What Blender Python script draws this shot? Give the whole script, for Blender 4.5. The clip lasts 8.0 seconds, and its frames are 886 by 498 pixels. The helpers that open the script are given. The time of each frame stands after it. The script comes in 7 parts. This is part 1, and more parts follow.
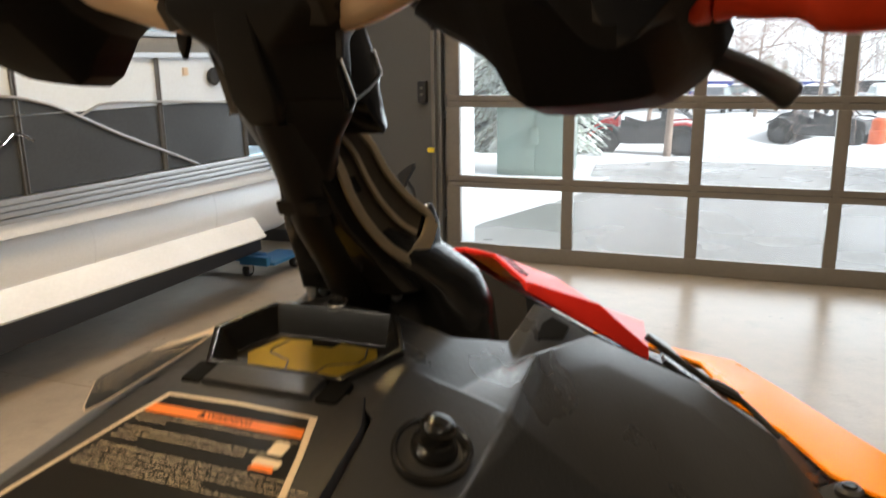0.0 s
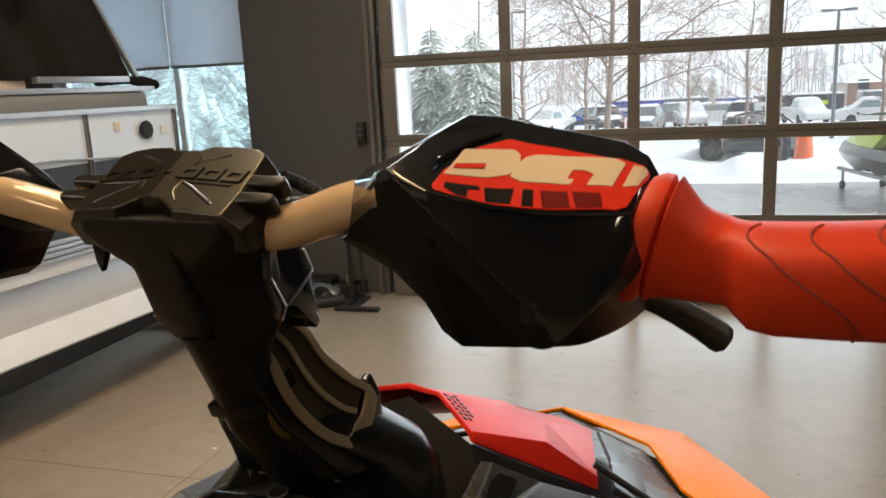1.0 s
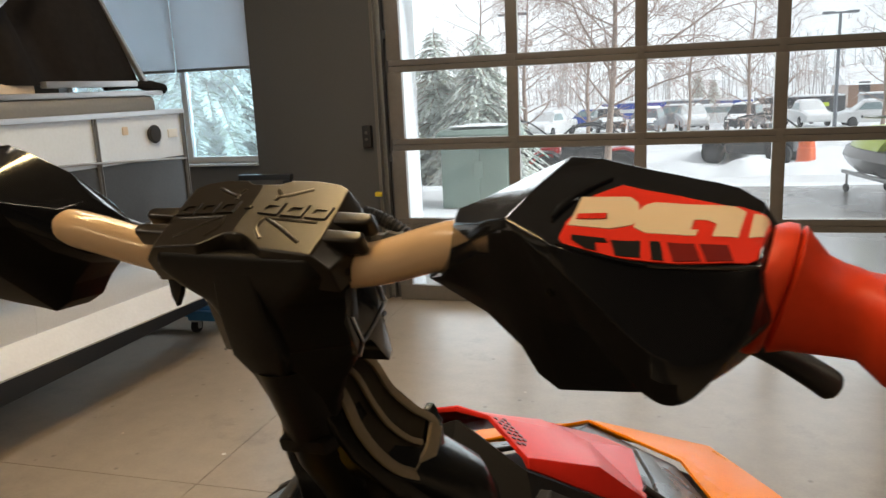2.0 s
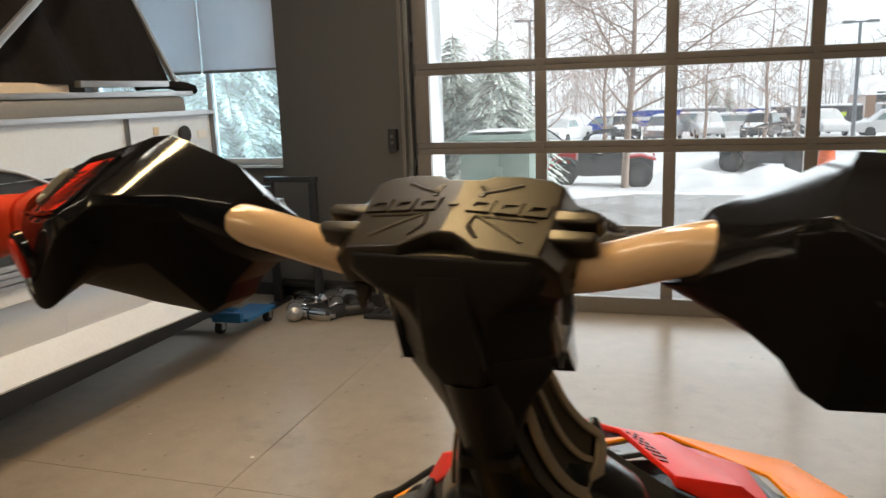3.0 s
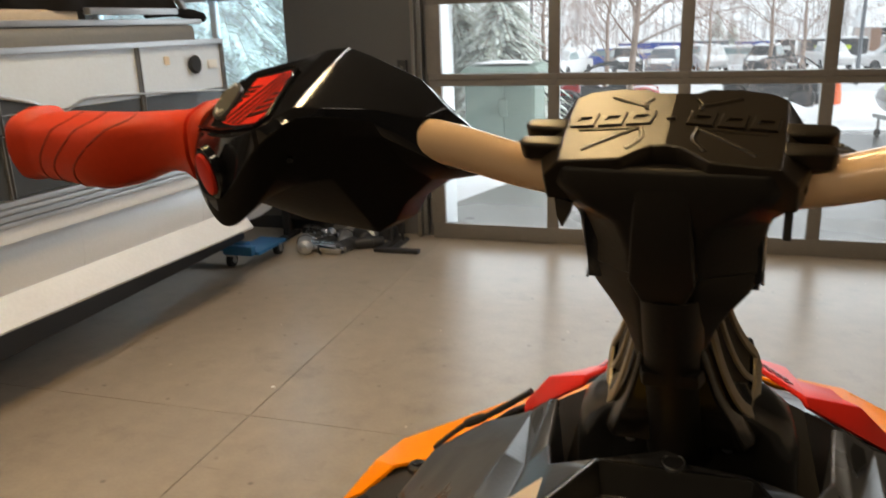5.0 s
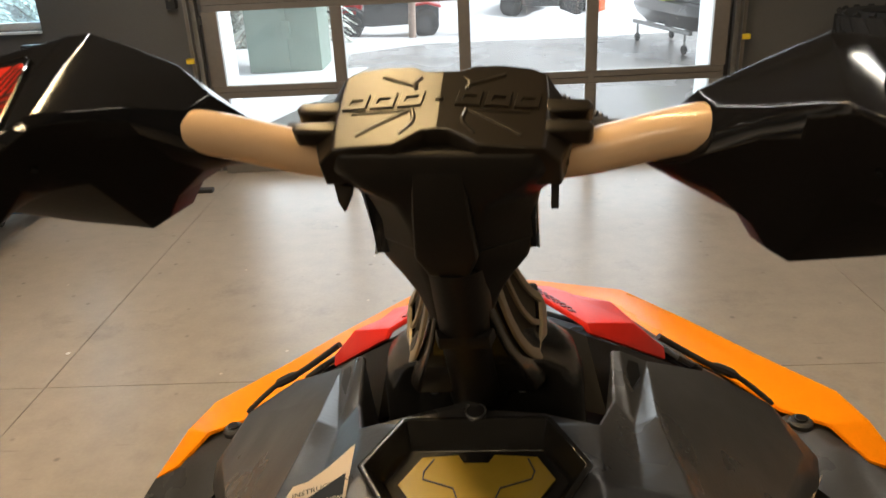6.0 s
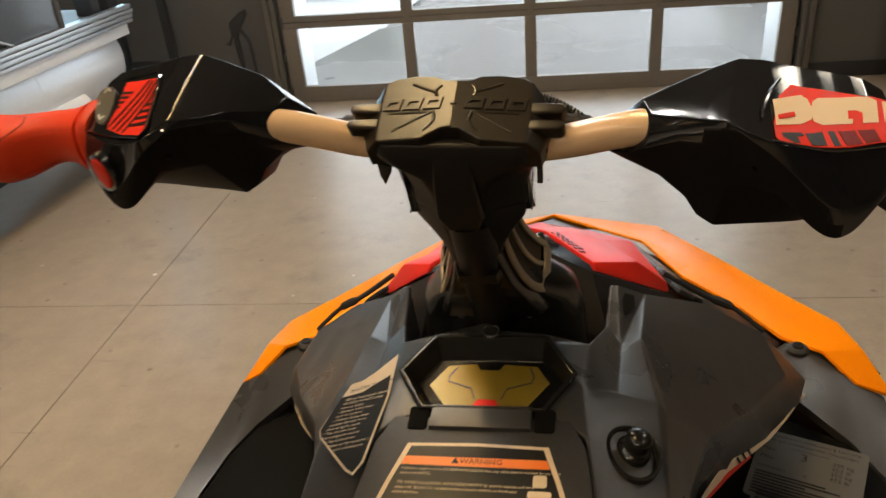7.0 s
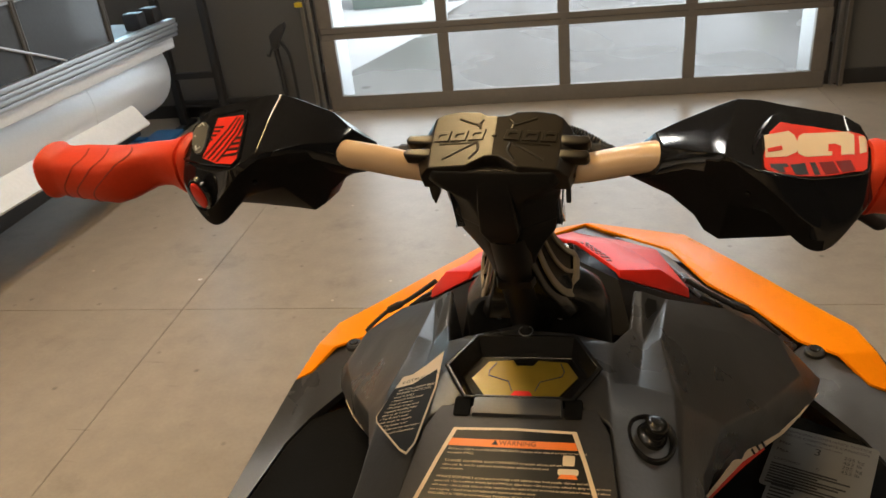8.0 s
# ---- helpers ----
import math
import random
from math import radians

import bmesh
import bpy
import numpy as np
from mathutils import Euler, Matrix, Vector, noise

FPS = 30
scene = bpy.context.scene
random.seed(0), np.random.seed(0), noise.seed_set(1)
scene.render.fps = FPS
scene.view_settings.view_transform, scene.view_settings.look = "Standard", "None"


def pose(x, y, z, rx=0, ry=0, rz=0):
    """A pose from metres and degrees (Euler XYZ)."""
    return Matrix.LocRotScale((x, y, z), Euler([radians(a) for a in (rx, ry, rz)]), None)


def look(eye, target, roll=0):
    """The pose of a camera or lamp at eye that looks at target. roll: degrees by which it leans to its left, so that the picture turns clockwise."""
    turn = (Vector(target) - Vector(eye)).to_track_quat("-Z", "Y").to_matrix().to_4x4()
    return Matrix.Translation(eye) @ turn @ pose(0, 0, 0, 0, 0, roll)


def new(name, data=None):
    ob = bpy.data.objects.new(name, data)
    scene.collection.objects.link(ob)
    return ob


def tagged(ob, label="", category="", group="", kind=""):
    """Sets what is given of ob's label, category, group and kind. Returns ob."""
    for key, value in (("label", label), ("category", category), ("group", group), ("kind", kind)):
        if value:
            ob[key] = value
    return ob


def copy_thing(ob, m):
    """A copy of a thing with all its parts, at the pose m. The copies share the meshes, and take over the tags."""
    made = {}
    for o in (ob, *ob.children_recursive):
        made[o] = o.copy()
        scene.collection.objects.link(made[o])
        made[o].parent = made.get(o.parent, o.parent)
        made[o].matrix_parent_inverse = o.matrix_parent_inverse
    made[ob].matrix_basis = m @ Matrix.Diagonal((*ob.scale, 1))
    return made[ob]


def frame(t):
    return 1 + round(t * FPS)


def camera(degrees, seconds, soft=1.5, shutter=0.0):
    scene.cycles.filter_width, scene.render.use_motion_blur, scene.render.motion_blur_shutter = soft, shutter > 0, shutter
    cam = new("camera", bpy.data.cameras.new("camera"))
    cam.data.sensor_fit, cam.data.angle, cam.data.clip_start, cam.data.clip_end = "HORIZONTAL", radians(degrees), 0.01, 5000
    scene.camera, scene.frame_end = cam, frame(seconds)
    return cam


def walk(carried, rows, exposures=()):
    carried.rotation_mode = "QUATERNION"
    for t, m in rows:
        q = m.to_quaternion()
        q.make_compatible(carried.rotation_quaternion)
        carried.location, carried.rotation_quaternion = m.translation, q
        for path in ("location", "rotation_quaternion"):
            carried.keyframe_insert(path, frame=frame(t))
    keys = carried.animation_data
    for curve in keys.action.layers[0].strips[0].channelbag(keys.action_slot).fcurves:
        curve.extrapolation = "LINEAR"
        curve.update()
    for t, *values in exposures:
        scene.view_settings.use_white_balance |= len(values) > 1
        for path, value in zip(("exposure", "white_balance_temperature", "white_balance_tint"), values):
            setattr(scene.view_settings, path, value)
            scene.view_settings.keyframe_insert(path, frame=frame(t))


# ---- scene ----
cam = camera(59.8, 8.0, shutter=0.5)
PATH = [
    (0, (0.236, -5.788, 1.561), (-0.449, -3.97, 1.087), -0.8),
    (0.5, (0.225, -5.768, 1.612), (-0.381, -3.908, 1.196), -1.8),
    (1, (0.234, -5.754, 1.66), (-0.322, -3.877, 1.246), -2.7),
    (2.5, (0.14, -5.758, 1.68), (-0.42, -3.881, 1.273), -2.6),
    (3, (0.08, -5.755, 1.675), (-0.505, -3.884, 1.279), -2.0),
    (3.5, (0.01, -5.763, 1.67), (-0.604, -3.895, 1.301), -0.8),
    (4, (-0.039, -5.78, 1.666), (-0.676, -3.922, 1.287), -0.6),
    (5.5, (-0.016, -5.783, 1.672), (-0.434, -3.95, 0.99), -3.0),
    (6, (-0.015, -5.767, 1.698), (-0.085, -3.923, 0.927), -2.9),
    (6.5, (0.017, -5.828, 1.752), (-0.083, -4.003, 0.939), -3.6),
    (7, (0.027, -5.886, 1.775), (-0.219, -4.136, 0.84), -4.9),
    (7.5, (0.017, -5.923, 1.807), (-0.265, -4.185, 0.859), -5.4),
    (8, (0.031, -5.964, 1.821), (-0.3, -4.217, 0.906), -6.1),
]
walk(cam, [(t, look(eye, target, roll)) for t, eye, target, roll in PATH], [(0, 0.48, 6100, 8), (0.5, 0.30, 6100, 8), (1.0, 0.03, 6100, 8), (2.5, -0.09, 6250, 8), (3.0, 0.02, 6250, 8), (3.5, -0.06, 6250, 8), (4.2, -0.05, 6200, 8), (5.5, 0.04, 6200, 8), (6.0, 0.32, 6100, 8), (6.5, 0.18, 6100, 8), (7.0, 0.17, 6100, 8), (8, 0.13, 6100, 8)])
# ---- world, sun, lights ----
world = bpy.data.worlds.new("sky")
scene.world = world
world.use_nodes = True
_n, _l = world.node_tree.nodes, world.node_tree.links
_sky = _n.new("ShaderNodeTexSky")
_sky.sky_type, _sky.sun_disc = "NISHITA", False
_sky.sun_elevation, _sky.sun_rotation = radians(36), radians(82)
_sky.air_density, _sky.dust_density = 1.0, 4.0
_hs = _n.new("ShaderNodeHueSaturation")          # a closed winter overcast: nearly colourless
_hs.inputs["Saturation"].default_value = 0.10
_hs.inputs["Value"].default_value = 1.9
_l.new(_sky.outputs[0], _hs.inputs["Color"])
_l.new(_hs.outputs[0], _n["Background"].inputs["Color"])
_n["Background"].inputs["Strength"].default_value = 0.12

sun = new("sun", bpy.data.lights.new("sun", "SUN"))
sun.data.energy, sun.data.angle, sun.data.color = 1.5, radians(25), (1.0, 0.98, 0.95)
sun.matrix_world = look((20, 4, 15), (0, 7, 0))


def area_lamp(name, at, to, sx, sy, watts, colour):
    ob = new(name, bpy.data.lights.new(name, "AREA"))
    ob.data.shape, ob.data.size, ob.data.size_y = "RECTANGLE", sx, sy
    ob.data.energy, ob.data.color = watts, colour
    ob.matrix_world = look(at, to)
    return ob


# the sky's light in the two real openings of the north wall
area_lamp("door_daylight", (0, 0.30, 1.95), (0, -4, 1.2), 3.5, 3.5, 100, (0.95, 0.98, 1.0))
area_lamp("window_daylight", (-4.1, 0.34, 2.15), (-4.1, -4, 1.4), 1.8, 2.0, 60, (0.9, 0.96, 1.0))

# ---- materials ----
MATS = {}


def mat(name, colour, rough=0.5, metal=0.0, vary=0.15, grain=60.0, bump=0.05, coat=0.0, patch=4.0, spec=0.5, obvar=0.0, rvary=0.12, ior=1.5):
    """A procedural surface: base colour with grain and larger stains, uneven gloss and a fine relief."""
    if name in MATS:
        return MATS[name]
    m = MATS[name] = bpy.data.materials.new(name)
    m.use_nodes = True
    n, l = m.node_tree.nodes, m.node_tree.links
    p = n["Principled BSDF"]
    p.inputs["Metallic"].default_value = metal
    p.inputs["IOR"].default_value = ior
    p.inputs["Coat Weight"].default_value = coat
    p.inputs["Coat Roughness"].default_value = 0.06
    p.inputs["Specular IOR Level"].default_value = spec
    co = n.new("ShaderNodeTexCoord")
    fine, big = n.new("ShaderNodeTexNoise"), n.new("ShaderNodeTexNoise")
    fine.inputs["Scale"].default_value, fine.inputs["Detail"].default_value = grain, 4
    big.inputs["Scale"].default_value, big.inputs["Detail"].default_value = patch, 5
    for t in (fine, big):
        l.new(co.outputs["Object"], t.inputs["Vector"])
    mix = n.new("ShaderNodeMath")
    mix.operation = "ADD"
    l.new(fine.outputs["Fac"], mix.inputs[0])
    l.new(big.outputs["Fac"], mix.inputs[1])
    ramp = n.new("ShaderNodeMapRange")
    ramp.inputs["From Min"].default_value, ramp.inputs["From Max"].default_value = 0.6, 1.4
    ramp.inputs["To Min"].default_value, ramp.inputs["To Max"].default_value = 1 - vary, 1 + vary
    l.new(mix.outputs[0], ramp.inputs["Value"])
    fac = ramp.outputs[0]
    if obvar:
        info, mr, mu = n.new("ShaderNodeObjectInfo"), n.new("ShaderNodeMapRange"), n.new("ShaderNodeMath")
        mr.inputs["To Min"].default_value, mr.inputs["To Max"].default_value = 1 - obvar, 1 + obvar
        mu.operation = "MULTIPLY"
        l.new(info.outputs["Random"], mr.inputs["Value"])
        l.new(mr.outputs[0], mu.inputs[0])
        l.new(fac, mu.inputs[1])
        fac = mu.outputs[0]
    mul = n.new("ShaderNodeVectorMath")
    mul.operation = "SCALE"
    mul.inputs[0].default_value = colour
    l.new(fac, mul.inputs["Scale"])
    l.new(mul.outputs[0], p.inputs["Base Color"])
    rr = n.new("ShaderNodeMapRange")
    rr.inputs["From Min"].default_value, rr.inputs["From Max"].default_value = 0.3, 0.7
    rr.inputs["To Min"].default_value, rr.inputs["To Max"].default_value = max(0.02, rough - rvary * rough), min(1, rough + rvary * rough)
    l.new(big.outputs["Fac"], rr.inputs["Value"])
    l.new(rr.outputs[0], p.inputs["Roughness"])
    if bump:
        b = n.new("ShaderNodeBump")
        b.inputs["Strength"].default_value, b.inputs["Distance"].default_value = bump, 0.002
        l.new(fine.outputs["Fac"], b.inputs["Height"])
        l.new(b.outputs[0], p.inputs["Normal"])
    return m


def glass(name, tint=(1, 1, 1), rough=0.0, haze_=0.0):
    m = MATS[name] = bpy.data.materials.new(name)
    m.use_nodes = True
    n, l = m.node_tree.nodes, m.node_tree.links
    n.remove(n["Principled BSDF"])
    tr, gl, mx, fr = (n.new("ShaderNode" + k) for k in ("BsdfTransparent", "BsdfGlossy", "MixShader", "Fresnel"))
    tr.inputs["Color"].default_value = (*tint, 1)
    gl.inputs["Roughness"].default_value = rough
    fr.inputs["IOR"].default_value = 1.45
    l.new(fr.outputs[0], mx.inputs[0])
    l.new(tr.outputs[0], mx.inputs[1])
    l.new(gl.outputs[0], mx.inputs[2])
    if haze_:
        veil, m2 = n.new("ShaderNodeBsdfTranslucent"), n.new("ShaderNodeMixShader")      # pale translucent share that paints haze over the view outside
        veil.inputs["Color"].default_value = (0.8, 0.79, 0.76, 1)
        m2.inputs[0].default_value = haze_
        l.new(mx.outputs[0], m2.inputs[1])
        l.new(veil.outputs[0], m2.inputs[2])
        mx = m2
    l.new(mx.outputs[0], n["Material Output"].inputs["Surface"])
    return m


def glow(name, colour, strength):
    m = MATS[name] = bpy.data.materials.new(name)
    m.use_nodes = True
    p = m.node_tree.nodes["Principled BSDF"]
    p.inputs["Base Color"].default_value = (*colour, 1)
    p.inputs["Emission Color"].default_value = (*colour, 1)
    p.inputs["Emission Strength"].default_value = strength
    return m


def shade_cloth(name, colour):
    m = MATS[name] = bpy.data.materials.new(name)
    m.use_nodes = True
    n, l = m.node_tree.nodes, m.node_tree.links
    n.remove(n["Principled BSDF"])
    d, t, mx = (n.new("ShaderNode" + k) for k in ("BsdfDiffuse", "BsdfTranslucent", "MixShader"))
    wv = n.new("ShaderNodeTexNoise")
    wv.inputs["Scale"].default_value = 3
    rp = n.new("ShaderNodeMapRange")
    rp.inputs["To Min"].default_value, rp.inputs["To Max"].default_value = 0.85, 1.0
    sc = n.new("ShaderNodeVectorMath")
    sc.operation = "SCALE"
    sc.inputs[0].default_value = colour
    l.new(wv.outputs["Fac"], rp.inputs["Value"])
    l.new(rp.outputs[0], sc.inputs["Scale"])
    for s in (d, t):
        l.new(sc.outputs[0], s.inputs["Color"])
    mx.inputs[0].default_value = 0.55
    l.new(d.outputs[0], mx.inputs[1])
    l.new(t.outputs[0], mx.inputs[2])
    l.new(mx.outputs[0], n["Material Output"].inputs["Surface"])
    return m


def concrete(name, colour, rough, wet=0.0, scale=1.0):
    """Ground or sealed slab: cloudy stains, specks and patchy gloss."""
    m = MATS[name] = bpy.data.materials.new(name)
    m.use_nodes = True
    n, l = m.node_tree.nodes, m.node_tree.links
    p = n["Principled BSDF"]
    co = n.new("ShaderNodeTexCoord")
    tex = []
    for s, d in ((0.7 * scale, 2), (9 * scale, 5), (60 * scale, 4)):
        t = n.new("ShaderNodeTexNoise")
        t.inputs["Scale"].default_value, t.inputs["Detail"].default_value = s, d
        l.new(co.outputs["Object"], t.inputs["Vector"])
        tex.append(t)
    cr = n.new("ShaderNodeValToRGB")
    cr.color_ramp.elements[0].position, cr.color_ramp.elements[1].position = 0.30, 0.74
    cr.color_ramp.elements[0].color = (*[c * 0.78 for c in colour], 1)
    cr.color_ramp.elements[1].color = (*[min(1, c * 1.15) for c in colour], 1)
    a, b = n.new("ShaderNodeMath"), n.new("ShaderNodeMath")
    a.operation = b.operation = "MULTIPLY_ADD"
    a.inputs[1].default_value, b.inputs[1].default_value = 0.40, 0.22
    l.new(tex[1].outputs["Fac"], a.inputs[0])
    hf = n.new("ShaderNodeMath")
    hf.operation = "MULTIPLY"
    hf.inputs[1].default_value = 0.45
    l.new(tex[0].outputs["Fac"], hf.inputs[0])
    l.new(hf.outputs[0], a.inputs[2])
    l.new(tex[2].outputs["Fac"], b.inputs[0])
    l.new(a.outputs[0], b.inputs[2])
    l.new(b.outputs[0], cr.inputs["Fac"])
    # small dark specks and drips
    vo = n.new("ShaderNodeTexVoronoi")
    vo.inputs["Scale"].default_value = 5.5 * scale
    vo.inputs["Randomness"].default_value = 1.0
    l.new(co.outputs["Object"], vo.inputs["Vector"])
    sp = n.new("ShaderNodeMapRange")
    sp.inputs["From Min"].default_value, sp.inputs["From Max"].default_value = 0.03, 0.085
    sp.inputs["To Min"].default_value = 0.58
    l.new(vo.outputs["Distance"], sp.inputs["Value"])
    # faint worn smudges with ragged edges
    sm, smr, smm = n.new("ShaderNodeTexNoise"), n.new("ShaderNodeMapRange"), n.new("ShaderNodeMath")
    sm.inputs["Scale"].default_value, sm.inputs["Detail"].default_value, sm.inputs["Roughness"].default_value = 2.6 * scale, 9, 0.72
    l.new(co.outputs["Object"], sm.inputs["Vector"])
    smr.inputs["From Min"].default_value, smr.inputs["From Max"].default_value = 0.56, 0.74
    smr.inputs["To Min"].default_value, smr.inputs["To Max"].default_value = 1.0, 0.72
    l.new(sm.outputs["Fac"], smr.inputs["Value"])
    smm.operation = "MULTIPLY"
    # thin scuffs in two directions
    last = sp.outputs[0]
    for turn, seed in ((0.7, 0.0), (-0.4, 31.0)):
        mp, sn, sr, sx = n.new("ShaderNodeMapping"), n.new("ShaderNodeTexNoise"), n.new("ShaderNodeMapRange"), n.new("ShaderNodeMath")
        mp.inputs["Rotation"].default_value = (0, 0, turn)
        mp.inputs["Location"].default_value = (seed, seed, 0)
        mp.inputs["Scale"].default_value = (2.2 * scale, 26 * scale, 1)
        sn.inputs["Scale"].default_value, sn.inputs["Detail"].default_value = 1.0, 3
        sr.inputs["From Min"].default_value, sr.inputs["From Max"].default_value = 0.715, 0.75
        sr.inputs["To Min"].default_value, sr.inputs["To Max"].default_value = 1.0, 0.78
        sx.operation = "MULTIPLY"
        l.new(co.outputs["Object"], mp.inputs["Vector"])
        l.new(mp.outputs[0], sn.inputs["Vector"])
        l.new(sn.outputs["Fac"], sr.inputs["Value"])
        l.new(last, sx.inputs[0])
        l.new(sr.outputs[0], sx.inputs[1])
        last = sx.outputs[0]
    # scattered pale crumbs
    vw, wr, wx = n.new("ShaderNodeTexVoronoi"), n.new("ShaderNodeMapRange"), n.new("ShaderNodeMath")
    vw.inputs["Scale"].default_value = 3.7 * scale
    wr.inputs["From Min"].default_value, wr.inputs["From Max"].default_value = 0.018, 0.034
    wr.inputs["To Min"].default_value, wr.inputs["To Max"].default_value = 1.7, 1.0
    wx.operation = "MULTIPLY"
    l.new(co.outputs["Object"], vw.inputs["Vector"])
    l.new(vw.outputs["Distance"], wr.inputs["Value"])
    l.new(last, wx.inputs[0])
    l.new(wr.outputs[0], wx.inputs[1])
    last = wx.outputs[0]
    l.new(last, smm.inputs[0])
    l.new(smr.outputs[0], smm.inputs[1])
    mu = n.new("ShaderNodeVectorMath")
    mu.operation = "SCALE"
    l.new(cr.outputs["Color"], mu.inputs[0])
    l.new(smm.outputs[0], mu.inputs["Scale"])
    l.new(mu.outputs[0], p.inputs["Base Color"])
    rr = n.new("ShaderNodeMapRange")
    rr.inputs["From Min"].default_value, rr.inputs["From Max"].default_value = 0.35, 0.65
    rr.inputs["To Min"].default_value, rr.inputs["To Max"].default_value = rough * (0.94 - wet), rough * 1.06
    l.new((tex[0] if wet else tex[1]).outputs["Fac"], rr.inputs["Value"])
    l.new(rr.outputs[0], p.inputs["Roughness"])
    bu = n.new("ShaderNodeBump")
    bu.inputs["Strength"].default_value, bu.inputs["Distance"].default_value = 0.05, 0.002
    l.new(tex[2].outputs["Fac"], bu.inputs["Height"])
    l.new(bu.outputs[0], p.inputs["Normal"])
    return m


M_FLOOR = concrete("sealed_concrete", (0.385, 0.318, 0.246), 0.30)
M_JOINT = mat("floor_joint", (0.10, 0.09, 0.08), 0.9)
M_APRON = concrete("wet_concrete", (0.27, 0.26, 0.25), 0.33, 0.45)
M_SNOW = mat("snow", (0.90, 0.91, 0.93), 0.8, vary=0.06, grain=14, patch=0.5, bump=0.3)
M_SLUSH = mat("slush", (0.78, 0.78, 0.79), 0.6, vary=0.16, grain=2.5, patch=0.25, bump=0.3)
M_WALL = mat("painted_wall", (0.105, 0.102, 0.099), 0.75, vary=0.06, grain=90, patch=1.2, bump=0.12)
M_CEIL = mat("ceiling_paint", (0.13, 0.125, 0.12), 0.9, vary=0.05)
M_REVEAL = mat("reveal_paint", (0.66, 0.68, 0.70), 0.7, vary=0.07)
M_DOORFRAME = mat("bronze_aluminium", (0.185, 0.165, 0.145), 0.42, 0.1, vary=0.10, grain=30, patch=3)
# the last value of each pane lifts the blacks outside, as haze would
M_GLASS = glass("window_glass", (0.93, 0.95, 0.95), 0.0, 0.018)
M_TINTED = glass("tinted_window_glass", (0.78, 0.94, 1.0), 0.0, 0.05)
M_TRACK = mat("galvanised_track", (0.33, 0.33, 0.33), 0.4, 0.8)
M_BLIND = shade_cloth("roller_shade", (0.60, 0.585, 0.60))
M_BLACKM = mat("matt_black_plastic", (0.022, 0.021, 0.022), 0.5, vary=0.2, grain=220, bump=0.12)
M_SKIRT = mat("skirt_plastic", (0.0115, 0.0100, 0.0090), 0.42, vary=0.15, grain=300, bump=0.06, ior=1.30)
M_PAD = mat("pad_rubber", (0.0130, 0.0094, 0.0060), 0.28, spec=0.40, vary=0.15, grain=48, bump=0.10)
M_GLOSS = mat("gloss_black_plastic", (0.0100, 0.0100, 0.0115), 0.085, vary=0.1, coat=0.3, bump=0.0, rvary=0.3)
M_POD = mat("satin_black_bezel", (0.012, 0.0115, 0.011), 0.22, vary=0.12, grain=240, bump=0.05)
# near-black that stands in for the shade inside deep recesses
M_WELL_SHADE = mat("shaded_recess_black", (0.0035, 0.0035, 0.0035), 0.8, vary=0.2, grain=200, bump=0.2, ior=1.2)
M_UNDER = mat("textured_underside", (0.0120, 0.0105, 0.0100), 0.55, vary=0.15, grain=300, bump=0.08, ior=1.16)
M_COVER = mat("grey_deck_plastic", (0.037, 0.037, 0.039), 0.32, vary=0.12, grain=260, bump=0.10, patch=9, rvary=0.25)
M_ORANGE = mat("orange_gelcoat", (0.92, 0.26, 0.0), 0.30, vary=0.04, grain=150, coat=0.0, bump=0.02, ior=1.10)
M_RED = mat("red_plastic", (0.76, 0.030, 0.018), 0.32, vary=0.06, bump=0.02, ior=1.18)
M_GRIP = mat("red_orange_rubber", (0.62, 0.046, 0.011), 0.5, vary=0.07, grain=300, bump=0.08, ior=1.28)
M_GROOVE = mat("grip_groove", (0.30, 0.030, 0.012), 0.7)
M_TUBE = mat("cream_powder_coat", (0.70, 0.49, 0.31), 0.14, vary=0.04, bump=0.0)
M_BRONZE = mat("dark_bronze_casting", (0.010, 0.0085, 0.0070), 0.17, vary=0.2, grain=120, bump=0.03, ior=1.4)
M_TAN = mat("tan_cast_bracket", (0.30, 0.235, 0.150), 0.42, 0.1, vary=0.15, grain=160, bump=0.10)
# the bracket's tan with the recess shade put into the colour
M_WEB = mat("shaded_tan_web", (0.040, 0.031, 0.019), 0.55, vary=0.25, grain=140, bump=0.1, ior=1.3)
M_DIAL = mat("gauge_screen", (0.30, 0.205, 0.025), 0.20, vary=0.10, coat=0.5, bump=0.0)
M_STEEL = mat("steel", (0.55, 0.55, 0.55), 0.3, 1.0)
M_CHROME = mat("chrome", (0.75, 0.75, 0.76), 0.10, 1.0, vary=0.05, bump=0.0)
M_ALU = mat("brushed_pontoon", (0.92, 0.93, 0.95), 0.32, 0.48, vary=0.05, grain=90, patch=1.2, bump=0.03, rvary=0.2)
M_ALU2 = mat("mill_aluminium", (0.50, 0.50, 0.51), 0.35, 0.8, vary=0.08)
M_WHITEP = mat("white_fence_panel", (0.74, 0.80, 0.87), 0.42, vary=0.05)
M_STRAKE = mat("white_strake", (0.82, 0.82, 0.83), 0.45, vary=0.06)
M_GREYP = mat("charcoal_fence_panel", (0.060, 0.065, 0.072), 0.24, vary=0.1, coat=0.4)
M_DECK = mat("grey_deck_vinyl", (0.20, 0.23, 0.26), 0.6, vary=0.12, grain=60)
M_TANVINYL = mat("tan_vinyl", (0.55, 0.42, 0.28), 0.55, vary=0.08)
M_VINYL = mat("grey_vinyl", (0.20, 0.185, 0.165), 0.6, vary=0.1)
M_MESH = mat("dark_canvas", (0.013, 0.0105, 0.009), 0.9, vary=0.4, grain=25, patch=3, bump=0.3, ior=1.2)
M_BLUE = mat("blue_dolly_paint", (0.03, 0.16, 0.36), 0.45, vary=0.15)
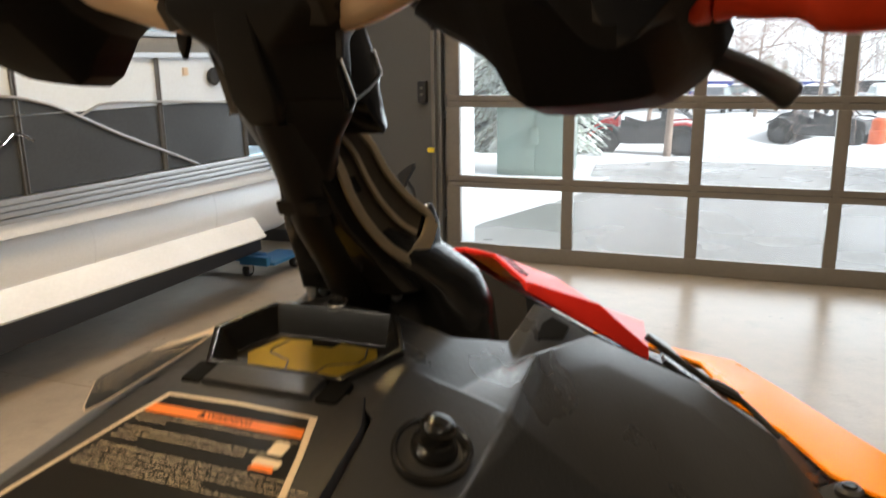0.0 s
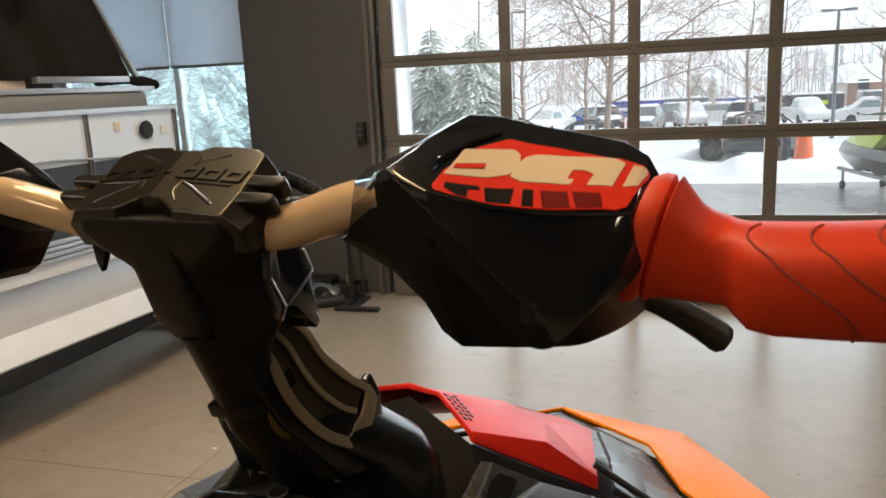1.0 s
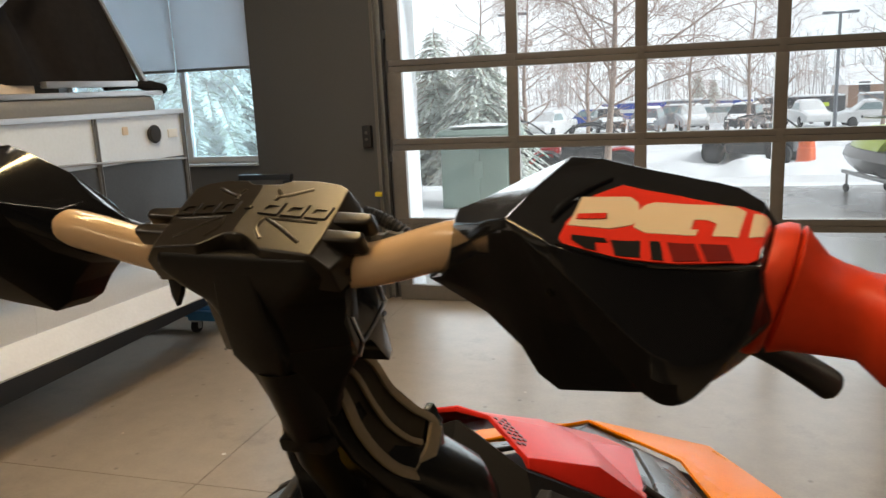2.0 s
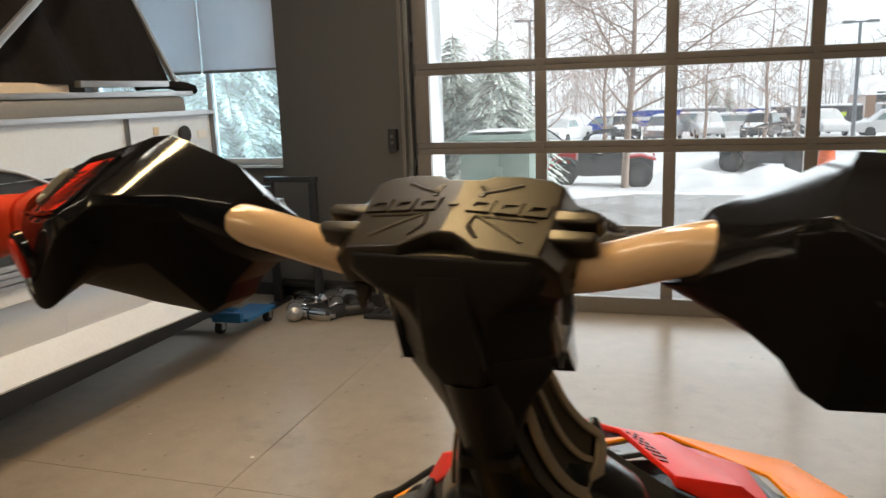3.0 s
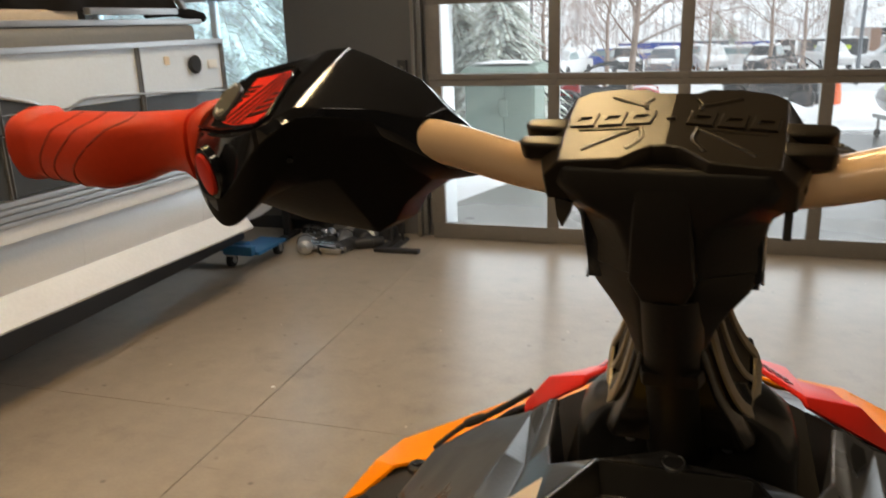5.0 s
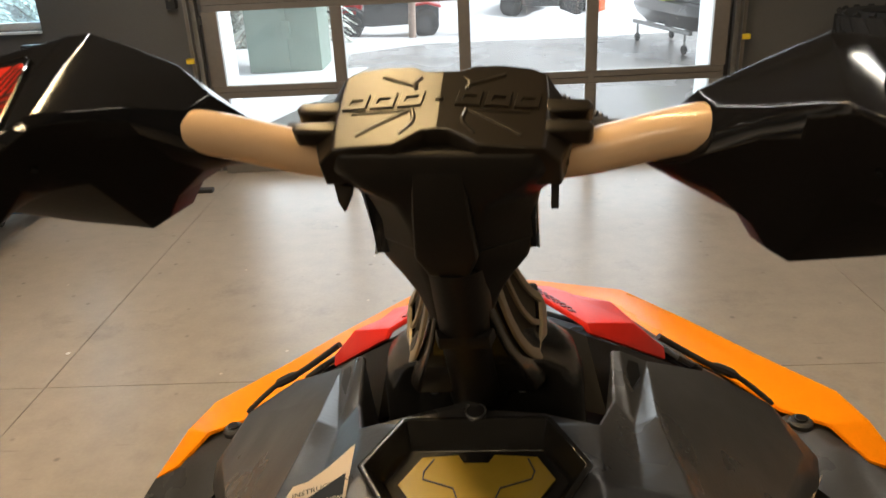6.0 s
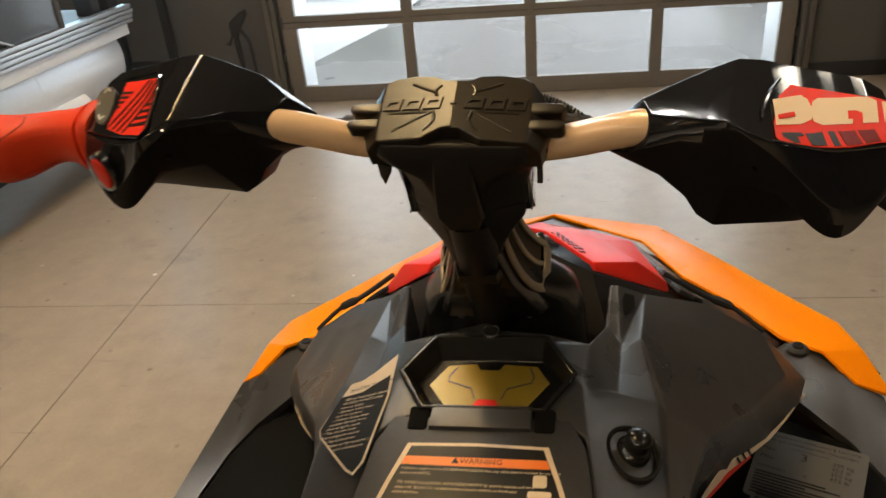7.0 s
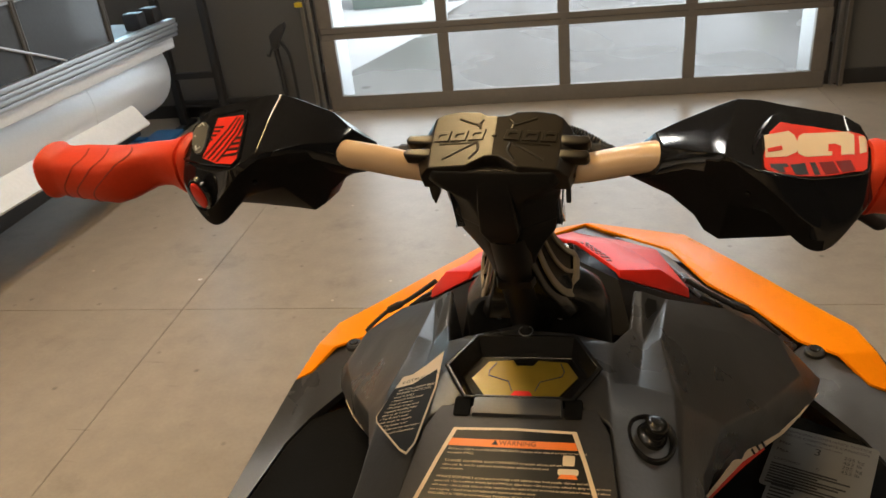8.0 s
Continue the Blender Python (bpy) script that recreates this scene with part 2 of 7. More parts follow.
M_RUBBER = mat("tyre_rubber", (0.022, 0.022, 0.023), 0.8, vary=0.25, grain=60, bump=0.3)
M_YELLOW = mat("yellow_tag", (0.85, 0.62, 0.03), 0.5)
M_GREENBOX = mat("green_box_paint", (0.25, 0.32, 0.275), 0.5, vary=0.1)
M_BARK = mat("bark", (0.34, 0.25, 0.20), 0.9, vary=0.3, grain=20, bump=0.5)
M_TWIG = mat("twig_bark", (0.50, 0.38, 0.33), 0.9, vary=0.25, grain=9, bump=0.2)
M_NEEDLE = mat("spruce_needles", (0.52, 0.57, 0.48), 0.8, vary=0.35, grain=9)
M_SNOWTWIG = mat("snowy_needles", (0.80, 0.84, 0.80), 0.8, vary=0.15)
M_LABELK = mat("label_black", (0.012, 0.012, 0.012), 0.30, vary=0.05, bump=0.0, ior=1.3)
M_LABELC = mat("label_cream", (0.72, 0.585, 0.43), 0.40, vary=0.03, bump=0.0, ior=1.25)
M_LABELO = mat("label_orange", (0.85, 0.20, 0.02), 0.35, vary=0.03, coat=0.3, bump=0.0)
M_LABELR = mat("label_red", (0.68, 0.034, 0.017), 0.36, vary=0.04, bump=0.0, ior=1.25)
M_LABELD = mat("label_dark_red", (0.16, 0.012, 0.010), 0.36, vary=0.06, bump=0.0, ior=1.25)
M_LABELW = mat("label_white", (0.78, 0.76, 0.72), 0.4, vary=0.04, bump=0.0)
M_LABELG = mat("label_silver", (0.095, 0.092, 0.088), 0.4, 0.2, vary=0.06, bump=0.0)
M_BTN = mat("button_grey", (0.10, 0.095, 0.08), 0.35, vary=0.08)
M_PAINTS = {k: mat("paint_" + k, c, 0.3, vary=0.08, coat=0.5) for k, c in dict(
    red=(0.55, 0.02, 0.02), blue=(0.03, 0.07, 0.36), black=(0.035, 0.036, 0.04), white=(0.75, 0.75, 0.75),
    lime=(0.62, 0.75, 0.06), teal=(0.22, 0.29, 0.30), grey=(0.16, 0.17, 0.19), orange=(0.8, 0.14, 0.03), brick=(0.34, 0.19, 0.12)).items()}
M_LAMP = glow("lamp_tube", (1.0, 0.80, 0.55), 9.0)


# ---- mesh helpers ----
def smooth(me, angle=32):
    me.polygons.foreach_set("use_smooth", [True] * len(me.polygons))
    me.set_sharp_from_angle(angle=radians(angle))


def link(name, bm, material, parent=None, label="", angle=32, normals=True):
    if normals:
        bmesh.ops.recalc_face_normals(bm, faces=bm.faces)
    me = bpy.data.meshes.new(name)
    bm.to_mesh(me)
    bm.free()
    smooth(me, angle)
    for m in (material if isinstance(material, (list, tuple)) else [material]):
        me.materials.append(m)
    ob = new(name, me)
    ob.parent = parent
    if label:
        ob["label"] = label
    return ob


def part(name, bm, material, parent, label="", angle=32):
    return link(name, bm, material, parent, label, angle)


def thing(name, at, label, category, group="", rz=0.0, kind=""):
    ob = new(name)
    ob.empty_display_size = 0.1
    ob.matrix_world = at if isinstance(at, Matrix) else pose(*at, 0, 0, rz)
    return tagged(ob, label, category, group, kind)


def box(bm, lo, hi, bevel=0.0, seg=2, m=None):
    vs = [bm.verts.new((x, y, z)) for x in (lo[0], hi[0]) for y in (lo[1], hi[1]) for z in (lo[2], hi[2])]
    if m is not None:
        for v in vs:
            v.co = m @ v.co
    q = [(0, 1, 3, 2), (4, 6, 7, 5), (0, 4, 5, 1), (2, 3, 7, 6), (0, 2, 6, 4), (1, 5, 7, 3)]
    fs = [bm.faces.new([vs[i] for i in f]) for f in q]
    if bevel:
        es = {e for f in fs for e in f.edges}
        bmesh.ops.bevel(bm, geom=list(es), offset=bevel, segments=seg, affect="EDGES", profile=0.6)
    return bm


def boxes(*rows, bevel=0.0, seg=2):
    bm = bmesh.new()
    for lo, hi in rows:
        box(bm, lo, hi, bevel, seg)
    return bm


def loft(rings, bm=None, cap=True, closed=True):
    """Skin through rings of equal length."""
    bm = bm or bmesh.new()
    rows = [[bm.verts.new(p) for p in r] for r in rings]
    n = len(rings[0])
    for a, b in zip(rows, rows[1:]):
        for i in range(n if closed else n - 1):
            j = (i + 1) % n
            bm.faces.new((a[i], a[j], b[j], b[i]))
    if cap:
        bm.faces.new(rows[0][::-1])
        bm.faces.new(rows[-1])
    return bm


def bevel_sharp(bm, offset, seg=3, angle=20):
    bmesh.ops.recalc_face_normals(bm, faces=bm.faces)
    es = [e for e in bm.edges if len(e.link_faces) == 2 and e.calc_face_angle(0) > radians(angle)]
    bmesh.ops.bevel(bm, geom=es, offset=offset, segments=seg, affect="EDGES", profile=0.6, clamp_overlap=True)
    return bm


def tube(pts, radius, sides=12, bm=None, cap=True):
    """A round tube along points; radius may be a list."""
    pts = [Vector(p) for p in pts]
    rs = radius if isinstance(radius, (list, tuple)) else [radius] * len(pts)
    rings, up = [], None
    for i, p in enumerate(pts):
        d = (pts[min(i + 1, len(pts) - 1)] - pts[max(i - 1, 0)]).normalized()
        if up is None:
            up = d.orthogonal().normalized()
        up = (up - d * up.dot(d)).normalized()
        side = d.cross(up)
        rings.append([p + rs[i] * (math.cos(a) * up + math.sin(a) * side) for a in (2 * math.pi * k / sides for k in range(sides))])
    return loft(rings, bm, cap)


def curve_pts(pts, n=6):
    """Catmull-Rom through the points."""
    P = [Vector(p) for p in pts]
    out = []
    for i in range(len(P) - 1):
        a, b, c, d = P[max(i - 1, 0)], P[i], P[i + 1], P[min(i + 2, len(P) - 1)]
        for k in range(n):
            t = k / n
            out.append(0.5 * ((2 * b) + (c - a) * t + (2 * a - 5 * b + 4 * c - d) * t * t + (3 * b - a - 3 * c + d) * t ** 3))
    return out + [P[-1]]


def prism(outline, m, depth, bm=None, bevel=0.0, seg=2):
    """A flat outline (u, v) pushed out by depth along +w, laid into place by the matrix m."""
    bm = bm or bmesh.new()
    a = [bm.verts.new(m @ Vector((u, v, 0))) for u, v in outline]
    b = [bm.verts.new(m @ Vector((u, v, depth))) for u, v in outline]
    n = len(outline)
    fs = [bm.faces.new(a[::-1]), bm.faces.new(b)]
    fs += [bm.faces.new((a[i], a[(i + 1) % n], b[(i + 1) % n], b[i])) for i in range(n)]
    if bevel:
        top = list(fs[1].edges)
        bmesh.ops.recalc_face_normals(bm, faces=bm.faces)
        bmesh.ops.bevel(bm, geom=top, offset=bevel, segments=seg, affect="EDGES", profile=0.6)
    return bm


def axes(origin, u, v):
    """A matrix with u along x, v near y and the normal along z."""
    u = Vector(u).normalized()
    w = u.cross(Vector(v)).normalized()
    v = w.cross(u)
    m = Matrix((u, v, w)).transposed().to_4x4()
    m.translation = origin
    return m


def round_rect(w, h, r, n=4):
    pts = []
    for cx, cy, a0 in ((w / 2 - r, h / 2 - r, 0), (-w / 2 + r, h / 2 - r, 90), (-w / 2 + r, -h / 2 + r, 180), (w / 2 - r, -h / 2 + r, 270)):
        pts += [(cx + r * math.cos(radians(a0 + 90 * k / n)), cy + r * math.sin(radians(a0 + 90 * k / n))) for k in range(n + 1)]
    return pts


def disc(bm, centre, radius, depth, axis="z", sides=20, bevel=0.0):
    c = Vector(centre)
    ax = {"x": Vector((1, 0, 0)), "y": Vector((0, 1, 0)), "z": Vector((0, 0, 1))}[axis] if isinstance(axis, str) else Vector(axis).normalized()
    if bevel:
        return tube([c, c + ax * (depth - bevel), c + ax * depth], [radius, radius, radius - bevel], sides, bm)
    return tube([c, c + ax * depth], radius, sides, bm)


def text_bm(words, size, m, width=0.0, leading=1.0, align="LEFT"):
    """Words in the built-in font as a flat mesh, laid into place by m."""
    cu = bpy.data.curves.new("lettering", "FONT")
    cu.body, cu.size, cu.align_x, cu.align_y, cu.space_line, cu.resolution_u = words, size, align, "TOP", leading, 2
    if width:
        cu.text_boxes[0].width = width
    ob = bpy.data.objects.new("lettering", cu)
    scene.collection.objects.link(ob)
    dg = bpy.context.evaluated_depsgraph_get()
    me = bpy.data.meshes.new_from_object(ob.evaluated_get(dg))
    bm = bmesh.new()
    bm.from_mesh(me)
    for v in bm.verts:
        v.co = m @ v.co
    bpy.data.objects.remove(ob)
    bpy.data.meshes.remove(me)
    bpy.data.curves.remove(cu)
    return bm


# ---- the large structure ----
RX, RY, RZ = 9.0, -13.0, 5.2           # half width, depth behind the door, ceiling
DOOR_W, ROWS_Z = 1.84, (0.626, 1.255, 1.855, 2.46, 3.07, 3.68)


def structure(name, bm, material, parent=None, label="", category=""):
    return tagged(link(name, bm, material, parent), label, category, kind="structure")


floor = structure("floor", boxes(((-RX, RY, -0.2), (RX, 0.06, -0.006))), M_JOINT, None, "sealed grey-brown concrete floor slabs with saw-cut joints", "floor")
for x0, x1 in ((-RX, -5.47), (-5.47, -1.81), (-1.81, 1.85), (1.85, 5.51), (5.51, RX)):
    for y0, y1 in ((RY, -10.375), (-10.375, -6.715), (-6.715, -3.055), (-3.055, 0.06)):
        part("slab", boxes(((x0 + 0.002, y0 + 0.002, -0.006), (x1 - 0.002, y1 - 0.002, 0.0))), M_FLOOR, floor)

WX0, WX1, WZ0, WZ1 = -5.05, -3.12, 1.13, 3.25       # the window opening
DZ = 3.78
OX = 1.82                                            # half width of the door opening


def wall_with_holes():
    bm = bmesh.new()
    y0, y1 = 0.06, 0.42
    rows = [((-RX, y0, 0), (WX0, y1, RZ)), ((WX0, y0, 0), (WX1, y1, WZ0)), ((WX0, y0, WZ1), (WX1, y1, RZ)),
            ((WX1, y0, 0), (-OX, y1, RZ)), ((-OX, y0, DZ), (OX, y1, RZ)), ((OX, y0, 0), (RX, y1, RZ))]
    for lo, hi in rows:
        box(bm, lo, hi)
    return bm


structure("wall_north", wall_with_holes(), M_WALL, None, "taupe painted shop wall with a door and a window opening", "wall")
structure("wall_south", boxes(((-RX, RY - 0.3, 0), (RX, RY, RZ))), M_WALL, None, "taupe painted shop wall", "wall")
structure("wall_west", boxes(((-RX - 0.3, RY, 0), (-RX, 0.42, RZ))), M_WALL, None, "taupe painted shop wall", "wall")
structure("wall_east", boxes(((RX, RY, 0), (RX + 0.3, 0.42, RZ))), M_WALL, None, "taupe painted shop wall", "wall")
structure("ceiling", boxes(((-RX, RY, RZ), (RX, 0.42, RZ + 0.2))), M_CEIL, None, "light shop ceiling", "ceiling")
for s in (-1, 1):
    structure("trim", boxes(((min(s * OX, s * (OX - 0.012)), 0.075, 0), (max(s * OX, s * (OX - 0.012)), 0.425, DZ)), bevel=0.002), M_REVEAL, None,
              "pale painted reveal of the overhead door opening", "trim")
structure("baseboard", boxes(((1.98, 0.035, 0), (RX, 0.058, 0.11)), bevel=0.004), M_BLACKM, None, "black rubber wall base", "baseboard")
structure("baseboard", boxes(((-RX, 0.035, 0), (-2.16, 0.058, 0.11)), bevel=0.004), M_BLACKM, None, "black rubber wall base", "baseboard")


def overhead_door():
    d = thing("door_1", (0, 0, 0), "full-view overhead door of bronze aluminium with glass panes, closed", "garage door", kind="structure")
    zs = (0.0,) + ROWS_Z
    for k in range(6):
        z0, z1 = zs[k], zs[k + 1]
        lo = 0.125 if k == 0 else 0.046
        part("rail", boxes(((-DOOR_W - 0.045, -0.02, z0 + 0.002), (DOOR_W + 0.045, 0.03, z0 + lo)), bevel=0.004), M_DOORFRAME, d)
        part("rail", boxes(((-DOOR_W - 0.045, -0.02, z1 - 0.046), (DOOR_W + 0.045, 0.03, z1 - 0.002)), bevel=0.004), M_DOORFRAME, d)
        part("seal", boxes(((-DOOR_W - 0.04, -0.012, z1 - 0.004), (DOOR_W + 0.04, 0.024, z1 + 0.004))), M_BLACKM, d)
        for i in range(5):
            x, w = (i - 2) * 0.92, 0.043 if 0 < i < 4 else 0.055
            part("stile", boxes(((x - w, -0.022, z0 + lo), (x + w, 0.032, z1 - 0.046)), bevel=0.004), M_DOORFRAME, d)
        for i in range(4):
            x = (i - 1.5) * 0.92
            pane = part("pane", boxes(((x - 0.42, 0.002, z0 + lo - 0.004), (x + 0.42, 0.008, z1 - 0.042))), M_GLASS, d)
            pane.visible_shadow = False
    part("bottom_seal", boxes(((-DOOR_W - 0.05, -0.012, -0.0), (DOOR_W + 0.05, 0.026, 0.004)), bevel=0.001), M_BLACKM, d)
    for k in range(1, 5):                       # hinges where the sections meet
        for i in range(1, 4):
            x = (i - 2) * 0.92
            part("hinge", boxes(((x - 0.022, -0.028, zs[k] - 0.035), (x + 0.022, -0.022, zs[k] + 0.035)), bevel=0.002), M_DOORFRAME, d)
    return d


overhead_door()
for s in (-1, 1):
    t = thing("door_track", (s * 1.955, -0.02, 0), "galvanised vertical track of the overhead door", "door track", kind="structure")
    part("channel", boxes(((-0.03, -0.03, 0.02), (-0.024, 0.03, 4.2)), ((0.024, -0.03, 0.02), (0.03, 0.03, 4.2)), ((-0.03, 0.026, 0.02), (0.03, 0.032, 4.2)), bevel=0.002), M_TRACK, t)
    part("jamb_board", boxes(((s * 0.05 - 0.015, 0.0, 0), (s * 0.05 + 0.015, 0.075, 4.2)), bevel=0.004), M_DOORFRAME, t)
    for z in (0.35, 1.15, 2.1, 3.0):
        part("bracket", boxes(((-0.035, 0.03, z - 0.03), (0.035, 0.076, z + 0.03)), bevel=0.003), M_TRACK, t)
    sensor = thing("safety_sensor", (s * 2.02, -0.02, 0.87), "small yellow photo eye on the door track", "sensor", "door sensors")
    part("case", boxes(((-0.03, -0.03, -0.018), (0.03, 0.03, 0.018)), bevel=0.006), M_YELLOW, sensor)
    part("arm", boxes(((-0.045 if s > 0 else 0.015, 0.0, -0.01), (-0.015 if s > 0 else 0.045, 0.012, 0.01)), bevel=0.002), M_TRACK, sensor)
box_ = thing("wall_control", (-2.11, 0.058, 1.325), "black door control box on the taupe wall", "switch box")
part("case", boxes(((-0.035, -0.06, -0.085), (0.035, 0.0, 0.085)), bevel=0.008), M_BLACKM, box_)
part("button", disc(bmesh.new(), (0, -0.060, 0.03), 0.012, -0.006, "y"), M_BTN, box_)
part("button", disc(bmesh.new(), (0, -0.060, -0.02), 0.012, -0.006, "y"), M_BTN, box_)
out = thing("wall_outlet", (-2.28, 0.058, 0.52), "taupe outlet cover low on the wall", "outlet")
part("plate", boxes(((-0.06, -0.012, -0.06), (0.06, 0.0, 0.06)), bevel=0.004), M_WALL, out)


def window():
    w = thing("window_1", (0, 0, 0), "fixed shop window with pale frame", "window", kind="structure")
    y = 0.20
    for x0, x1 in ((WX0, WX0 + 0.05), (-3.87, -3.82), (WX1 - 0.045, WX1)):
        part("window_frame", boxes(((x0, y - 0.03, WZ0), (x1, y + 0.03, WZ1)), bevel=0.004), M_REVEAL, w)
    for z in (WZ0, WZ1 - 0.05):
        part("window_frame", boxes(((WX0 + 0.05, y - 0.028, z), (WX1 - 0.045, y + 0.028, z + 0.05)), bevel=0.004), M_REVEAL, w)
    for x0, x1 in ((WX0 + 0.05, -3.87), (-3.82, WX1 - 0.045)):
        p = part("pane", boxes(((x0, y - 0.003, WZ0 + 0.05), (x1, y + 0.003, WZ1 - 0.05))), M_TINTED, w)
        p.visible_shadow = False
    part("window_sill", boxes(((WX0, 0.02, WZ0 - 0.02), (WX1, 0.17, WZ0 - 0.002)), bevel=0.004), M_REVEAL, w)


window()
for x0, x1 in ((WX0 + 0.01, -3.851), (-3.839, WX1 - 0.012)):
    b = thing("roller_shade", (0, 0, 0), "white roller shade drawn halfway down the window", "window shade", "window shades")
    part("cloth", boxes(((x0, 0.100, 1.925), (x1, 0.102, 3.22))), M_BLIND, b)
    part("hem_bar", boxes(((x0, 0.094, 1.905), (x1, 0.108, 1.93)), bevel=0.004), M_ALU2, b)
    part("roller", tube([(x0, 0.11, 3.22), (x1, 0.11, 3.22)], 0.025), M_ALU2, b)

# ceiling fixtures: rows of warm tube lights over the show floor
for x, y, watts, tone in ((-3.3, -6.2, 32, 0.60), (-0.90, -4.75, 70, 0.26), (2.7, -6.6, 34, 0.56), (-4.5, -10.2, 60, 0.66), (-1.45, -10.2, 66, 0.36), (2.7, -2.9, 12, 0.85), (-1.45, -2.9, 44, 0.84)):
    f_ = thing("strip_light", (x, y, RZ - 0.9), "long warm tube light hung from the shop ceiling", "ceiling light", "ceiling lights")
    part("housing", boxes(((-0.07, -1.2, 0.03), (0.07, 1.2, 0.09)), bevel=0.01), M_WHITEP, f_)
    part("tube", tube([(0, -1.17, 0.0), (0, 1.17, 0.0)], 0.035, 10), M_LAMP, f_)
    part("hanger", tube([(0, -0.9, 0.09), (0, -0.9, 0.9)], 0.006, 6), M_TRACK, f_)
    part("hanger", tube([(0, 0.9, 0.09), (0, 0.9, 0.9)], 0.006, 6), M_TRACK, f_)
    area_lamp("strip_lamp", (x, y, RZ - 0.96), (x, y, 0), 0.12, 2.3, watts, (1.0, 0.52 + tone / 2, tone))


# ---- outside ----
def ground_z(x, y):
    """The yard falls away gently from the building."""
    z = -0.05 - 0.73 * min(1.0, max(0.0, (y - 6.6) / 8.0)) - 1.35 * min(1.0, max(0.0, (y - 14.6) / 47.0))
    return z + 0.06 * math.sin(x * 0.9 + y * 0.4) * min(1, max(0, (y - 8) / 3))


def yard():
    bm = bmesh.new()
    xs = [-400, -120, -60, -35] + [x * 1.25 for x in range(-20, 21)] + [35, 60, 120, 400]
    ys = [0.42, 1, 2, 3, 4, 5, 6, 6.5] + [7 + 0.9 * k for k in range(24)] + [32, 38, 46, 56, 67, 90, 140, 300, 900]
    grid = [[bm.verts.new((x, y, ground_z(x, y) - 0.012)) for x in xs] for y in ys]
    for a, b in zip(grid, grid[1:]):
        for i in range(len(xs) - 1):
            bm.faces.new((a[i], a[i + 1], b[i + 1], b[i]))
    return bm


structure("ground", yard(), M_SLUSH, None, "snow-covered yard falling away from the shop", "ground")


def apron():
    outline = [(-2.15, 0.42), (-2.1, 1.5), (-1.45, 3.6), (-1.75, 6.3), (-0.6, 7.1), (2.0, 7.0), (5.5, 7.3), (11, 7.2), (11, 0.42)]
    return prism(outline, Matrix.Translation((0, 0, -0.06)), 0.016)


structure("pavement", apron(), M_APRON, None, "wet concrete apron in front of the overhead door", "pavement")


def snow_bank(name, pts, seed, label):
    """A ploughed ridge of snow along a line, with a lumpy crest."""
    rnd = random.Random(seed)
    rings = []
    for (x, y, w, h) in pts:
        z = ground_z(x, y)
        rings.append([(x + (k - 4) / 4 * w * 0.15, y + (k - 4) / 4 * w, z - 0.03 + h * math.cos((k - 4) / 4 * 1.5) * rnd.uniform(0.75, 1.15)) for k in range(9)])
    return tagged(link(name, loft(rings, cap=False, closed=False), M_SNOW, None, angle=80), label, "snow", kind="stuff")


snow_bank("snow_bank", [(-9 + 0.55 * i, 7.7 + 0.15 * math.sin(i), 0.7, 0.05 + 0.03 * math.sin(i * 1.7)) for i in range(38)], 3, "low ploughed ridge of white snow along the apron")
snow_bank("snow_bank", [(-7.0 + 0.5 * i, 3.7 + 0.1 * math.sin(i * 1.3), 1.7, 0.07) for i in range(12)], 8, "fresh snow lying round the utility cabinet")
snow_bank("snow_bank", [(-16 + 1.1 * i, 19.5 + 0.4 * math.sin(i), 1.3, 0.30 + 0.1 * math.sin(i * 2.1)) for i in range(34)], 5, "ploughed snow ridge behind the parked vehicles")

snow_bank("snow_bank", [(0.1 + 0.33 * i, 13.7 + 0.12 * math.sin(i * 1.9), 0.8, 0.34 + 0.09 * math.sin(i * 1.3)) for i in range(20)], 11, "ploughed heap of snow in front of the parked vehicles")

# small paint drop on the floor near a joint
drop = thing("paint_drop", (-1.846, -2.77, 0.0), "small white paint drop on the concrete floor", "paint spot")
part("drop", disc(bmesh.new(), (0, 0, 0), 0.011, 0.0012, "z", 14, 0.0005), M_LABELW, drop)


# ---- the pontoon boat beside the wall ----
M_POST = mat("grey_anodised_post", (0.20, 0.20, 0.205), 0.4, 0.5, vary=0.08)
BOAT = pose(-2.69, -1.84, 0, 0, 0, -4.3)      # on its side's plane; +y towards the bow, -x across the deck


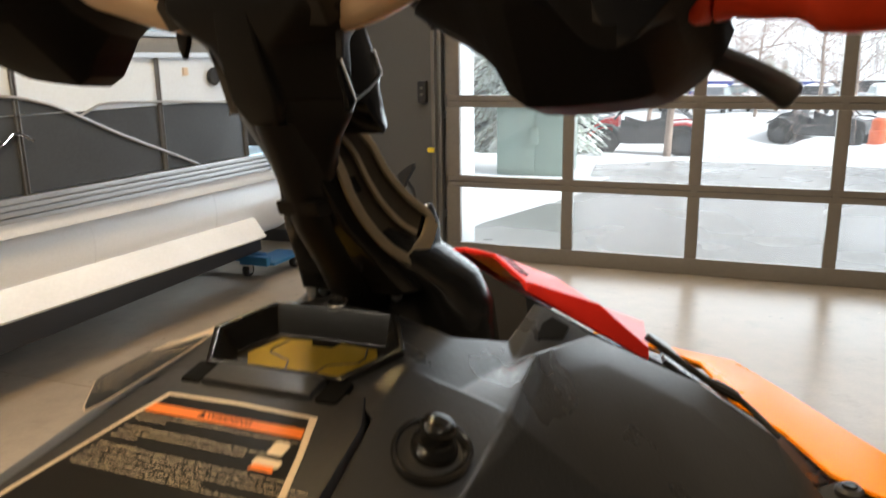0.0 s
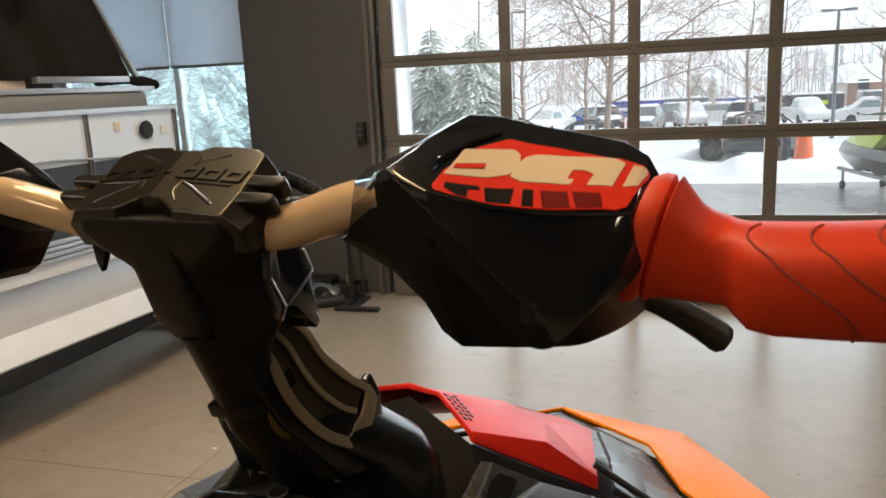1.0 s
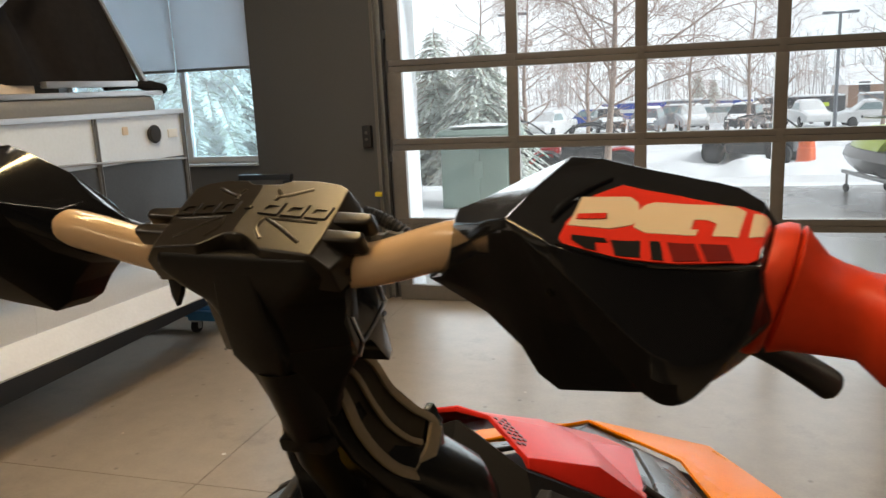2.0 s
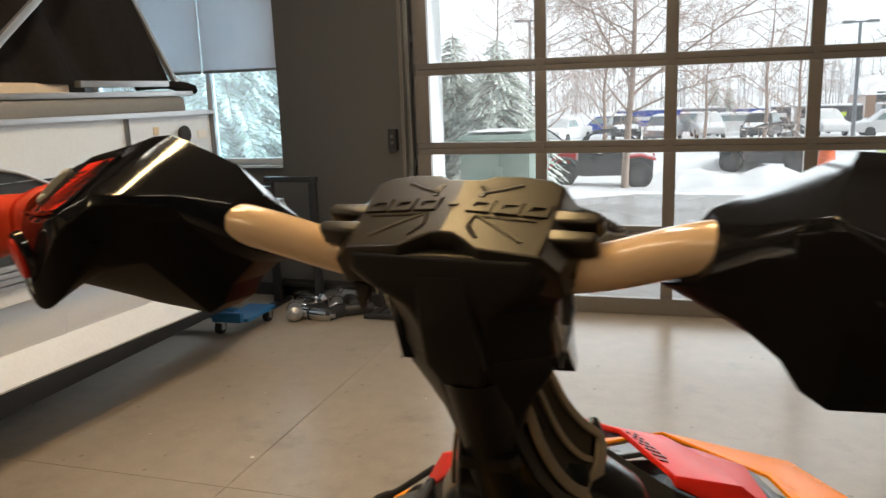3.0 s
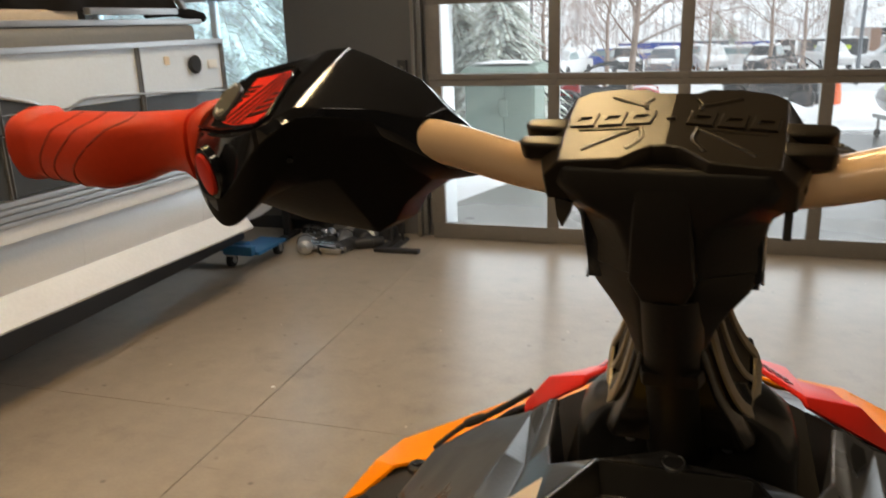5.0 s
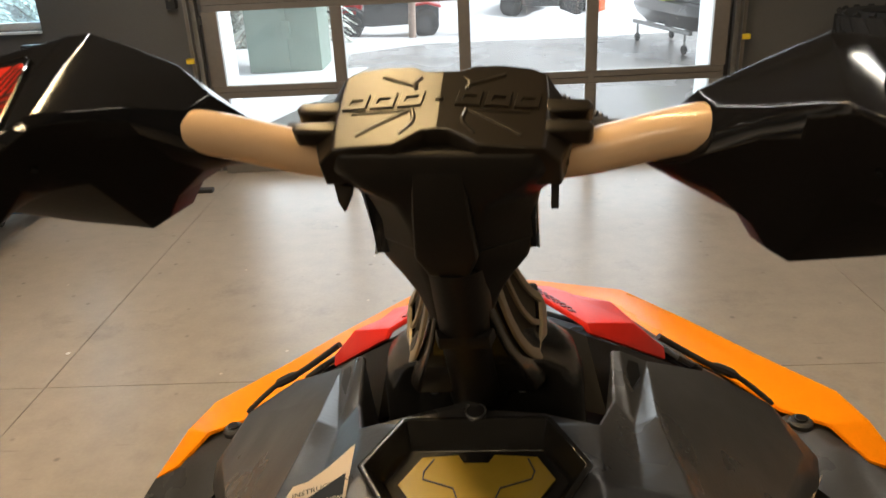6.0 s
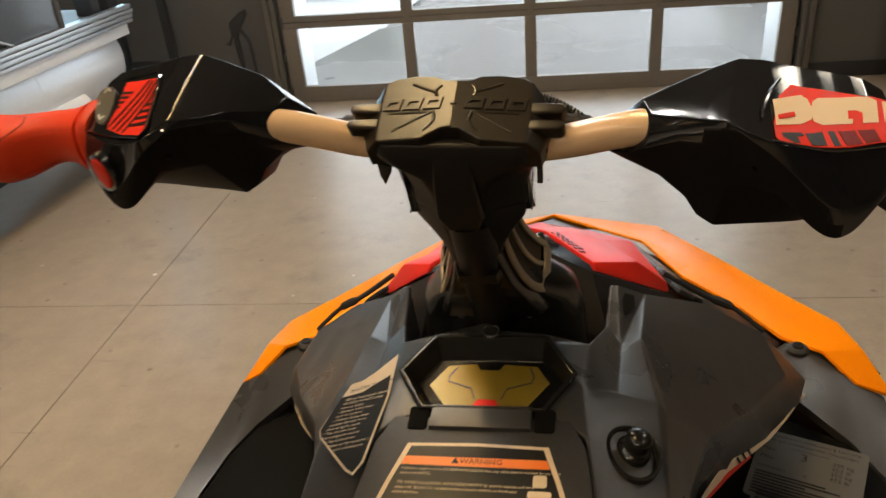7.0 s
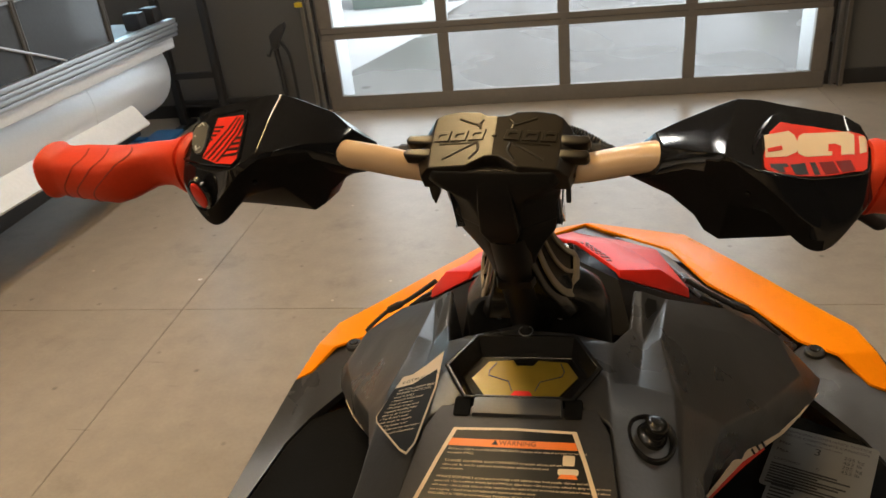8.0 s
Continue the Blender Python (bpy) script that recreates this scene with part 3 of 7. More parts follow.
def pontoon_boat():
    b = thing("pontoon_boat", BOAT, "pontoon boat with white and charcoal fence panels on a blue dolly", "boat")
    Y0, Y1 = -6.2, 0.26
    # pontoon: a big aluminium log with a cone at the bow
    def log(x):
        rings = []
        for y, r, dz in ((Y0, 0.0, 0), (Y0 + 0.05, 0.26, 0), (Y0 + 0.3, 0.30, 0), (0.30, 0.30, 0), (0.80, 0.30, 0), (0.85, 0.293, 0), (0.885, 0.27, 0.0), (0.905, 0.21, 0.0), (0.915, 0.08, 0.0)):
            r = max(r, 0.01)
            rings.append([(x + r * math.cos(a), y, 0.66 + dz + r * math.sin(a)) for a in (2 * math.pi * k / 28 for k in range(28))])
        return loft(rings)
    for x in (-0.36, -2.1):
        part("pontoon", log(x), M_ALU, b, "brushed aluminium pontoon log", 40)
        for k in range(7):
            y = -5.6 + 0.93 * k
            part("weld_seam", tube([(x + 0.3003 * math.cos(a), y, 0.66 + 0.3003 * math.sin(a)) for a in (2 * math.pi * j / 24 for j in range(25))], 0.0018, 6), M_ALU, b)
    part("strake", prism([(-0.13, 0.40), (0.005, 0.425), (0.02, 0.44), (-0.06, 0.545), (-0.13, 0.60)], axes((0, Y0, 0), (1, 0, 0), (0, 0, 1)) @ Matrix.Scale(-1, 4, (0, 0, 1)), 6.55), M_STRAKE, b, "white lower strake along the log")
    # deck and its rub rails
    part("deck", boxes(((-2.5, Y0, 0.915), (-0.01, 0.93, 0.965)), bevel=0.006), M_DECK, b, "grey deck")
    for z0, z1, x in ((0.90, 0.928, 0.012), (0.932, 0.955, 0.022), (0.958, 0.985, 0.012), (0.87, 0.895, 0.004)):
        part("rub_rail", boxes(((-0.05, Y0, z0), (x, 0.95, z1)), bevel=0.005), M_ALU2, b)
    part("skirt", boxes(((-0.05, Y0, 0.80), (-0.012, 0.90, 0.87)), bevel=0.006), M_STRAKE, b)
    # fence: posts, corrugated white upper panels, charcoal lower panels, rails
    def ribbed(y0, y1, z0, z1, n, x=-0.012):
        rings = []
        for k in range(n * 2 + 1):
            z = z0 + (z1 - z0) * k / (n * 2)
            rings.append([(x - (0.0016 if k % 2 else 0), y0, z), (x - (0.0016 if k % 2 else 0), y1, z), (x - 0.012, y1, z), (x - 0.012, y0, z)])
        return loft(rings)
    for y0, y1 in ((-0.45, 0.235), (-1.32, -0.47), (-2.6, -1.34), (-4.2, -2.62), (-6.1, -4.22)):
        part("white_panel", ribbed(y0, y1, 1.345, 1.60, 16), M_WHITEP, b, "white ribbed fence panel")
        part("charcoal_panel", ribbed(y0, y1, 0.99, 1.345, 18), M_GREYP, b, "charcoal ribbed fence panel")
    for y in (0.245, -0.46, -1.33, -2.61, -4.21):
        part("fence_post", boxes(((-0.034, y - 0.012, 0.965), (0.002, y - 0.006, 1.60)), ((-0.034, y + 0.006, 0.965), (0.002, y + 0.012, 1.60)), bevel=0.002), M_POST, b)
    part("top_rail", boxes(((-0.034, Y0, 1.598), (0.006, 0.26, 1.628)), bevel=0.008), M_ALU2, b)
    # sweeping trim between the two panel colours
    part("sweep_trim", tube(curve_pts([(-0.002, -4.2, 1.47), (-0.002, -2.6, 1.485), (-0.002, -1.51, 1.444), (-0.002, -1.21, 1.402), (-0.002, -1.04, 1.34), (-0.002, -0.75, 1.21), (-0.002, -0.35, 1.05), (-0.002, -0.2, 0.985)]), 0.008, 8), M_ALU2, b, "bright curved trim")
    part("sweep_trim", tube(curve_pts([(-0.002, -1.0, 1.322), (-0.002, -0.92, 1.352), (-0.002, -0.813, 1.377), (-0.002, -0.45, 1.365), (-0.002, 0.24, 1.325)]), 0.007, 8), M_ALU2, b, "bright curved trim")
    upper = [(-4.2, 1.35), (-1.06, 1.35), (-1.21, 1.402), (-1.51, 1.444), (-2.6, 1.485), (-4.2, 1.47)]
    part("charcoal_sweep", prism(upper, axes((-0.0105, 0, 0), (0, 1, 0), (0, 0, 1)), 0.004), M_GREYP, b)
    # maker's script becomes a plain bright stroke
    part("name_stroke", tube(curve_pts([(0.004, -1.95 + 0.085 * k, 1.195 + 0.006 * k + (0.032 if k % 2 else -0.012)) for k in range(9)]), 0.006, 8), M_CHROME, b, "bright chrome flourish on the side")
    # end panel towards the door, speaker and tag
    part("end_panel", boxes(((-1.05, 0.225, 0.97), (-0.03, 0.24, 1.60)), bevel=0.004), M_WHITEP, b)
    sp = part("speaker", disc(bmesh.new(), (-0.008, -0.02, 1.49), 0.048, 0.022, "x", 24, 0.006), M_RUBBER, b, "round black speaker")
    part("speaker_ring", tube([(0.004, -0.02 + 0.050 * math.cos(a), 1.49 + 0.050 * math.sin(a)) for a in (2 * math.pi * j / 20 for j in range(21))], 0.004, 6), M_BLACKM, sp)
    part("tag", boxes(((-0.012, 0.11, 1.46), (-0.004, 0.19, 1.51)), bevel=0.002), M_LABELW, b)
    part("tag", boxes(((-0.012, -0.26, 1.50), (-0.006, -0.22, 1.545)), bevel=0.002), M_LABELC, b)
    # seat backs behind the fence, with a tan bolster along their top
    part("seat_bolster", boxes(((-0.30, -5.9, 1.70), (-0.11, -0.70, 1.792)), bevel=0.02, seg=3), M_TANVINYL, b, "tan vinyl bolster", 60)
    for y0, y1 in ((-1.9, 0.10), (-3.6, -2.0), (-5.9, -3.8)):
        part("seat_back", boxes(((-0.36, y0, 1.2), (-0.05, y1, 1.715)), bevel=0.05, seg=3), M_VINYL, b, "grey vinyl seat back", 60)
    for y in (0.70, 0.88):
        part("docking_light", boxes(((-0.19, y - 0.045, 0.965), (-0.07, y + 0.045, 1.075)), bevel=0.014), M_BLACKM, b, "black docking light")
    return b


pontoon_boat()


def bimini():
    """The half-raised canvas top over the boat."""
    t = thing("boat_canvas_top", BOAT, "dark canvas boat top on aluminium bows, half raised", "boat cover")
    bm = bmesh.new()
    rings = []
    n = 70
    for k in range(n + 1):
        s = k / n
        fold = (0.05 * math.sin(s * 48) + 0.03 * math.sin(s * 91 + 1.0)) * min(1.0, (1 - s) * 18)    # hanging folds
        low = (-0.12 + fold * 0.5, -4.6 + 4.64 * s, 1.80 - 0.02 * math.sin(s * 9))
        high = (-0.55 + fold * 0.6, -4.9 + 4.70 * s, 3.05)
        mid = (-0.28 + fold * 1.6, -4.75 + 4.69 * s, 2.35)
        back = (-2.2, -4.9 + 4.70 * s, 3.05)
        rings.append([low, mid, high, back, (back[0], back[1], 3.03), (high[0] - 0.02, high[1], 3.03), (mid[0] - 0.012, mid[1], 2.35), (low[0] - 0.012, low[1], low[2])])
    part("canvas", loft(rings, bm), M_MESH, t, "dark folded canvas", 60)
    part("bow", boxes(((-0.016, -0.014, 0), (0.016, 0.014, 1.30)), bevel=0.008), M_ALU2, t).matrix_local = pose(-0.09, 0.06, 1.78, 11, -20, 0)
    part("bow", boxes(((-0.018, -0.018, 0), (0.018, 0.018, 2.3)), bevel=0.008), M_ALU2, t).matrix_local = pose(-0.045, -1.39, 1.74, -51, -6, 0)
    part("side_rail", boxes(((-0.12, -0.67, 1.765), (-0.07, -0.02, 1.80)), bevel=0.01), M_ALU2, t)
    part("side_rail", boxes(((-0.13, -1.75, 1.712), (-0.06, 0.17, 1.742)), bevel=0.01), M_ALU2, t)
    part("hinge_plate", boxes(((-0.09, -1.78, 1.70), (-0.05, -1.55, 1.80)), bevel=0.01), M_BLACKM, t)
    part("boot", tube(curve_pts([(-0.10, -0.25, 1.765), (-0.10, 0.05, 1.775), (-0.10, 0.24, 1.745)]), [0.02] * 6 + [0.03] * 6 + [0.018], 10), M_MESH, t)


bimini()


def caster(parent, x, y, name="caster"):
    c = part(name, boxes(((x - 0.03, y - 0.035, 0.085), (x + 0.03, y + 0.035, 0.10)), ((x - 0.028, y - 0.02, 0.03), (x - 0.022, y + 0.02, 0.09)), ((x + 0.022, y - 0.02, 0.03), (x + 0.028, y + 0.02, 0.09)), bevel=0.003), M_STEEL, parent)
    part("wheel", disc(bmesh.new(), (x - 0.02, y, 0.05), 0.05, 0.04, "x", 20, 0.006), M_RUBBER, c)
    part("hub", disc(bmesh.new(), (x - 0.023, y, 0.05), 0.022, 0.046, "x", 14, 0.004), M_WHITEP, c)


def dolly():
    d = thing("boat_dolly", (0, 0, 0), "blue steel boat dolly on small black casters", "dolly")
    part("crossbar", boxes(((-4.9, -1.02, 0.10), (-3.02, -0.94, 0.17)), bevel=0.008), M_BLUE, d)
    part("crossbar", boxes(((-4.9, -6.6, 0.10), (-3.3, -6.5, 0.21)), bevel=0.008), M_BLUE, d)
    part("side_beam", boxes(((-3.16, -1.10, 0.10), (-2.92, -1.04, 0.17)), bevel=0.008), M_BLUE, d)
    for x in (-3.15, -4.9):
        part("bunk", boxes(((x - 0.06, -7.2, 0.17), (x + 0.06, -0.9, 0.362)), bevel=0.01), M_BLACKM, d)
    for x, y in ((-3.12, -1.05), (-2.93, -0.70), (-4.85, -1.0), (-3.35, -6.55), (-4.85, -6.55)):
        caster(d, x, y)
    part("end_plate", boxes(((-3.10, -1.06, 0.10), (-2.88, -0.66, 0.125)), bevel=0.004), M_BLUE, d)


dolly()


def steel_frame():
    f = thing("black_frame", (-2.90, -0.24, 0), "black square-tube frame standing by the wall", "frame stand")
    for x in (-0.19, 0.19):
        part("post", boxes(((x - 0.028, -0.028, 0.03), (x + 0.028, 0.028, 1.02)), bevel=0.006), M_BLACKM, f)
        part("foot", boxes(((x - 0.035, -0.16, 0.0), (x + 0.035, 0.16, 0.03)), bevel=0.006), M_BLACKM, f)
    part("top_bar", boxes(((-0.23, -0.03, 1.02), (0.23, 0.03, 1.065)), bevel=0.008), M_BLACKM, f)
    part("cross_bar", boxes(((-0.165, -0.02, 0.40), (0.165, 0.02, 0.45)), bevel=0.006), M_BLACKM, f)


steel_frame()


# ---- things by the door's edge ----
def floor_stand():
    s = thing("tool_stand", (-2.18, -0.25, 0), "black folding stand with an angled head by the wall", "stand")
    part("base_bar", boxes(((-0.04, -0.26, 0.0), (0.32, -0.19, 0.03)), bevel=0.008), M_BLACKM, s)
    part("base_bar", boxes(((-0.02, -0.19, 0.0), (0.045, 0.16, 0.028)), bevel=0.008), M_BLACKM, s)
    part("base_bar", boxes(((0.07, -0.19, 0.0), (0.12, 0.12, 0.028)), bevel=0.008), M_BLACKM, s)
    part("post", tube([(0.012, 0, 0.02), (0.006, 0.005, 0.35), (-0.012, 0.01, 0.66)], [0.019, 0.019, 0.022], 12), M_BLACKM, s)
    part("strut", tube(curve_pts([(0.096, 0.03, 0.02), (0.090, 0.03, 0.40), (0.080, 0.025, 0.545), (0.045, 0.015, 0.62), (0.0, 0.01, 0.685)]), 0.0125, 10), M_BLACKM, s)
    head = [(-0.030, 0.585), (0.020, 0.600), (0.040, 0.655), (0.098, 0.745), (0.096, 0.790), (0.060, 0.775), (0.004, 0.735), (-0.034, 0.700)]
    part("head", bevel_sharp(loft([[(x, y, z) for x, z in head] for y in (-0.03, 0.04)]), 0.008, 2, 20), M_BLACKM, s, "", 30)
    part("hook", tube(curve_pts([(-0.018, 0, 0.62), (-0.045, -0.01, 0.575), (-0.060, -0.015, 0.545), (-0.080, -0.015, 0.553)]), 0.010, 8), M_BLACKM, s)


floor_stand()


def ball_hitch(x, y):
    h = thing("hitch_ball", (x, y, 0), "small trailer hitch ball on a black block", "hitch")
    part("block", boxes(((-0.07, -0.05, 0.0), (0.07, 0.05, 0.10)), bevel=0.008), M_BLACKM, h)
    rings = [[(r * math.cos(a), r * math.sin(a), z) for a in (2 * math.pi * k / 18 for k in range(18))] for z, r in ((0.10, 0.02), (0.125, 0.02), (0.13, 0.026), (0.15, 0.034), (0.17, 0.034), (0.188, 0.024), (0.194, 0.008))]
    part("ball", loft(rings), M_TAN, h, "dull brass-coloured ball", 60)


ball_hitch(-2.24, -0.12)
for k, (x, y, r, l, a) in enumerate(((-2.52, -0.33, 0.055, 0.30, 20), (-2.62, -0.20, 0.07, 0.26, -15), (-2.40, -0.30, 0.06, 0.2, 40), (-2.74, -0.38, 0.05, 0.24, 5), (-2.50, -0.16, 0.065, 0.22, 75), (-2.66, -0.48, 0.045, 0.22, -40), (-2.36, -0.17, 0.05, 0.20, 10), (-2.82, -0.26, 0.06, 0.24, 60), (-2.30, -0.40, 0.045, 0.22, -60), (-2.58, -0.60, 0.05, 0.26, 80), (-2.76, -0.58, 0.06, 0.22, 25), (-2.44, -0.52, 0.05, 0.20, -20))):
    p = thing("exhaust_can", pose(x, y, r, 0, 0, a), "polished metal muffler can lying on the floor", "muffler", "muffler cans")
    rings = [[(q * math.cos(t), yy, q * math.sin(t)) for t in (2 * math.pi * j / 20 for j in range(20))] for yy, q in ((-l / 2 - 0.05, r * 0.35), (-l / 2 - 0.02, r * 0.38), (-l / 2, r * 0.9), (-l / 2 + 0.02, r), (l / 2 - 0.02, r), (l / 2, r * 0.92), (l / 2 + 0.01, r * 0.5))]
    part("can", loft(rings), M_BLACKM if k % 3 == 2 else M_CHROME if k % 2 else M_ALU2, p, "", 35)
    part("strap", tube([((r + 0.002) * math.cos(t), 0.03, (r + 0.002) * math.sin(t)) for t in (2 * math.pi * j / 20 for j in range(21))], 0.004, 6), M_BLACKM, p)
plat = thing("low_shelf", (-2.6, -0.18, 0), "black low display shelf against the wall", "shelf")
part("board", boxes(((-0.62, 0.08, 0.12), (0.20, 0.22, 0.15)), bevel=0.006), M_BLACKM, plat)
for x in (-0.58, 0.16):
    part("leg", boxes(((x - 0.02, 0.10, 0.0), (x + 0.02, 0.20, 0.12)), bevel=0.004), M_BLACKM, plat)


def tyre():
    """One off-road tyre lying flat: rounded carcass, rim hole and chevron lugs."""
    t = thing("atv_tyre", (0, 0, 0), "black off-road tyre with chunky lugs stacked on others", "tyre", "stacked tyres")
    prof = [(0.16, -0.10), (0.185, -0.125), (0.26, -0.13), (0.305, -0.10), (0.315, -0.05), (0.315, 0.05), (0.305, 0.10), (0.26, 0.13), (0.185, 0.125), (0.16, 0.10), (0.175, 0.06), (0.24, 0.0), (0.175, -0.06)]
    n = 40
    rings = [[(r * math.cos(2 * math.pi * k / n), r * math.sin(2 * math.pi * k / n), z) for r, z in prof] for k in range(n)]
    bm = loft(rings + [rings[0]], cap=False)
    bmesh.ops.remove_doubles(bm, verts=bm.verts, dist=1e-5)
    part("carcass", bm, M_RUBBER, t, "", 40)
    lugs = bmesh.new()
    for k in range(18):
        for s in (-1, 1):
            m = pose(0, 0, 0, 0, 0, 20 * k + (10 if s > 0 else 0)) @ pose(0.312, 0, s * 0.045, s * 33, 0, 0)
            box(lugs, (-0.008, -0.020, -0.055), (0.016, 0.020, 0.055), m=m)
            m = pose(0, 0, 0, 0, 0, 20 * k + (10 if s > 0 else 0)) @ pose(0.288, 0.035 * s, s * 0.105, 0, -s * 38, 0)
            box(lugs, (-0.035, -0.018, -0.008), (0.035, 0.018, 0.014), m=m)
    part("tread", lugs, M_RUBBER, t)
    return t


TYRE = tyre()
first = True
for x, y, n in ((2.86, -0.32, 4), (3.42, -0.55, 4), (3.5, -1.25, 3)):
    for k in range(n):
        m = pose(x + 0.012 * math.sin(3 * k + x), y + 0.012 * math.cos(5 * k), 0.133 + 0.262 * k, 0, 0, 37 * k + 20 * x)
        if first:
            TYRE.matrix_world, first = m, False
        else:
            copy_thing(TYRE, m)


# ---- the personal watercraft ----
SKI = pose(-0.021, -5.41, 1.4, 0, -2.0, -4.2)     # local: x right, y ahead, z up from 1.40 m
ski = thing("jet_ski", SKI, "orange, red and grey personal watercraft raised on a black stand", "jet ski")


def D(x, y, z):
    """A place on the deck from heights over the floor."""
    return Vector((x, y, z - 1.4))


def mirrored(bm):
    g = bmesh.ops.duplicate(bm, geom=bm.verts[:] + bm.edges[:] + bm.faces[:])["geom"]
    for v in [e for e in g if isinstance(e, bmesh.types.BMVert)]:
        v.co.x = -v.co.x
    bmesh.ops.remove_doubles(bm, verts=bm.verts, dist=2e-4)
    bmesh.ops.recalc_face_normals(bm, faces=bm.faces)
    return bm


def faces_bm(verts, faces):
    bm = bmesh.new()
    vs = {k: bm.verts.new(D(*p)) for k, p in verts.items()}
    for f in faces:
        bm.faces.new([vs[k] for k in f.split()])
    return bm


def shell(bm, thick):
    """Gives a skin its thickness, downwards."""
    bmesh.ops.recalc_face_normals(bm, faces=bm.faces)
    if sum(f.normal.z for f in bm.faces) < 0:
        bmesh.ops.reverse_faces(bm, faces=bm.faces)
    g = bmesh.ops.solidify(bm, geom=bm.faces[:], thickness=thick)
    return bm


# hull and deck below the covers
HULL_Y = [(-1.55, 0.40, 0.98), (-0.9, 0.465, 1.03), (0.0, 0.468, 1.05), (0.35, 0.460, 1.045), (0.47, 0.448, 1.04), (0.60, 0.415, 1.035), (0.74, 0.33, 1.025), (0.88, 0.235, 1.015), (0.985, 0.12, 1.005), (1.04, 0.012, 0.995)]
rings = []
for y, w, z in HULL_Y:
    k = max(0.0, (y - 0.3) / 0.8) ** 2
    keel = 0.55 + 0.36 * k
    rings.append([D(w, y, z), D(w + 0.012, y, z - 0.04), D(w * 0.93, y, z - 0.09 - 0.1 * (1 - k)), D(w * 0.55, y, keel + 0.08), D(0, y, keel),
                  D(-w * 0.55, y, keel + 0.08), D(-w * 0.93, y, z - 0.09 - 0.1 * (1 - k)), D(-w - 0.012, y, z - 0.04), D(-w, y, z), D(0, y, z - 0.03)])
part("hull", bevel_sharp(loft(rings), 0.008, 2, 30), M_COVER, ski, "dark grey hull")
stand = thing("display_stand", (-0.02, -5.6, 0), "black steel display stand under the watercraft", "stand")
for y in (-0.75, 0.75):
    part("bunk", boxes(((-0.42, y - 0.05, 0.50), (0.42, y + 0.05, 0.58)), bevel=0.01), M_BLACKM, stand)
    for x in (-0.36, 0.36):
        part("leg", boxes(((x - 0.025, y - 0.025, 0.02), (x + 0.025, y + 0.025, 0.50)), bevel=0.005), M_BLACKM, stand)
        part("foot", boxes(((x - 0.06, y - 0.06, 0.0), (x + 0.06, y + 0.06, 0.02)), bevel=0.004), M_BLACKM, stand)
for x in (-0.36, 0.36):
    part("beam", boxes(((x - 0.02, -0.75, 0.12), (x + 0.02, 0.75, 0.17)), bevel=0.005), M_BLACKM, stand)

# gunwale deck behind the orange panels, and the footwells, their deep shade painted black
V = dict(a=(0.345, 0.47, 1.118), b=(0.40, 0.44, 1.115), c=(0.452, 0.405, 1.075), d=(0.462, 0.17, 1.055), e=(0.462, -0.6, 1.05), f=(0.448, -0.6, 1.045), g=(0.436, 0.168, 1.05), h=(0.418, 0.27, 1.06), i=(0.39, 0.315, 1.075), j=(0.335, 0.355, 1.105), k=(0.30, 0.42, 1.12))
for s in (1, -1):
    half_ = shell(faces_bm({k: (s * x, y, z) for k, (x, y, z) in V.items()}, ["a b i j k", "b c h i", "c d g h", "d e f g"]), 0.012)
    part("gunwale", half_, M_COVER, ski, "grey side deck")
V = dict(a=(0.436, 0.168, 1.045), b=(0.418, 0.27, 1.055), c=(0.39, 0.315, 1.07), d=(0.32, 0.35, 1.08), e=(0.16, 0.32, 1.075), f=(0.14, -0.6, 1.07), g=(0.446, -0.6, 1.04))
bm = faces_bm(V, ["a b c d e f g"])
part("footwell", mirrored(shell(bm, 0.01)), M_WELL_SHADE, ski, "shallow footwell floor, blackened for a deep well's shade")

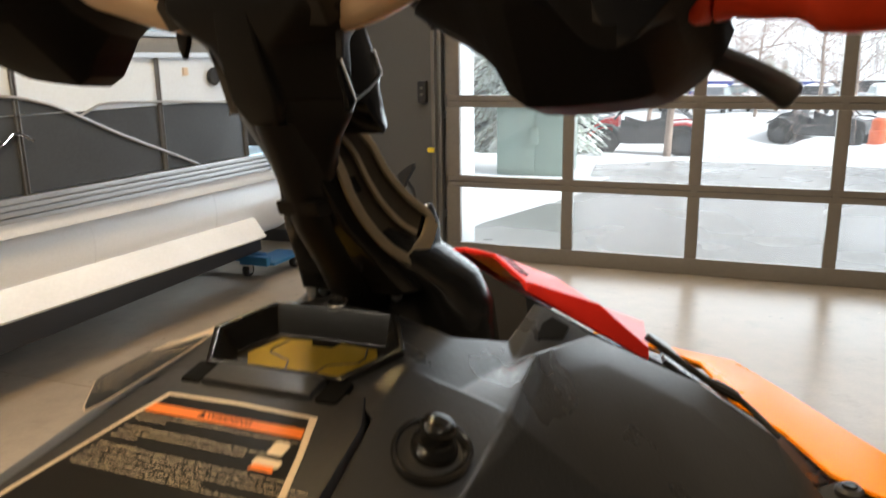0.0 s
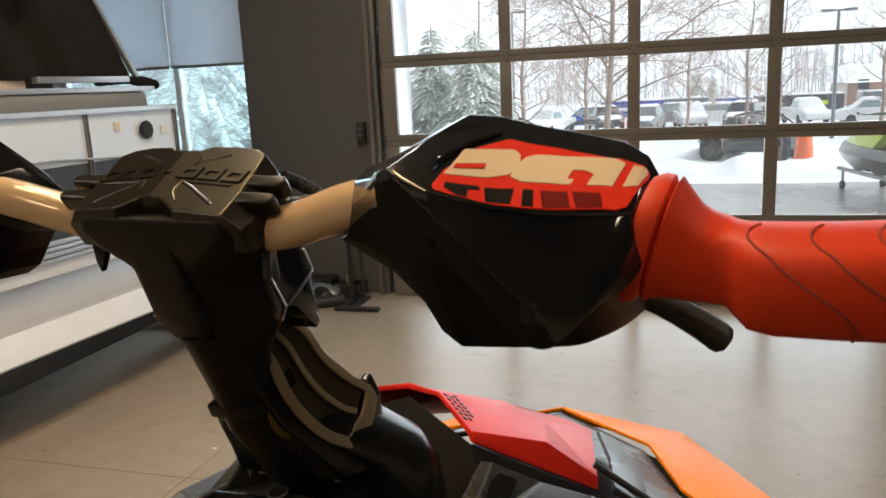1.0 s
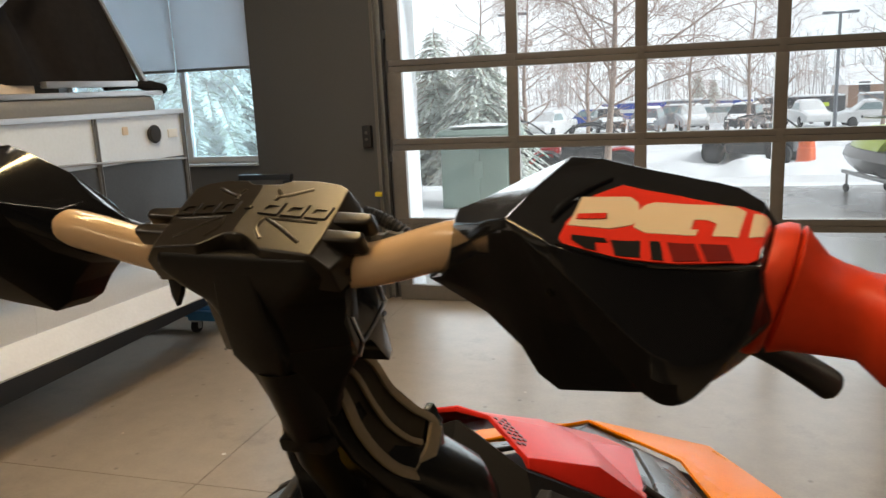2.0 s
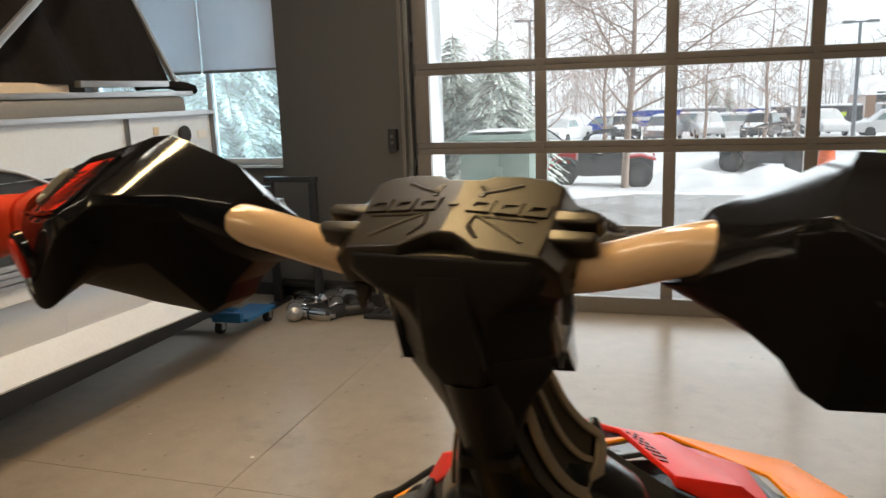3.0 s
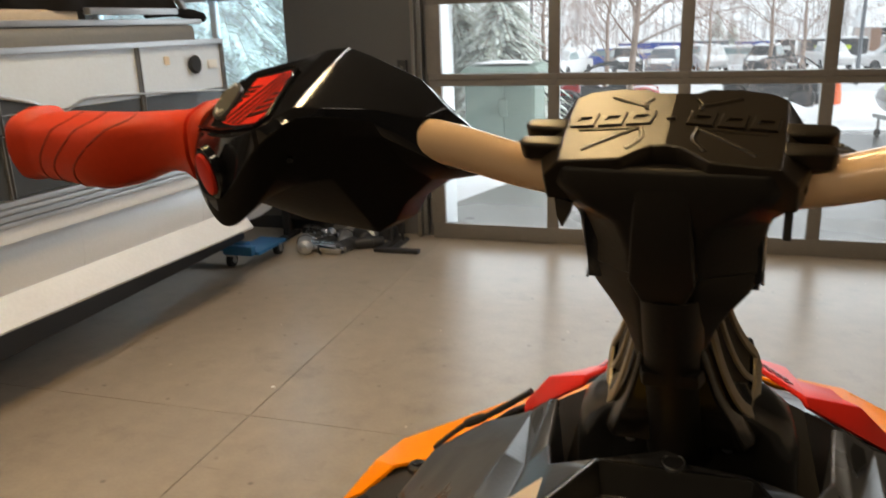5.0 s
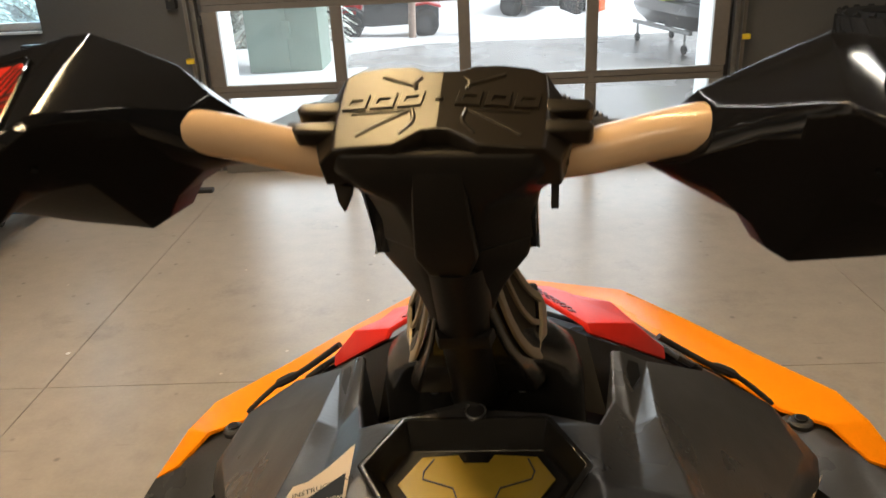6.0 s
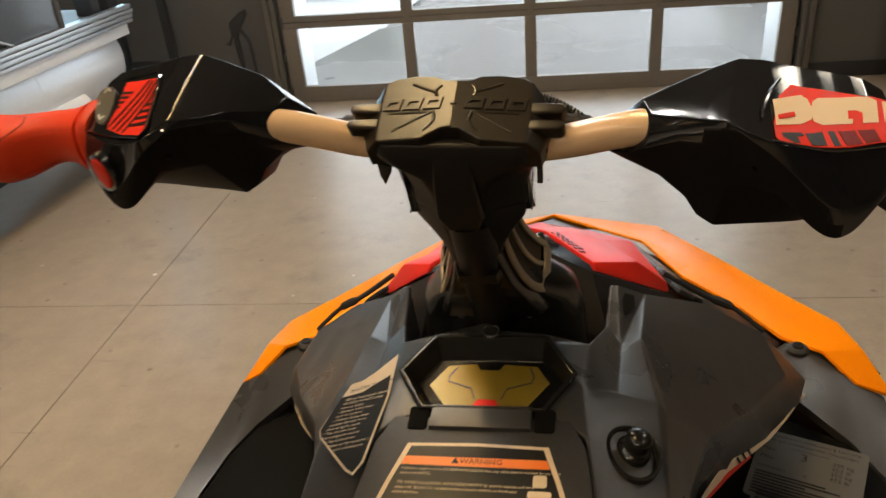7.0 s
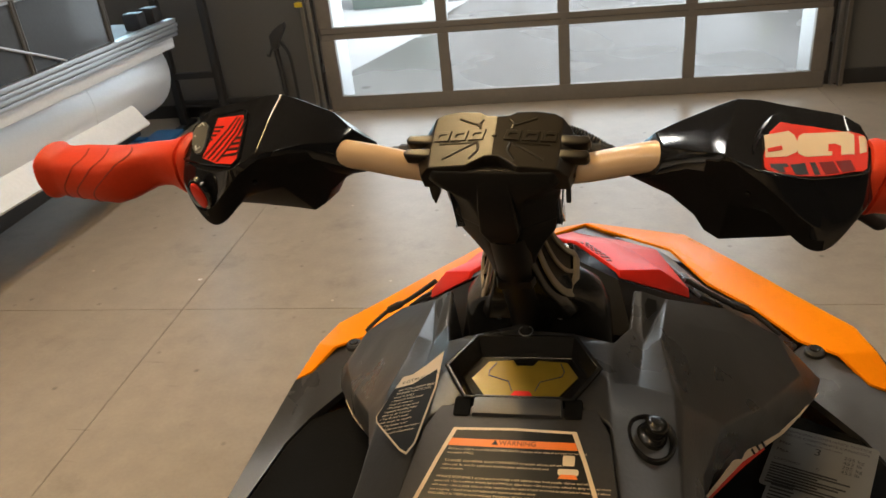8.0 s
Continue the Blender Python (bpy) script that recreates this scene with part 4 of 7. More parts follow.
# orange side fairings: an upper facet, an outer roll and the front chin
for s in (1, -1):
    V = dict(n0=(0.0, 1.045, 1.045), n1=(0.198, 0.962, 1.052), n2=(0.282, 0.800, 1.072), n3=(0.356, 0.655, 1.087), n4=(0.413, 0.535, 1.105), nk=(0.428, 0.472, 1.104), n5=(0.450, 0.405, 1.078),
             i0=(0.0, 0.955, 1.088), i1=(0.166, 0.800, 1.105), i2=(0.222, 0.655, 1.115), i3=(0.285, 0.565, 1.122), i4=(0.335, 0.47, 1.125), i5=(0.38, 0.432, 1.128), i6=(0.415, 0.40, 1.10),
             o0=(0.0, 1.06, 1.015), o1=(0.202, 0.970, 1.022), o2=(0.296, 0.822, 1.035), o3=(0.380, 0.695, 1.042), o4=(0.440, 0.590, 1.048), o5=(0.458, 0.490, 1.050), o6=(0.462, 0.408, 1.052))
    V = {k: (s * x * (1.03 if s > 0 and k[0] in 'no' else 1.0), y, z) for k, (x, y, z) in V.items()}
    bm = faces_bm(V, ["n0 n1 i1 i0", "n1 n2 i2 i1", "n2 n3 i3 i2", "n3 n4 i4 i3", "n4 nk i5 i4", "nk n5 i6 i5", "o0 o1 n1 n0", "o1 o2 n2 n1", "o2 o3 n3 n2", "o3 o4 n4 n3", "o4 o5 nk n4", "o5 o6 n5 nk"])
    bm = bevel_sharp(shell(bm, 0.006), 0.003, 2, 12)
    side = part("fairing", bm, M_ORANGE, ski, "glossy orange side fairing", 22)
    edge = [Vector(V[k]) for k in ("o1", "o2", "o3", "o4", "o5")]
    part("edge_seal", tube(curve_pts([D(p.x * 1.004, p.y * 1.003, p.z - 0.004) for p in edge], 5), 0.0035, 6), M_BLACKM, ski, "black rubber edge seal")
    part("bolt_recess", disc(bmesh.new(), D(s * 0.351, 0.445, 1.112), 0.014, 0.014, "z", 18, 0.003), M_BLACKM, ski)
    part("bolt", disc(bmesh.new(), D(s * 0.351, 0.445, 1.1262), 0.0075, 0.003, "z", 12, 0.001), M_POD, ski)
    # black rubber strap and its hook lying along the seam
    part("strap", tube(curve_pts([D(s * 0.165, 0.345, 1.300), D(s * 0.215, 0.355, 1.262), D(s * 0.25, 0.362, 1.240), D(s * 0.285, 0.352, 1.212)]), [0.0035] * 8 + [0.0055] * 4 + [0.003] * 6 + [0.002], 8), M_BLACKM, ski, "black rubber strap")

# inner dark nose cover between the fairings, rising to the red hood
V = dict(a=(0.0, 0.955, 1.075), b=(0.16, 0.79, 1.098), c=(0.22, 0.65, 1.108), d=(0.285, 0.56, 1.115), e=(0.335, 0.468, 1.115), f=(0.30, 0.40, 1.14), g=(0.21, 0.40, 1.235), h=(0.135, 0.52, 1.215), i=(0.0, 0.70, 1.17))
bm = faces_bm(V, ["a b h i", "b c h", "c d g h", "d e f g"])
part("nose_cover", bevel_sharp(mirrored(shell(bm, 0.008)), 0.004, 2, 15), M_COVER, ski, "dark grey nose cover", 25)
# grey strips beside the red hood
for s in (1, -1):
    V = dict(a=(s * 0.185, 0.335, 1.283), b=(s * 0.16, 0.47, 1.245), c=(s * 0.125, 0.60, 1.215), d=(s * 0.145, 0.61, 1.20), e=(s * 0.195, 0.47, 1.222), f=(s * 0.215, 0.36, 1.252))
    part("strip", bevel_sharp(shell(faces_bm(V, ["a b e f", "b c d e"]), 0.006), 0.002, 2, 20), M_COVER, ski, "grey plastic trim strip", 25)

# red hood: a V-shaped faceted cover with a raised lip
V = dict(t=(0.0, 0.305, 1.386), u=(0.035, 0.292, 1.386), c=(0.086, 0.232, 1.379), cl=(0.089, 0.227, 1.371), k=(0.133, 0.293, 1.345), l=(0.170, 0.336, 1.292), ll=(0.171, 0.331, 1.281),
         m=(0.075, 0.352, 1.350), w=(0.060, 0.42, 1.324), x=(0.095, 0.44, 1.297), e=(0.135, 0.50, 1.262), f=(0.0, 0.62, 1.235), v=(0.0, 0.40, 1.338), fl=(0.08, 0.60, 1.228))
bm = faces_bm(V, ["t u m w v", "u c m", "c k x m", "k l x", "m x w", "l e x", "w x fl f v", "x e fl", "c cl ll k", "k ll l"])
part("hood", bevel_sharp(mirrored(shell(bm, 0.005)), 0.003, 2, 12), M_RED, ski, "bright red faceted hood", 22)
# pierced grille at its rear lip, either side of the column: dark diamond holes in the red face
for s in (1, -1):
    A, B, C_ = D(0.035, 0.292, 1.386), D(0.086, 0.232, 1.379), D(0.075, 0.352, 1.350)
    up = (B - A).cross(C_ - A).normalized()
    up = up if up.z > 0 else -up
    bm = bmesh.new()
    for i in range(6):
        for j in range(3):
            c = A.lerp(B, 0.08 + 0.13 * (i + 0.5 * (j % 2))).lerp(C_, 0.07 + 0.075 * j) + up * 0.0008
            e1, e2 = (B - A).normalized() * 0.0034, (C_ - A).normalized() * 0.0028
            rim_ = [c + e1, c + e2, c - e1, c - e2]
            lo = [bm.verts.new((s * p.x, p.y, p.z - 0.002)) for p in rim_]
            hi = [bm.verts.new((s * p.x, p.y, p.z)) for p in rim_]
            bm.faces.new(hi)
            for k in range(4):
                bm.faces.new((lo[k], lo[(k + 1) % 4], hi[(k + 1) % 4], hi[k]))
    part("grille", bm, M_LABELD, ski, "dark pierced holes of the red grille")
# dark cavity round the column
V = dict(a=(0.0, 0.30, 1.375), b=(0.085, 0.232, 1.366), c=(0.176, 0.332, 1.276), d=(0.17, 0.32, 1.25), e=(0.10, 0.21, 1.30), f=(0.0, 0.25, 1.30))
part("cavity", mirrored(shell(faces_bm(V, ["a b e f", "b c d e"]), 0.004)), M_BLACKM, ski)
part("cavity_floor", boxes((D(-0.15, 0.06, 1.275), D(0.15, 0.33, 1.285))), M_BLACKM, ski)

# console cover: a rim round the column's notch, a ridge ahead of the lanyard post and a scooped outer panel
V = dict(c0=(0.0, 0.083, 1.396), c1=(0.045, 0.086, 1.391), n=(0.083, 0.089, 1.378), ai=(0.0990, 0.150, 1.356), a1=(0.103, 0.202, 1.370), a1b=(0.111, 0.208, 1.366),
         k0=(0.139, 0.250, 1.330), ka=(0.1115, 0.128, 1.349), k1=(0.1285, 0.127, 1.358), k1b=(0.1335, 0.126, 1.345), k2=(0.138, 0.045, 1.351), k2a=(0.106, 0.045, 1.360), k2b=(0.145, 0.045, 1.342),
         s2=(0.160, 0.210, 1.321), s3=(0.215, 0.272, 1.269), m1=(0.2135, 0.332, 1.266), o3=(0.140, -0.06, 1.332), o4=(0.145, -0.30, 1.29),
         r1=(0.080, 0.03, 1.378), r2=(0.082, -0.02, 1.368), r3=(0.092, -0.10, 1.345), r4=(0.10, -0.30, 1.31),
         rub=(0.280, 0.348, 1.216), p1=(0.302, 0.300, 1.186), p2=(0.238, 0.170, 1.240), p3=(0.186, 0.085, 1.282), p4=(0.162, 0.01, 1.285), p5=(0.158, -0.30, 1.25),
         bul=(0.343, 0.364, 1.132), b1=(0.322, 0.302, 1.146), b2=(0.270, 0.218, 1.160), b3=(0.216, 0.148, 1.176), b4=(0.172, 0.075, 1.190), b5=(0.152, -0.02, 1.20), b6=(0.145, -0.30, 1.20), bf=(0.30, 0.40, 1.14))
console_faces = ["n ai ka", "ai a1 a1b ka", "a1b k0 ka", "k0 k1 ka", "n ka k2a r1", "ka k1 k2 k2a", "k1 k0 s2 k1b", "k0 m1 s3 s2", "k1 k1b k2b k2", "k1b s2 s3 p2", "k1b p2 p3 k2b", "m1 rub p1 s3", "s3 p1 p2",
                 "r1 k2a k2 r2", "r2 k2 o3", "k2 k2b o3", "k2b p3 p4 o3", "r2 o3 r3", "r3 o3 o4 r4", "o3 p4 p5 o4",
                 "c0 c1 n g0 gt", "n r1 gr g0", "r1 r2 gb gr", "rub bul p1", "bul b1 p1", "p1 b1 b2 p2", "p2 b2 b3 p3", "p3 b3 b4 p4", "p4 b4 b5 p5", "p5 b5 b6", "rub bf bul"]
# the octagonal opening for the gauge
V.update(gt=(0.0, 0.0745, 1.3925), g0=(0.047, 0.0730, 1.390), gr=(0.071, 0.036, 1.382), gb=(0.048, 0.002, 1.3735))
bm = faces_bm(V, console_faces)
bmesh.ops.recalc_face_normals(bm, faces=bm.faces)
bm = bevel_sharp(mirrored(shell(bm, 0.006)), 0.0036, 3, 9)
part("console", bm, M_COVER, ski, "dark grey console cover with raised ridges", 22)
# walls of the notch the column stands in
V = dict(n=(0.083, 0.089, 1.377), ai=(0.0988, 0.150, 1.355), aid=(0.090, 0.155, 1.29), a1=(0.103, 0.202, 1.368), a2=(0.137, 0.250, 1.328), ad=(0.12, 0.24, 1.27), nd=(0.075, 0.12, 1.29), a1d=(0.095, 0.20, 1.27), c1=(0.045, 0.086, 1.390), cd=(0.04, 0.11, 1.30), q=(0.2135, 0.332, 1.264), qd=(0.20, 0.30, 1.22), r=(0.28, 0.348, 1.214), rd=(0.27, 0.33, 1.15))
part("notch_wall", bevel_sharp(mirrored(shell(faces_bm(V, ["n ai aid nd", "ai a1 a1d aid", "a1 a2 ad a1d", "c1 n nd cd", "a2 q qd ad", "q r rd qd"]), 0.004)), 0.002, 2, 20), M_COVER, ski)
for s in (1, -1):
    A, B, C_, E0 = (Vector(p) for p in ((0.0990, 0.150, 1.356), (0.111, 0.208, 1.366), (0.139, 0.250, 1.330), (0.1115, 0.128, 1.349)))
    q = lambda u, v: A.lerp(B, v).lerp(E0.lerp(C_, v), u)
    pts = [q(0.26, 0.42), q(0.62, 0.36), q(0.84, 0.62), q(0.66, 0.82), q(0.28, 0.80)]
    bm = bmesh.new()
    lo = [bm.verts.new(D(s * p.x, p.y, p.z - 0.004)) for p in pts]
    hi = [bm.verts.new(D(s * (p.x + 0.0012), p.y, p.z + 0.0030)) for p in pts]
    bm.faces.new(hi)
    for k in range(5):
        bm.faces.new((lo[k], lo[(k + 1) % 5], hi[(k + 1) % 5], hi[k]))
    part("vent_hole", bm, M_LABELK, ski, "dark vent opening")
# middle pod: gauge housing
G = axes(D(0, 0.035, 1.384), (1, 0, 0), (0, 0.97, 0.22))
outer = [(-0.075, 0.001), (-0.050, 0.0415), (0.050, 0.0415), (0.075, 0.001), (0.051, -0.0375), (-0.051, -0.0375)]
inner = [(u * 0.93, v * 0.93) for u, v in outer]
low = [(-0.060, 0.002), (-0.044, 0.028), (0.044, 0.028), (0.060, 0.002), (0.042, -0.0275), (-0.042, -0.0275)]
rings = [[G @ Vector((u * 0.97, v * 0.97, -0.03)) for u, v in outer], [G @ Vector((u * 0.97, v * 0.97, -0.004)) for u, v in outer], [G @ Vector((u, v, 0.0025)) for u, v in outer], [G @ Vector((u, v, 0.0035)) for u, v in inner], [G @ Vector((u, v, -0.017)) for u, v in low]]
part("gauge_pod", bevel_sharp(loft(rings), 0.0022, 3, 15), M_POD, ski, "dark bezel round the gauge", 26)
dial = [(-0.050, 0.000), (-0.036, 0.0215), (-0.012, 0.0235), (-0.008, 0.017), (0.008, 0.017), (0.012, 0.0235), (0.040, 0.0215), (0.051, 0.004), (0.034, -0.020), (-0.034, -0.022)]
scr = part("gauge_screen", prism(dial, G @ Matrix.Translation((0, 0, -0.0165)), 0.0015), M_DIAL, ski, "amber gauge screen")
part("screen_line", tube([G @ Vector((u, v, -0.0148)) for u, v in ((-0.028, 0.020), (-0.034, 0.010), (-0.034, 0.004), (-0.014, -0.003), (-0.010, -0.014))], 0.0006, 5), M_BLACKM, scr)
part("screen_line", tube([G @ Vector((u, v, -0.0148)) for u, v in ((0.034, 0.020), (0.038, 0.010), (0.036, 0.004), (0.016, -0.003), (0.012, -0.014))], 0.0006, 5), M_BLACKM, scr)
part("red_tab", prism([(-0.011, -0.0215), (0.011, -0.0215), (0.007, -0.0150), (-0.007, -0.0150)], G @ Matrix.Translation((0, 0, -0.0148)), 0.001), M_RED, scr)
em = part("emblem", disc(bmesh.new(), D(0, 0.0785, 1.3955), 0.0080, 0.0022, (0, -0.2, 1), 20, 0.001), M_BLACKM, ski, "small round badge")
part("badge_ring", tube([D(0.0068 * math.cos(a), 0.0782 + 0.0066 * math.sin(a), 1.3979 + 0.0013 * math.sin(a)) for a in (2 * math.pi * k / 20 for k in range(21))], 0.0007, 6), M_STEEL, em)
# glove-box flap with the safety label
F = axes(D(0, -0.012, 1.371), (1, 0, 0), (0, 1, 0.23))     # v runs ahead along the lid; the label lies behind the hinge
lid = [(-0.070, 0.006), (0.070, 0.006), (0.082, -0.02), (0.095, -0.13), (0.10, -0.32), (-0.10, -0.32), (-0.095, -0.13), (-0.082, -0.02)]
flap = part("lid", prism(lid, F @ Matrix.Translation((0, 0, -0.03)), 0.031, None, 0.003), M_BLACKM, ski, "black storage lid", 30)
bar = [(-0.040, -0.006), (0.040, -0.006), (0.040, 0.016), (-0.040, 0.016)]
part("hinge_cover", prism(bar, F @ Matrix.Translation((0, 0, -0.012)), 0.017, None, 0.003), M_COVER, ski)
for s in (1, -1):
    # each slot is a solid block, its inner shade put into near-black
    part("hinge_slot", prism(round_rect(0.016, 0.022, 0.003), F @ Matrix.Translation((s * 0.050, 0.004, -0.02)), 0.0225, None, 0.002), M_WELL_SHADE, ski)
W = F @ Matrix.Translation((0, -0.020, 0.0016))
lab = part("safety_label", prism([(-0.054, 0), (0.0, 0.0015), (0.054, 0), (0.064, -0.030), (0.092, -0.125), (-0.092, -0.125), (-0.064, -0.030)], W, 0.0004), M_LABELC, ski, "black safety label with cream border and orange band")
L1 = W @ Matrix.Translation((0, 0, 0.0007))
part("label_field", prism([(-0.0505, -0.003), (0.0, -0.0015), (0.0505, -0.003), (0.0605, -0.031), (0.087, -0.122), (-0.087, -0.122), (-0.0605, -0.031)], L1, 0.0002), M_LABELK, lab)
part("label_band", prism([(-0.0535, -0.012), (0.0535, -0.012), (0.056, -0.0195), (-0.056, -0.0195)], L1 @ Matrix.Translation((0, 0, 0.0004)), 0.0002), M_LABELO, lab)
L2 = L1 @ Matrix.Translation((0, 0, 0.0009))
part("heading", text_bm("\u25b2WARNING", 0.0066, L2 @ Matrix.Translation((-0.018, -0.0122, 0))), M_LABELK, lab)
WORDS = ("Collisions result in more INJURIES AND DEATH than any other type of accident for personal\nwatercraft (PWC).\n \nTO AVOID COLLISIONS: SCAN CONSTANTLY for people, objects, and other\nwatercraft. Be alert for conditions that limit your visibility or block your\nvision of others.\n \n"
         "OPERATE DEFENSIVELY at safe speeds and keep a safe distance away from people, objects, and others\nwatercraft. \u2022 Do not follow directly behind PWCs or other boats. \u2022 Do not go near others to spray or splash them\nwith water. \u2022 Avoid sharp turns or other maneuvers that make it hard for others to avoid you or understand where\nyou are going. \u2022 Avoid areas with submerged objects or shallow water.\nTAKE EARLY ACTION to avoid collisions. Remember, PWCs and other boats do not have brakes.").split("\n")
bm = bmesh.new()
for k, line in enumerate(WORDS):
    if line.strip():
        y = -0.0215 - 0.0040 * k
        half = 0.055 + max(0, (-y - 0.03)) * 0.28
        t = text_bm(line, 0.0031, L2 @ Matrix.Translation((-half, y, 0)))
        me = bpy.data.meshes.new("t")
        t.to_mesh(me)
        t.free()
        bm.from_mesh(me)
        bpy.data.meshes.remove(me)
part("small_print", bm, M_LABELC, lab)
icon = bmesh.new()
prism(round_rect(0.010, 0.010, 0.002), L2 @ Matrix.Translation((0.049, -0.030, 0)), 0.0002, icon)
prism(round_rect(0.017, 0.006, 0.002), L2 @ Matrix.Translation((0.049, -0.041, 0)), 0.0002, icon)
part("pictogram", icon, M_LABELC, lab)
part("pictogram", prism([(0.041, -0.0475), (0.057, -0.0475), (0.055, -0.0435), (0.043, -0.0435)], L2 @ Matrix.Translation((0, 0, 0.0003)), 0.0002), M_LABELO, lab)
# lanyard post sunk in an oval cup
PC = axes(D(0.1165, -0.019, 1.3540), (1, 0, -0.32), (0, 1, 0.16))


def oval(rx, ry, z, dy=0.0):
    """A drop-shaped ring, wider ahead than behind."""
    return [PC @ Vector((0.9 * rx * math.cos(a) * (1 + 0.12 * math.sin(a)), dy + 0.9 * ry * math.sin(a), 0.85 * z)) for a in (2 * math.pi * k / 32 for k in range(32))]


pst = part("post_cup", loft([oval(0.0245, 0.0285, -0.008), oval(0.0245, 0.0285, 0.0000), oval(0.0236, 0.0275, 0.0018), oval(0.0218, 0.0257, 0.0022), oval(0.0204, 0.0242, 0.0008), oval(0.0190, 0.0225, -0.006), oval(0.0165, 0.020, -0.012)]), M_POD, ski, "satin black drop-shaped cup", 45)
post = [(0.0150, -0.010), (0.0150, -0.002), (0.0142, 0.002), (0.0112, 0.004), (0.0098, 0.007), (0.0104, 0.0115), (0.0112, 0.0150), (0.0102, 0.0185), (0.0070, 0.0210), (0.0030, 0.0220)]
part("post", loft([oval(r, r, z, 0.003) for r, z in post]), M_POD, pst, "black lanyard post with a rounded head", 50)


# ---- handlebar, controls and steering column ----
HM = SKI.inverted() @ pose(-0.028, -5.40, 1.60, 0, 0, -7.3)     # the bar is turned slightly to the right


def hpart(name, bm, material, parent=None, label="", angle=32):
    """A part given in the handlebar's own frame."""
    bm.transform(HM)
    return part(name, bm, material, parent or ski, label, angle)


bar = hpart("handlebar", tube(curve_pts([(-0.39, -0.026, 0.0), (-0.26, -0.014, 0.004), (-0.19, -0.009, 0.010), (-0.128, 0.0, 0.008), (-0.067, 0.015, -0.009), (0, 0.018, -0.016),
                                         (0.067, 0.015, -0.009), (0.128, 0.0, 0.008), (0.19, -0.009, 0.008), (0.26, -0.014, -0.004), (0.375, -0.026, -0.010)], 8), 0.0116, 20), M_TUBE, None, "cream powder-coated handlebar tube", 60)

# stations of a housing, eight corners each: peak edge, rider's edge, shield middle, shield tip, behind it, shelf, shelf ahead, front
NECK = [[(0.1210, 0.010, 0.0225), (0.1265, -0.010, 0.0190), (0.1260, -0.0140, 0.008), (0.1225, -0.0115, -0.003), (0.116, -0.003, -0.009), (0.106, 0.008, -0.0125), (0.099, 0.019, -0.0150), (0.108, 0.026, 0.006)],
        [(0.136, 0.0150, 0.0285), (0.144, -0.027, 0.0225), (0.1440, -0.0295, 0.0165), (0.142, -0.027, 0.008), (0.137, -0.012, -0.012), (0.133, 0.010, -0.028), (0.130, 0.030, -0.035), (0.130, 0.036, 0.002)],
        [(0.163, 0.0125, 0.0415), (0.155, -0.043, 0.0270), (0.155, -0.0445, 0.0220), (0.155, -0.042, 0.012), (0.153, -0.024, -0.012), (0.151, 0.008, -0.043), (0.150, 0.038, -0.048), (0.145, 0.044, -0.002)],
        [(0.170, 0.0115, 0.0445), (0.161, -0.0490, 0.0286), (0.163, -0.0515, 0.0240), (0.164, -0.0460, 0.012), (0.161, -0.028, -0.013), (0.159, 0.007, -0.0555), (0.158, 0.034, -0.0605), (0.155, 0.045, -0.003)],
        [(0.176, 0.0105, 0.0470), (0.166, -0.0550, 0.0300), (0.172, -0.0585, 0.0250), (0.175, -0.0500, 0.0105), (0.172, -0.032, -0.015), (0.170, 0.005, -0.0620), (0.170, 0.031, -0.0670), (0.168, 0.046, -0.003)]]
WINGS = [(0.190, [(0.0105, 0.0460), (-0.0672, 0.0220), (-0.0680, 0.0145), (-0.0520, -0.0050), (-0.037, -0.016), (0.008, -0.0615), (0.031, -0.0675), (0.047, -0.0035)]),
         (0.210, [(0.012, 0.0410), (-0.0605, 0.0160), (-0.0640, -0.0060), (-0.0570, -0.0265), (-0.036, -0.025), (0.006, -0.059), (0.033, -0.065), (0.048, -0.002)]),
         (0.220, [(0.0125, 0.0390), (-0.0565, 0.0144), (-0.0630, -0.0150), (-0.0590, -0.0345), (-0.036, -0.028), (0.006, -0.0575), (0.033, -0.0635), (0.047, -0.001)]),
         (0.229, [(0.013, 0.037), (-0.0520, 0.0130), (-0.0610, -0.0190), (-0.0600, -0.0372), (-0.036, -0.029), (0.006, -0.056), (0.033, -0.062), (0.046, 0.0)]),
         (0.238, [(0.0125, 0.0354), (-0.0470, 0.0125), (-0.0570, -0.0150), (-0.0575, -0.0320), (-0.035, -0.027), (0.005, -0.050), (0.0325, -0.057), (0.044, 0.0)]),
         (0.246, [(0.012, 0.0335), (-0.0415, 0.0120), (-0.051, -0.006), (-0.0545, -0.0200), (-0.034, -0.024), (0.004, -0.043), (0.032, -0.051), (0.042, 0.0)]),
         (0.256, [(0.008, 0.028), (-0.0372, 0.0107), (-0.0445, -0.002), (-0.045, -0.0100), (-0.028, -0.018), (0.002, -0.032), (0.028, -0.040), (0.036, 0.0)]),
         (0.2610, [(0.004, 0.020), (-0.028, 0.010), (-0.034, -0.002), (-0.035, -0.008), (-0.024, -0.016), (0.000, -0.024), (0.020, -0.028), (0.026, 0.0)])]


def rolled(y, z):
    """The left housing sits rolled back on the bar by some eight degrees."""
    return y - 0.15 * z + 0.003, z + 0.0085 + 0.15 * y


RIGHT_ROWS = NECK + [[(x, y, z) for y, z in ring] for x, ring in WINGS]
LEFT_ROWS = [[(x, *(rolled(y, z) if k else (y + 0.004, z + 0.001))) for x, y, z in row] for k, row in enumerate(RIGHT_ROWS)]
LEFT_ROWS[4][1] = (0.174, *LEFT_ROWS[4][1][1:])
RIGHT = [(0.176, [p[1:] for p in NECK[4]])] + WINGS
LEFT = [(x, [rolled(y, z) for y, z in ring]) for x, ring in RIGHT]


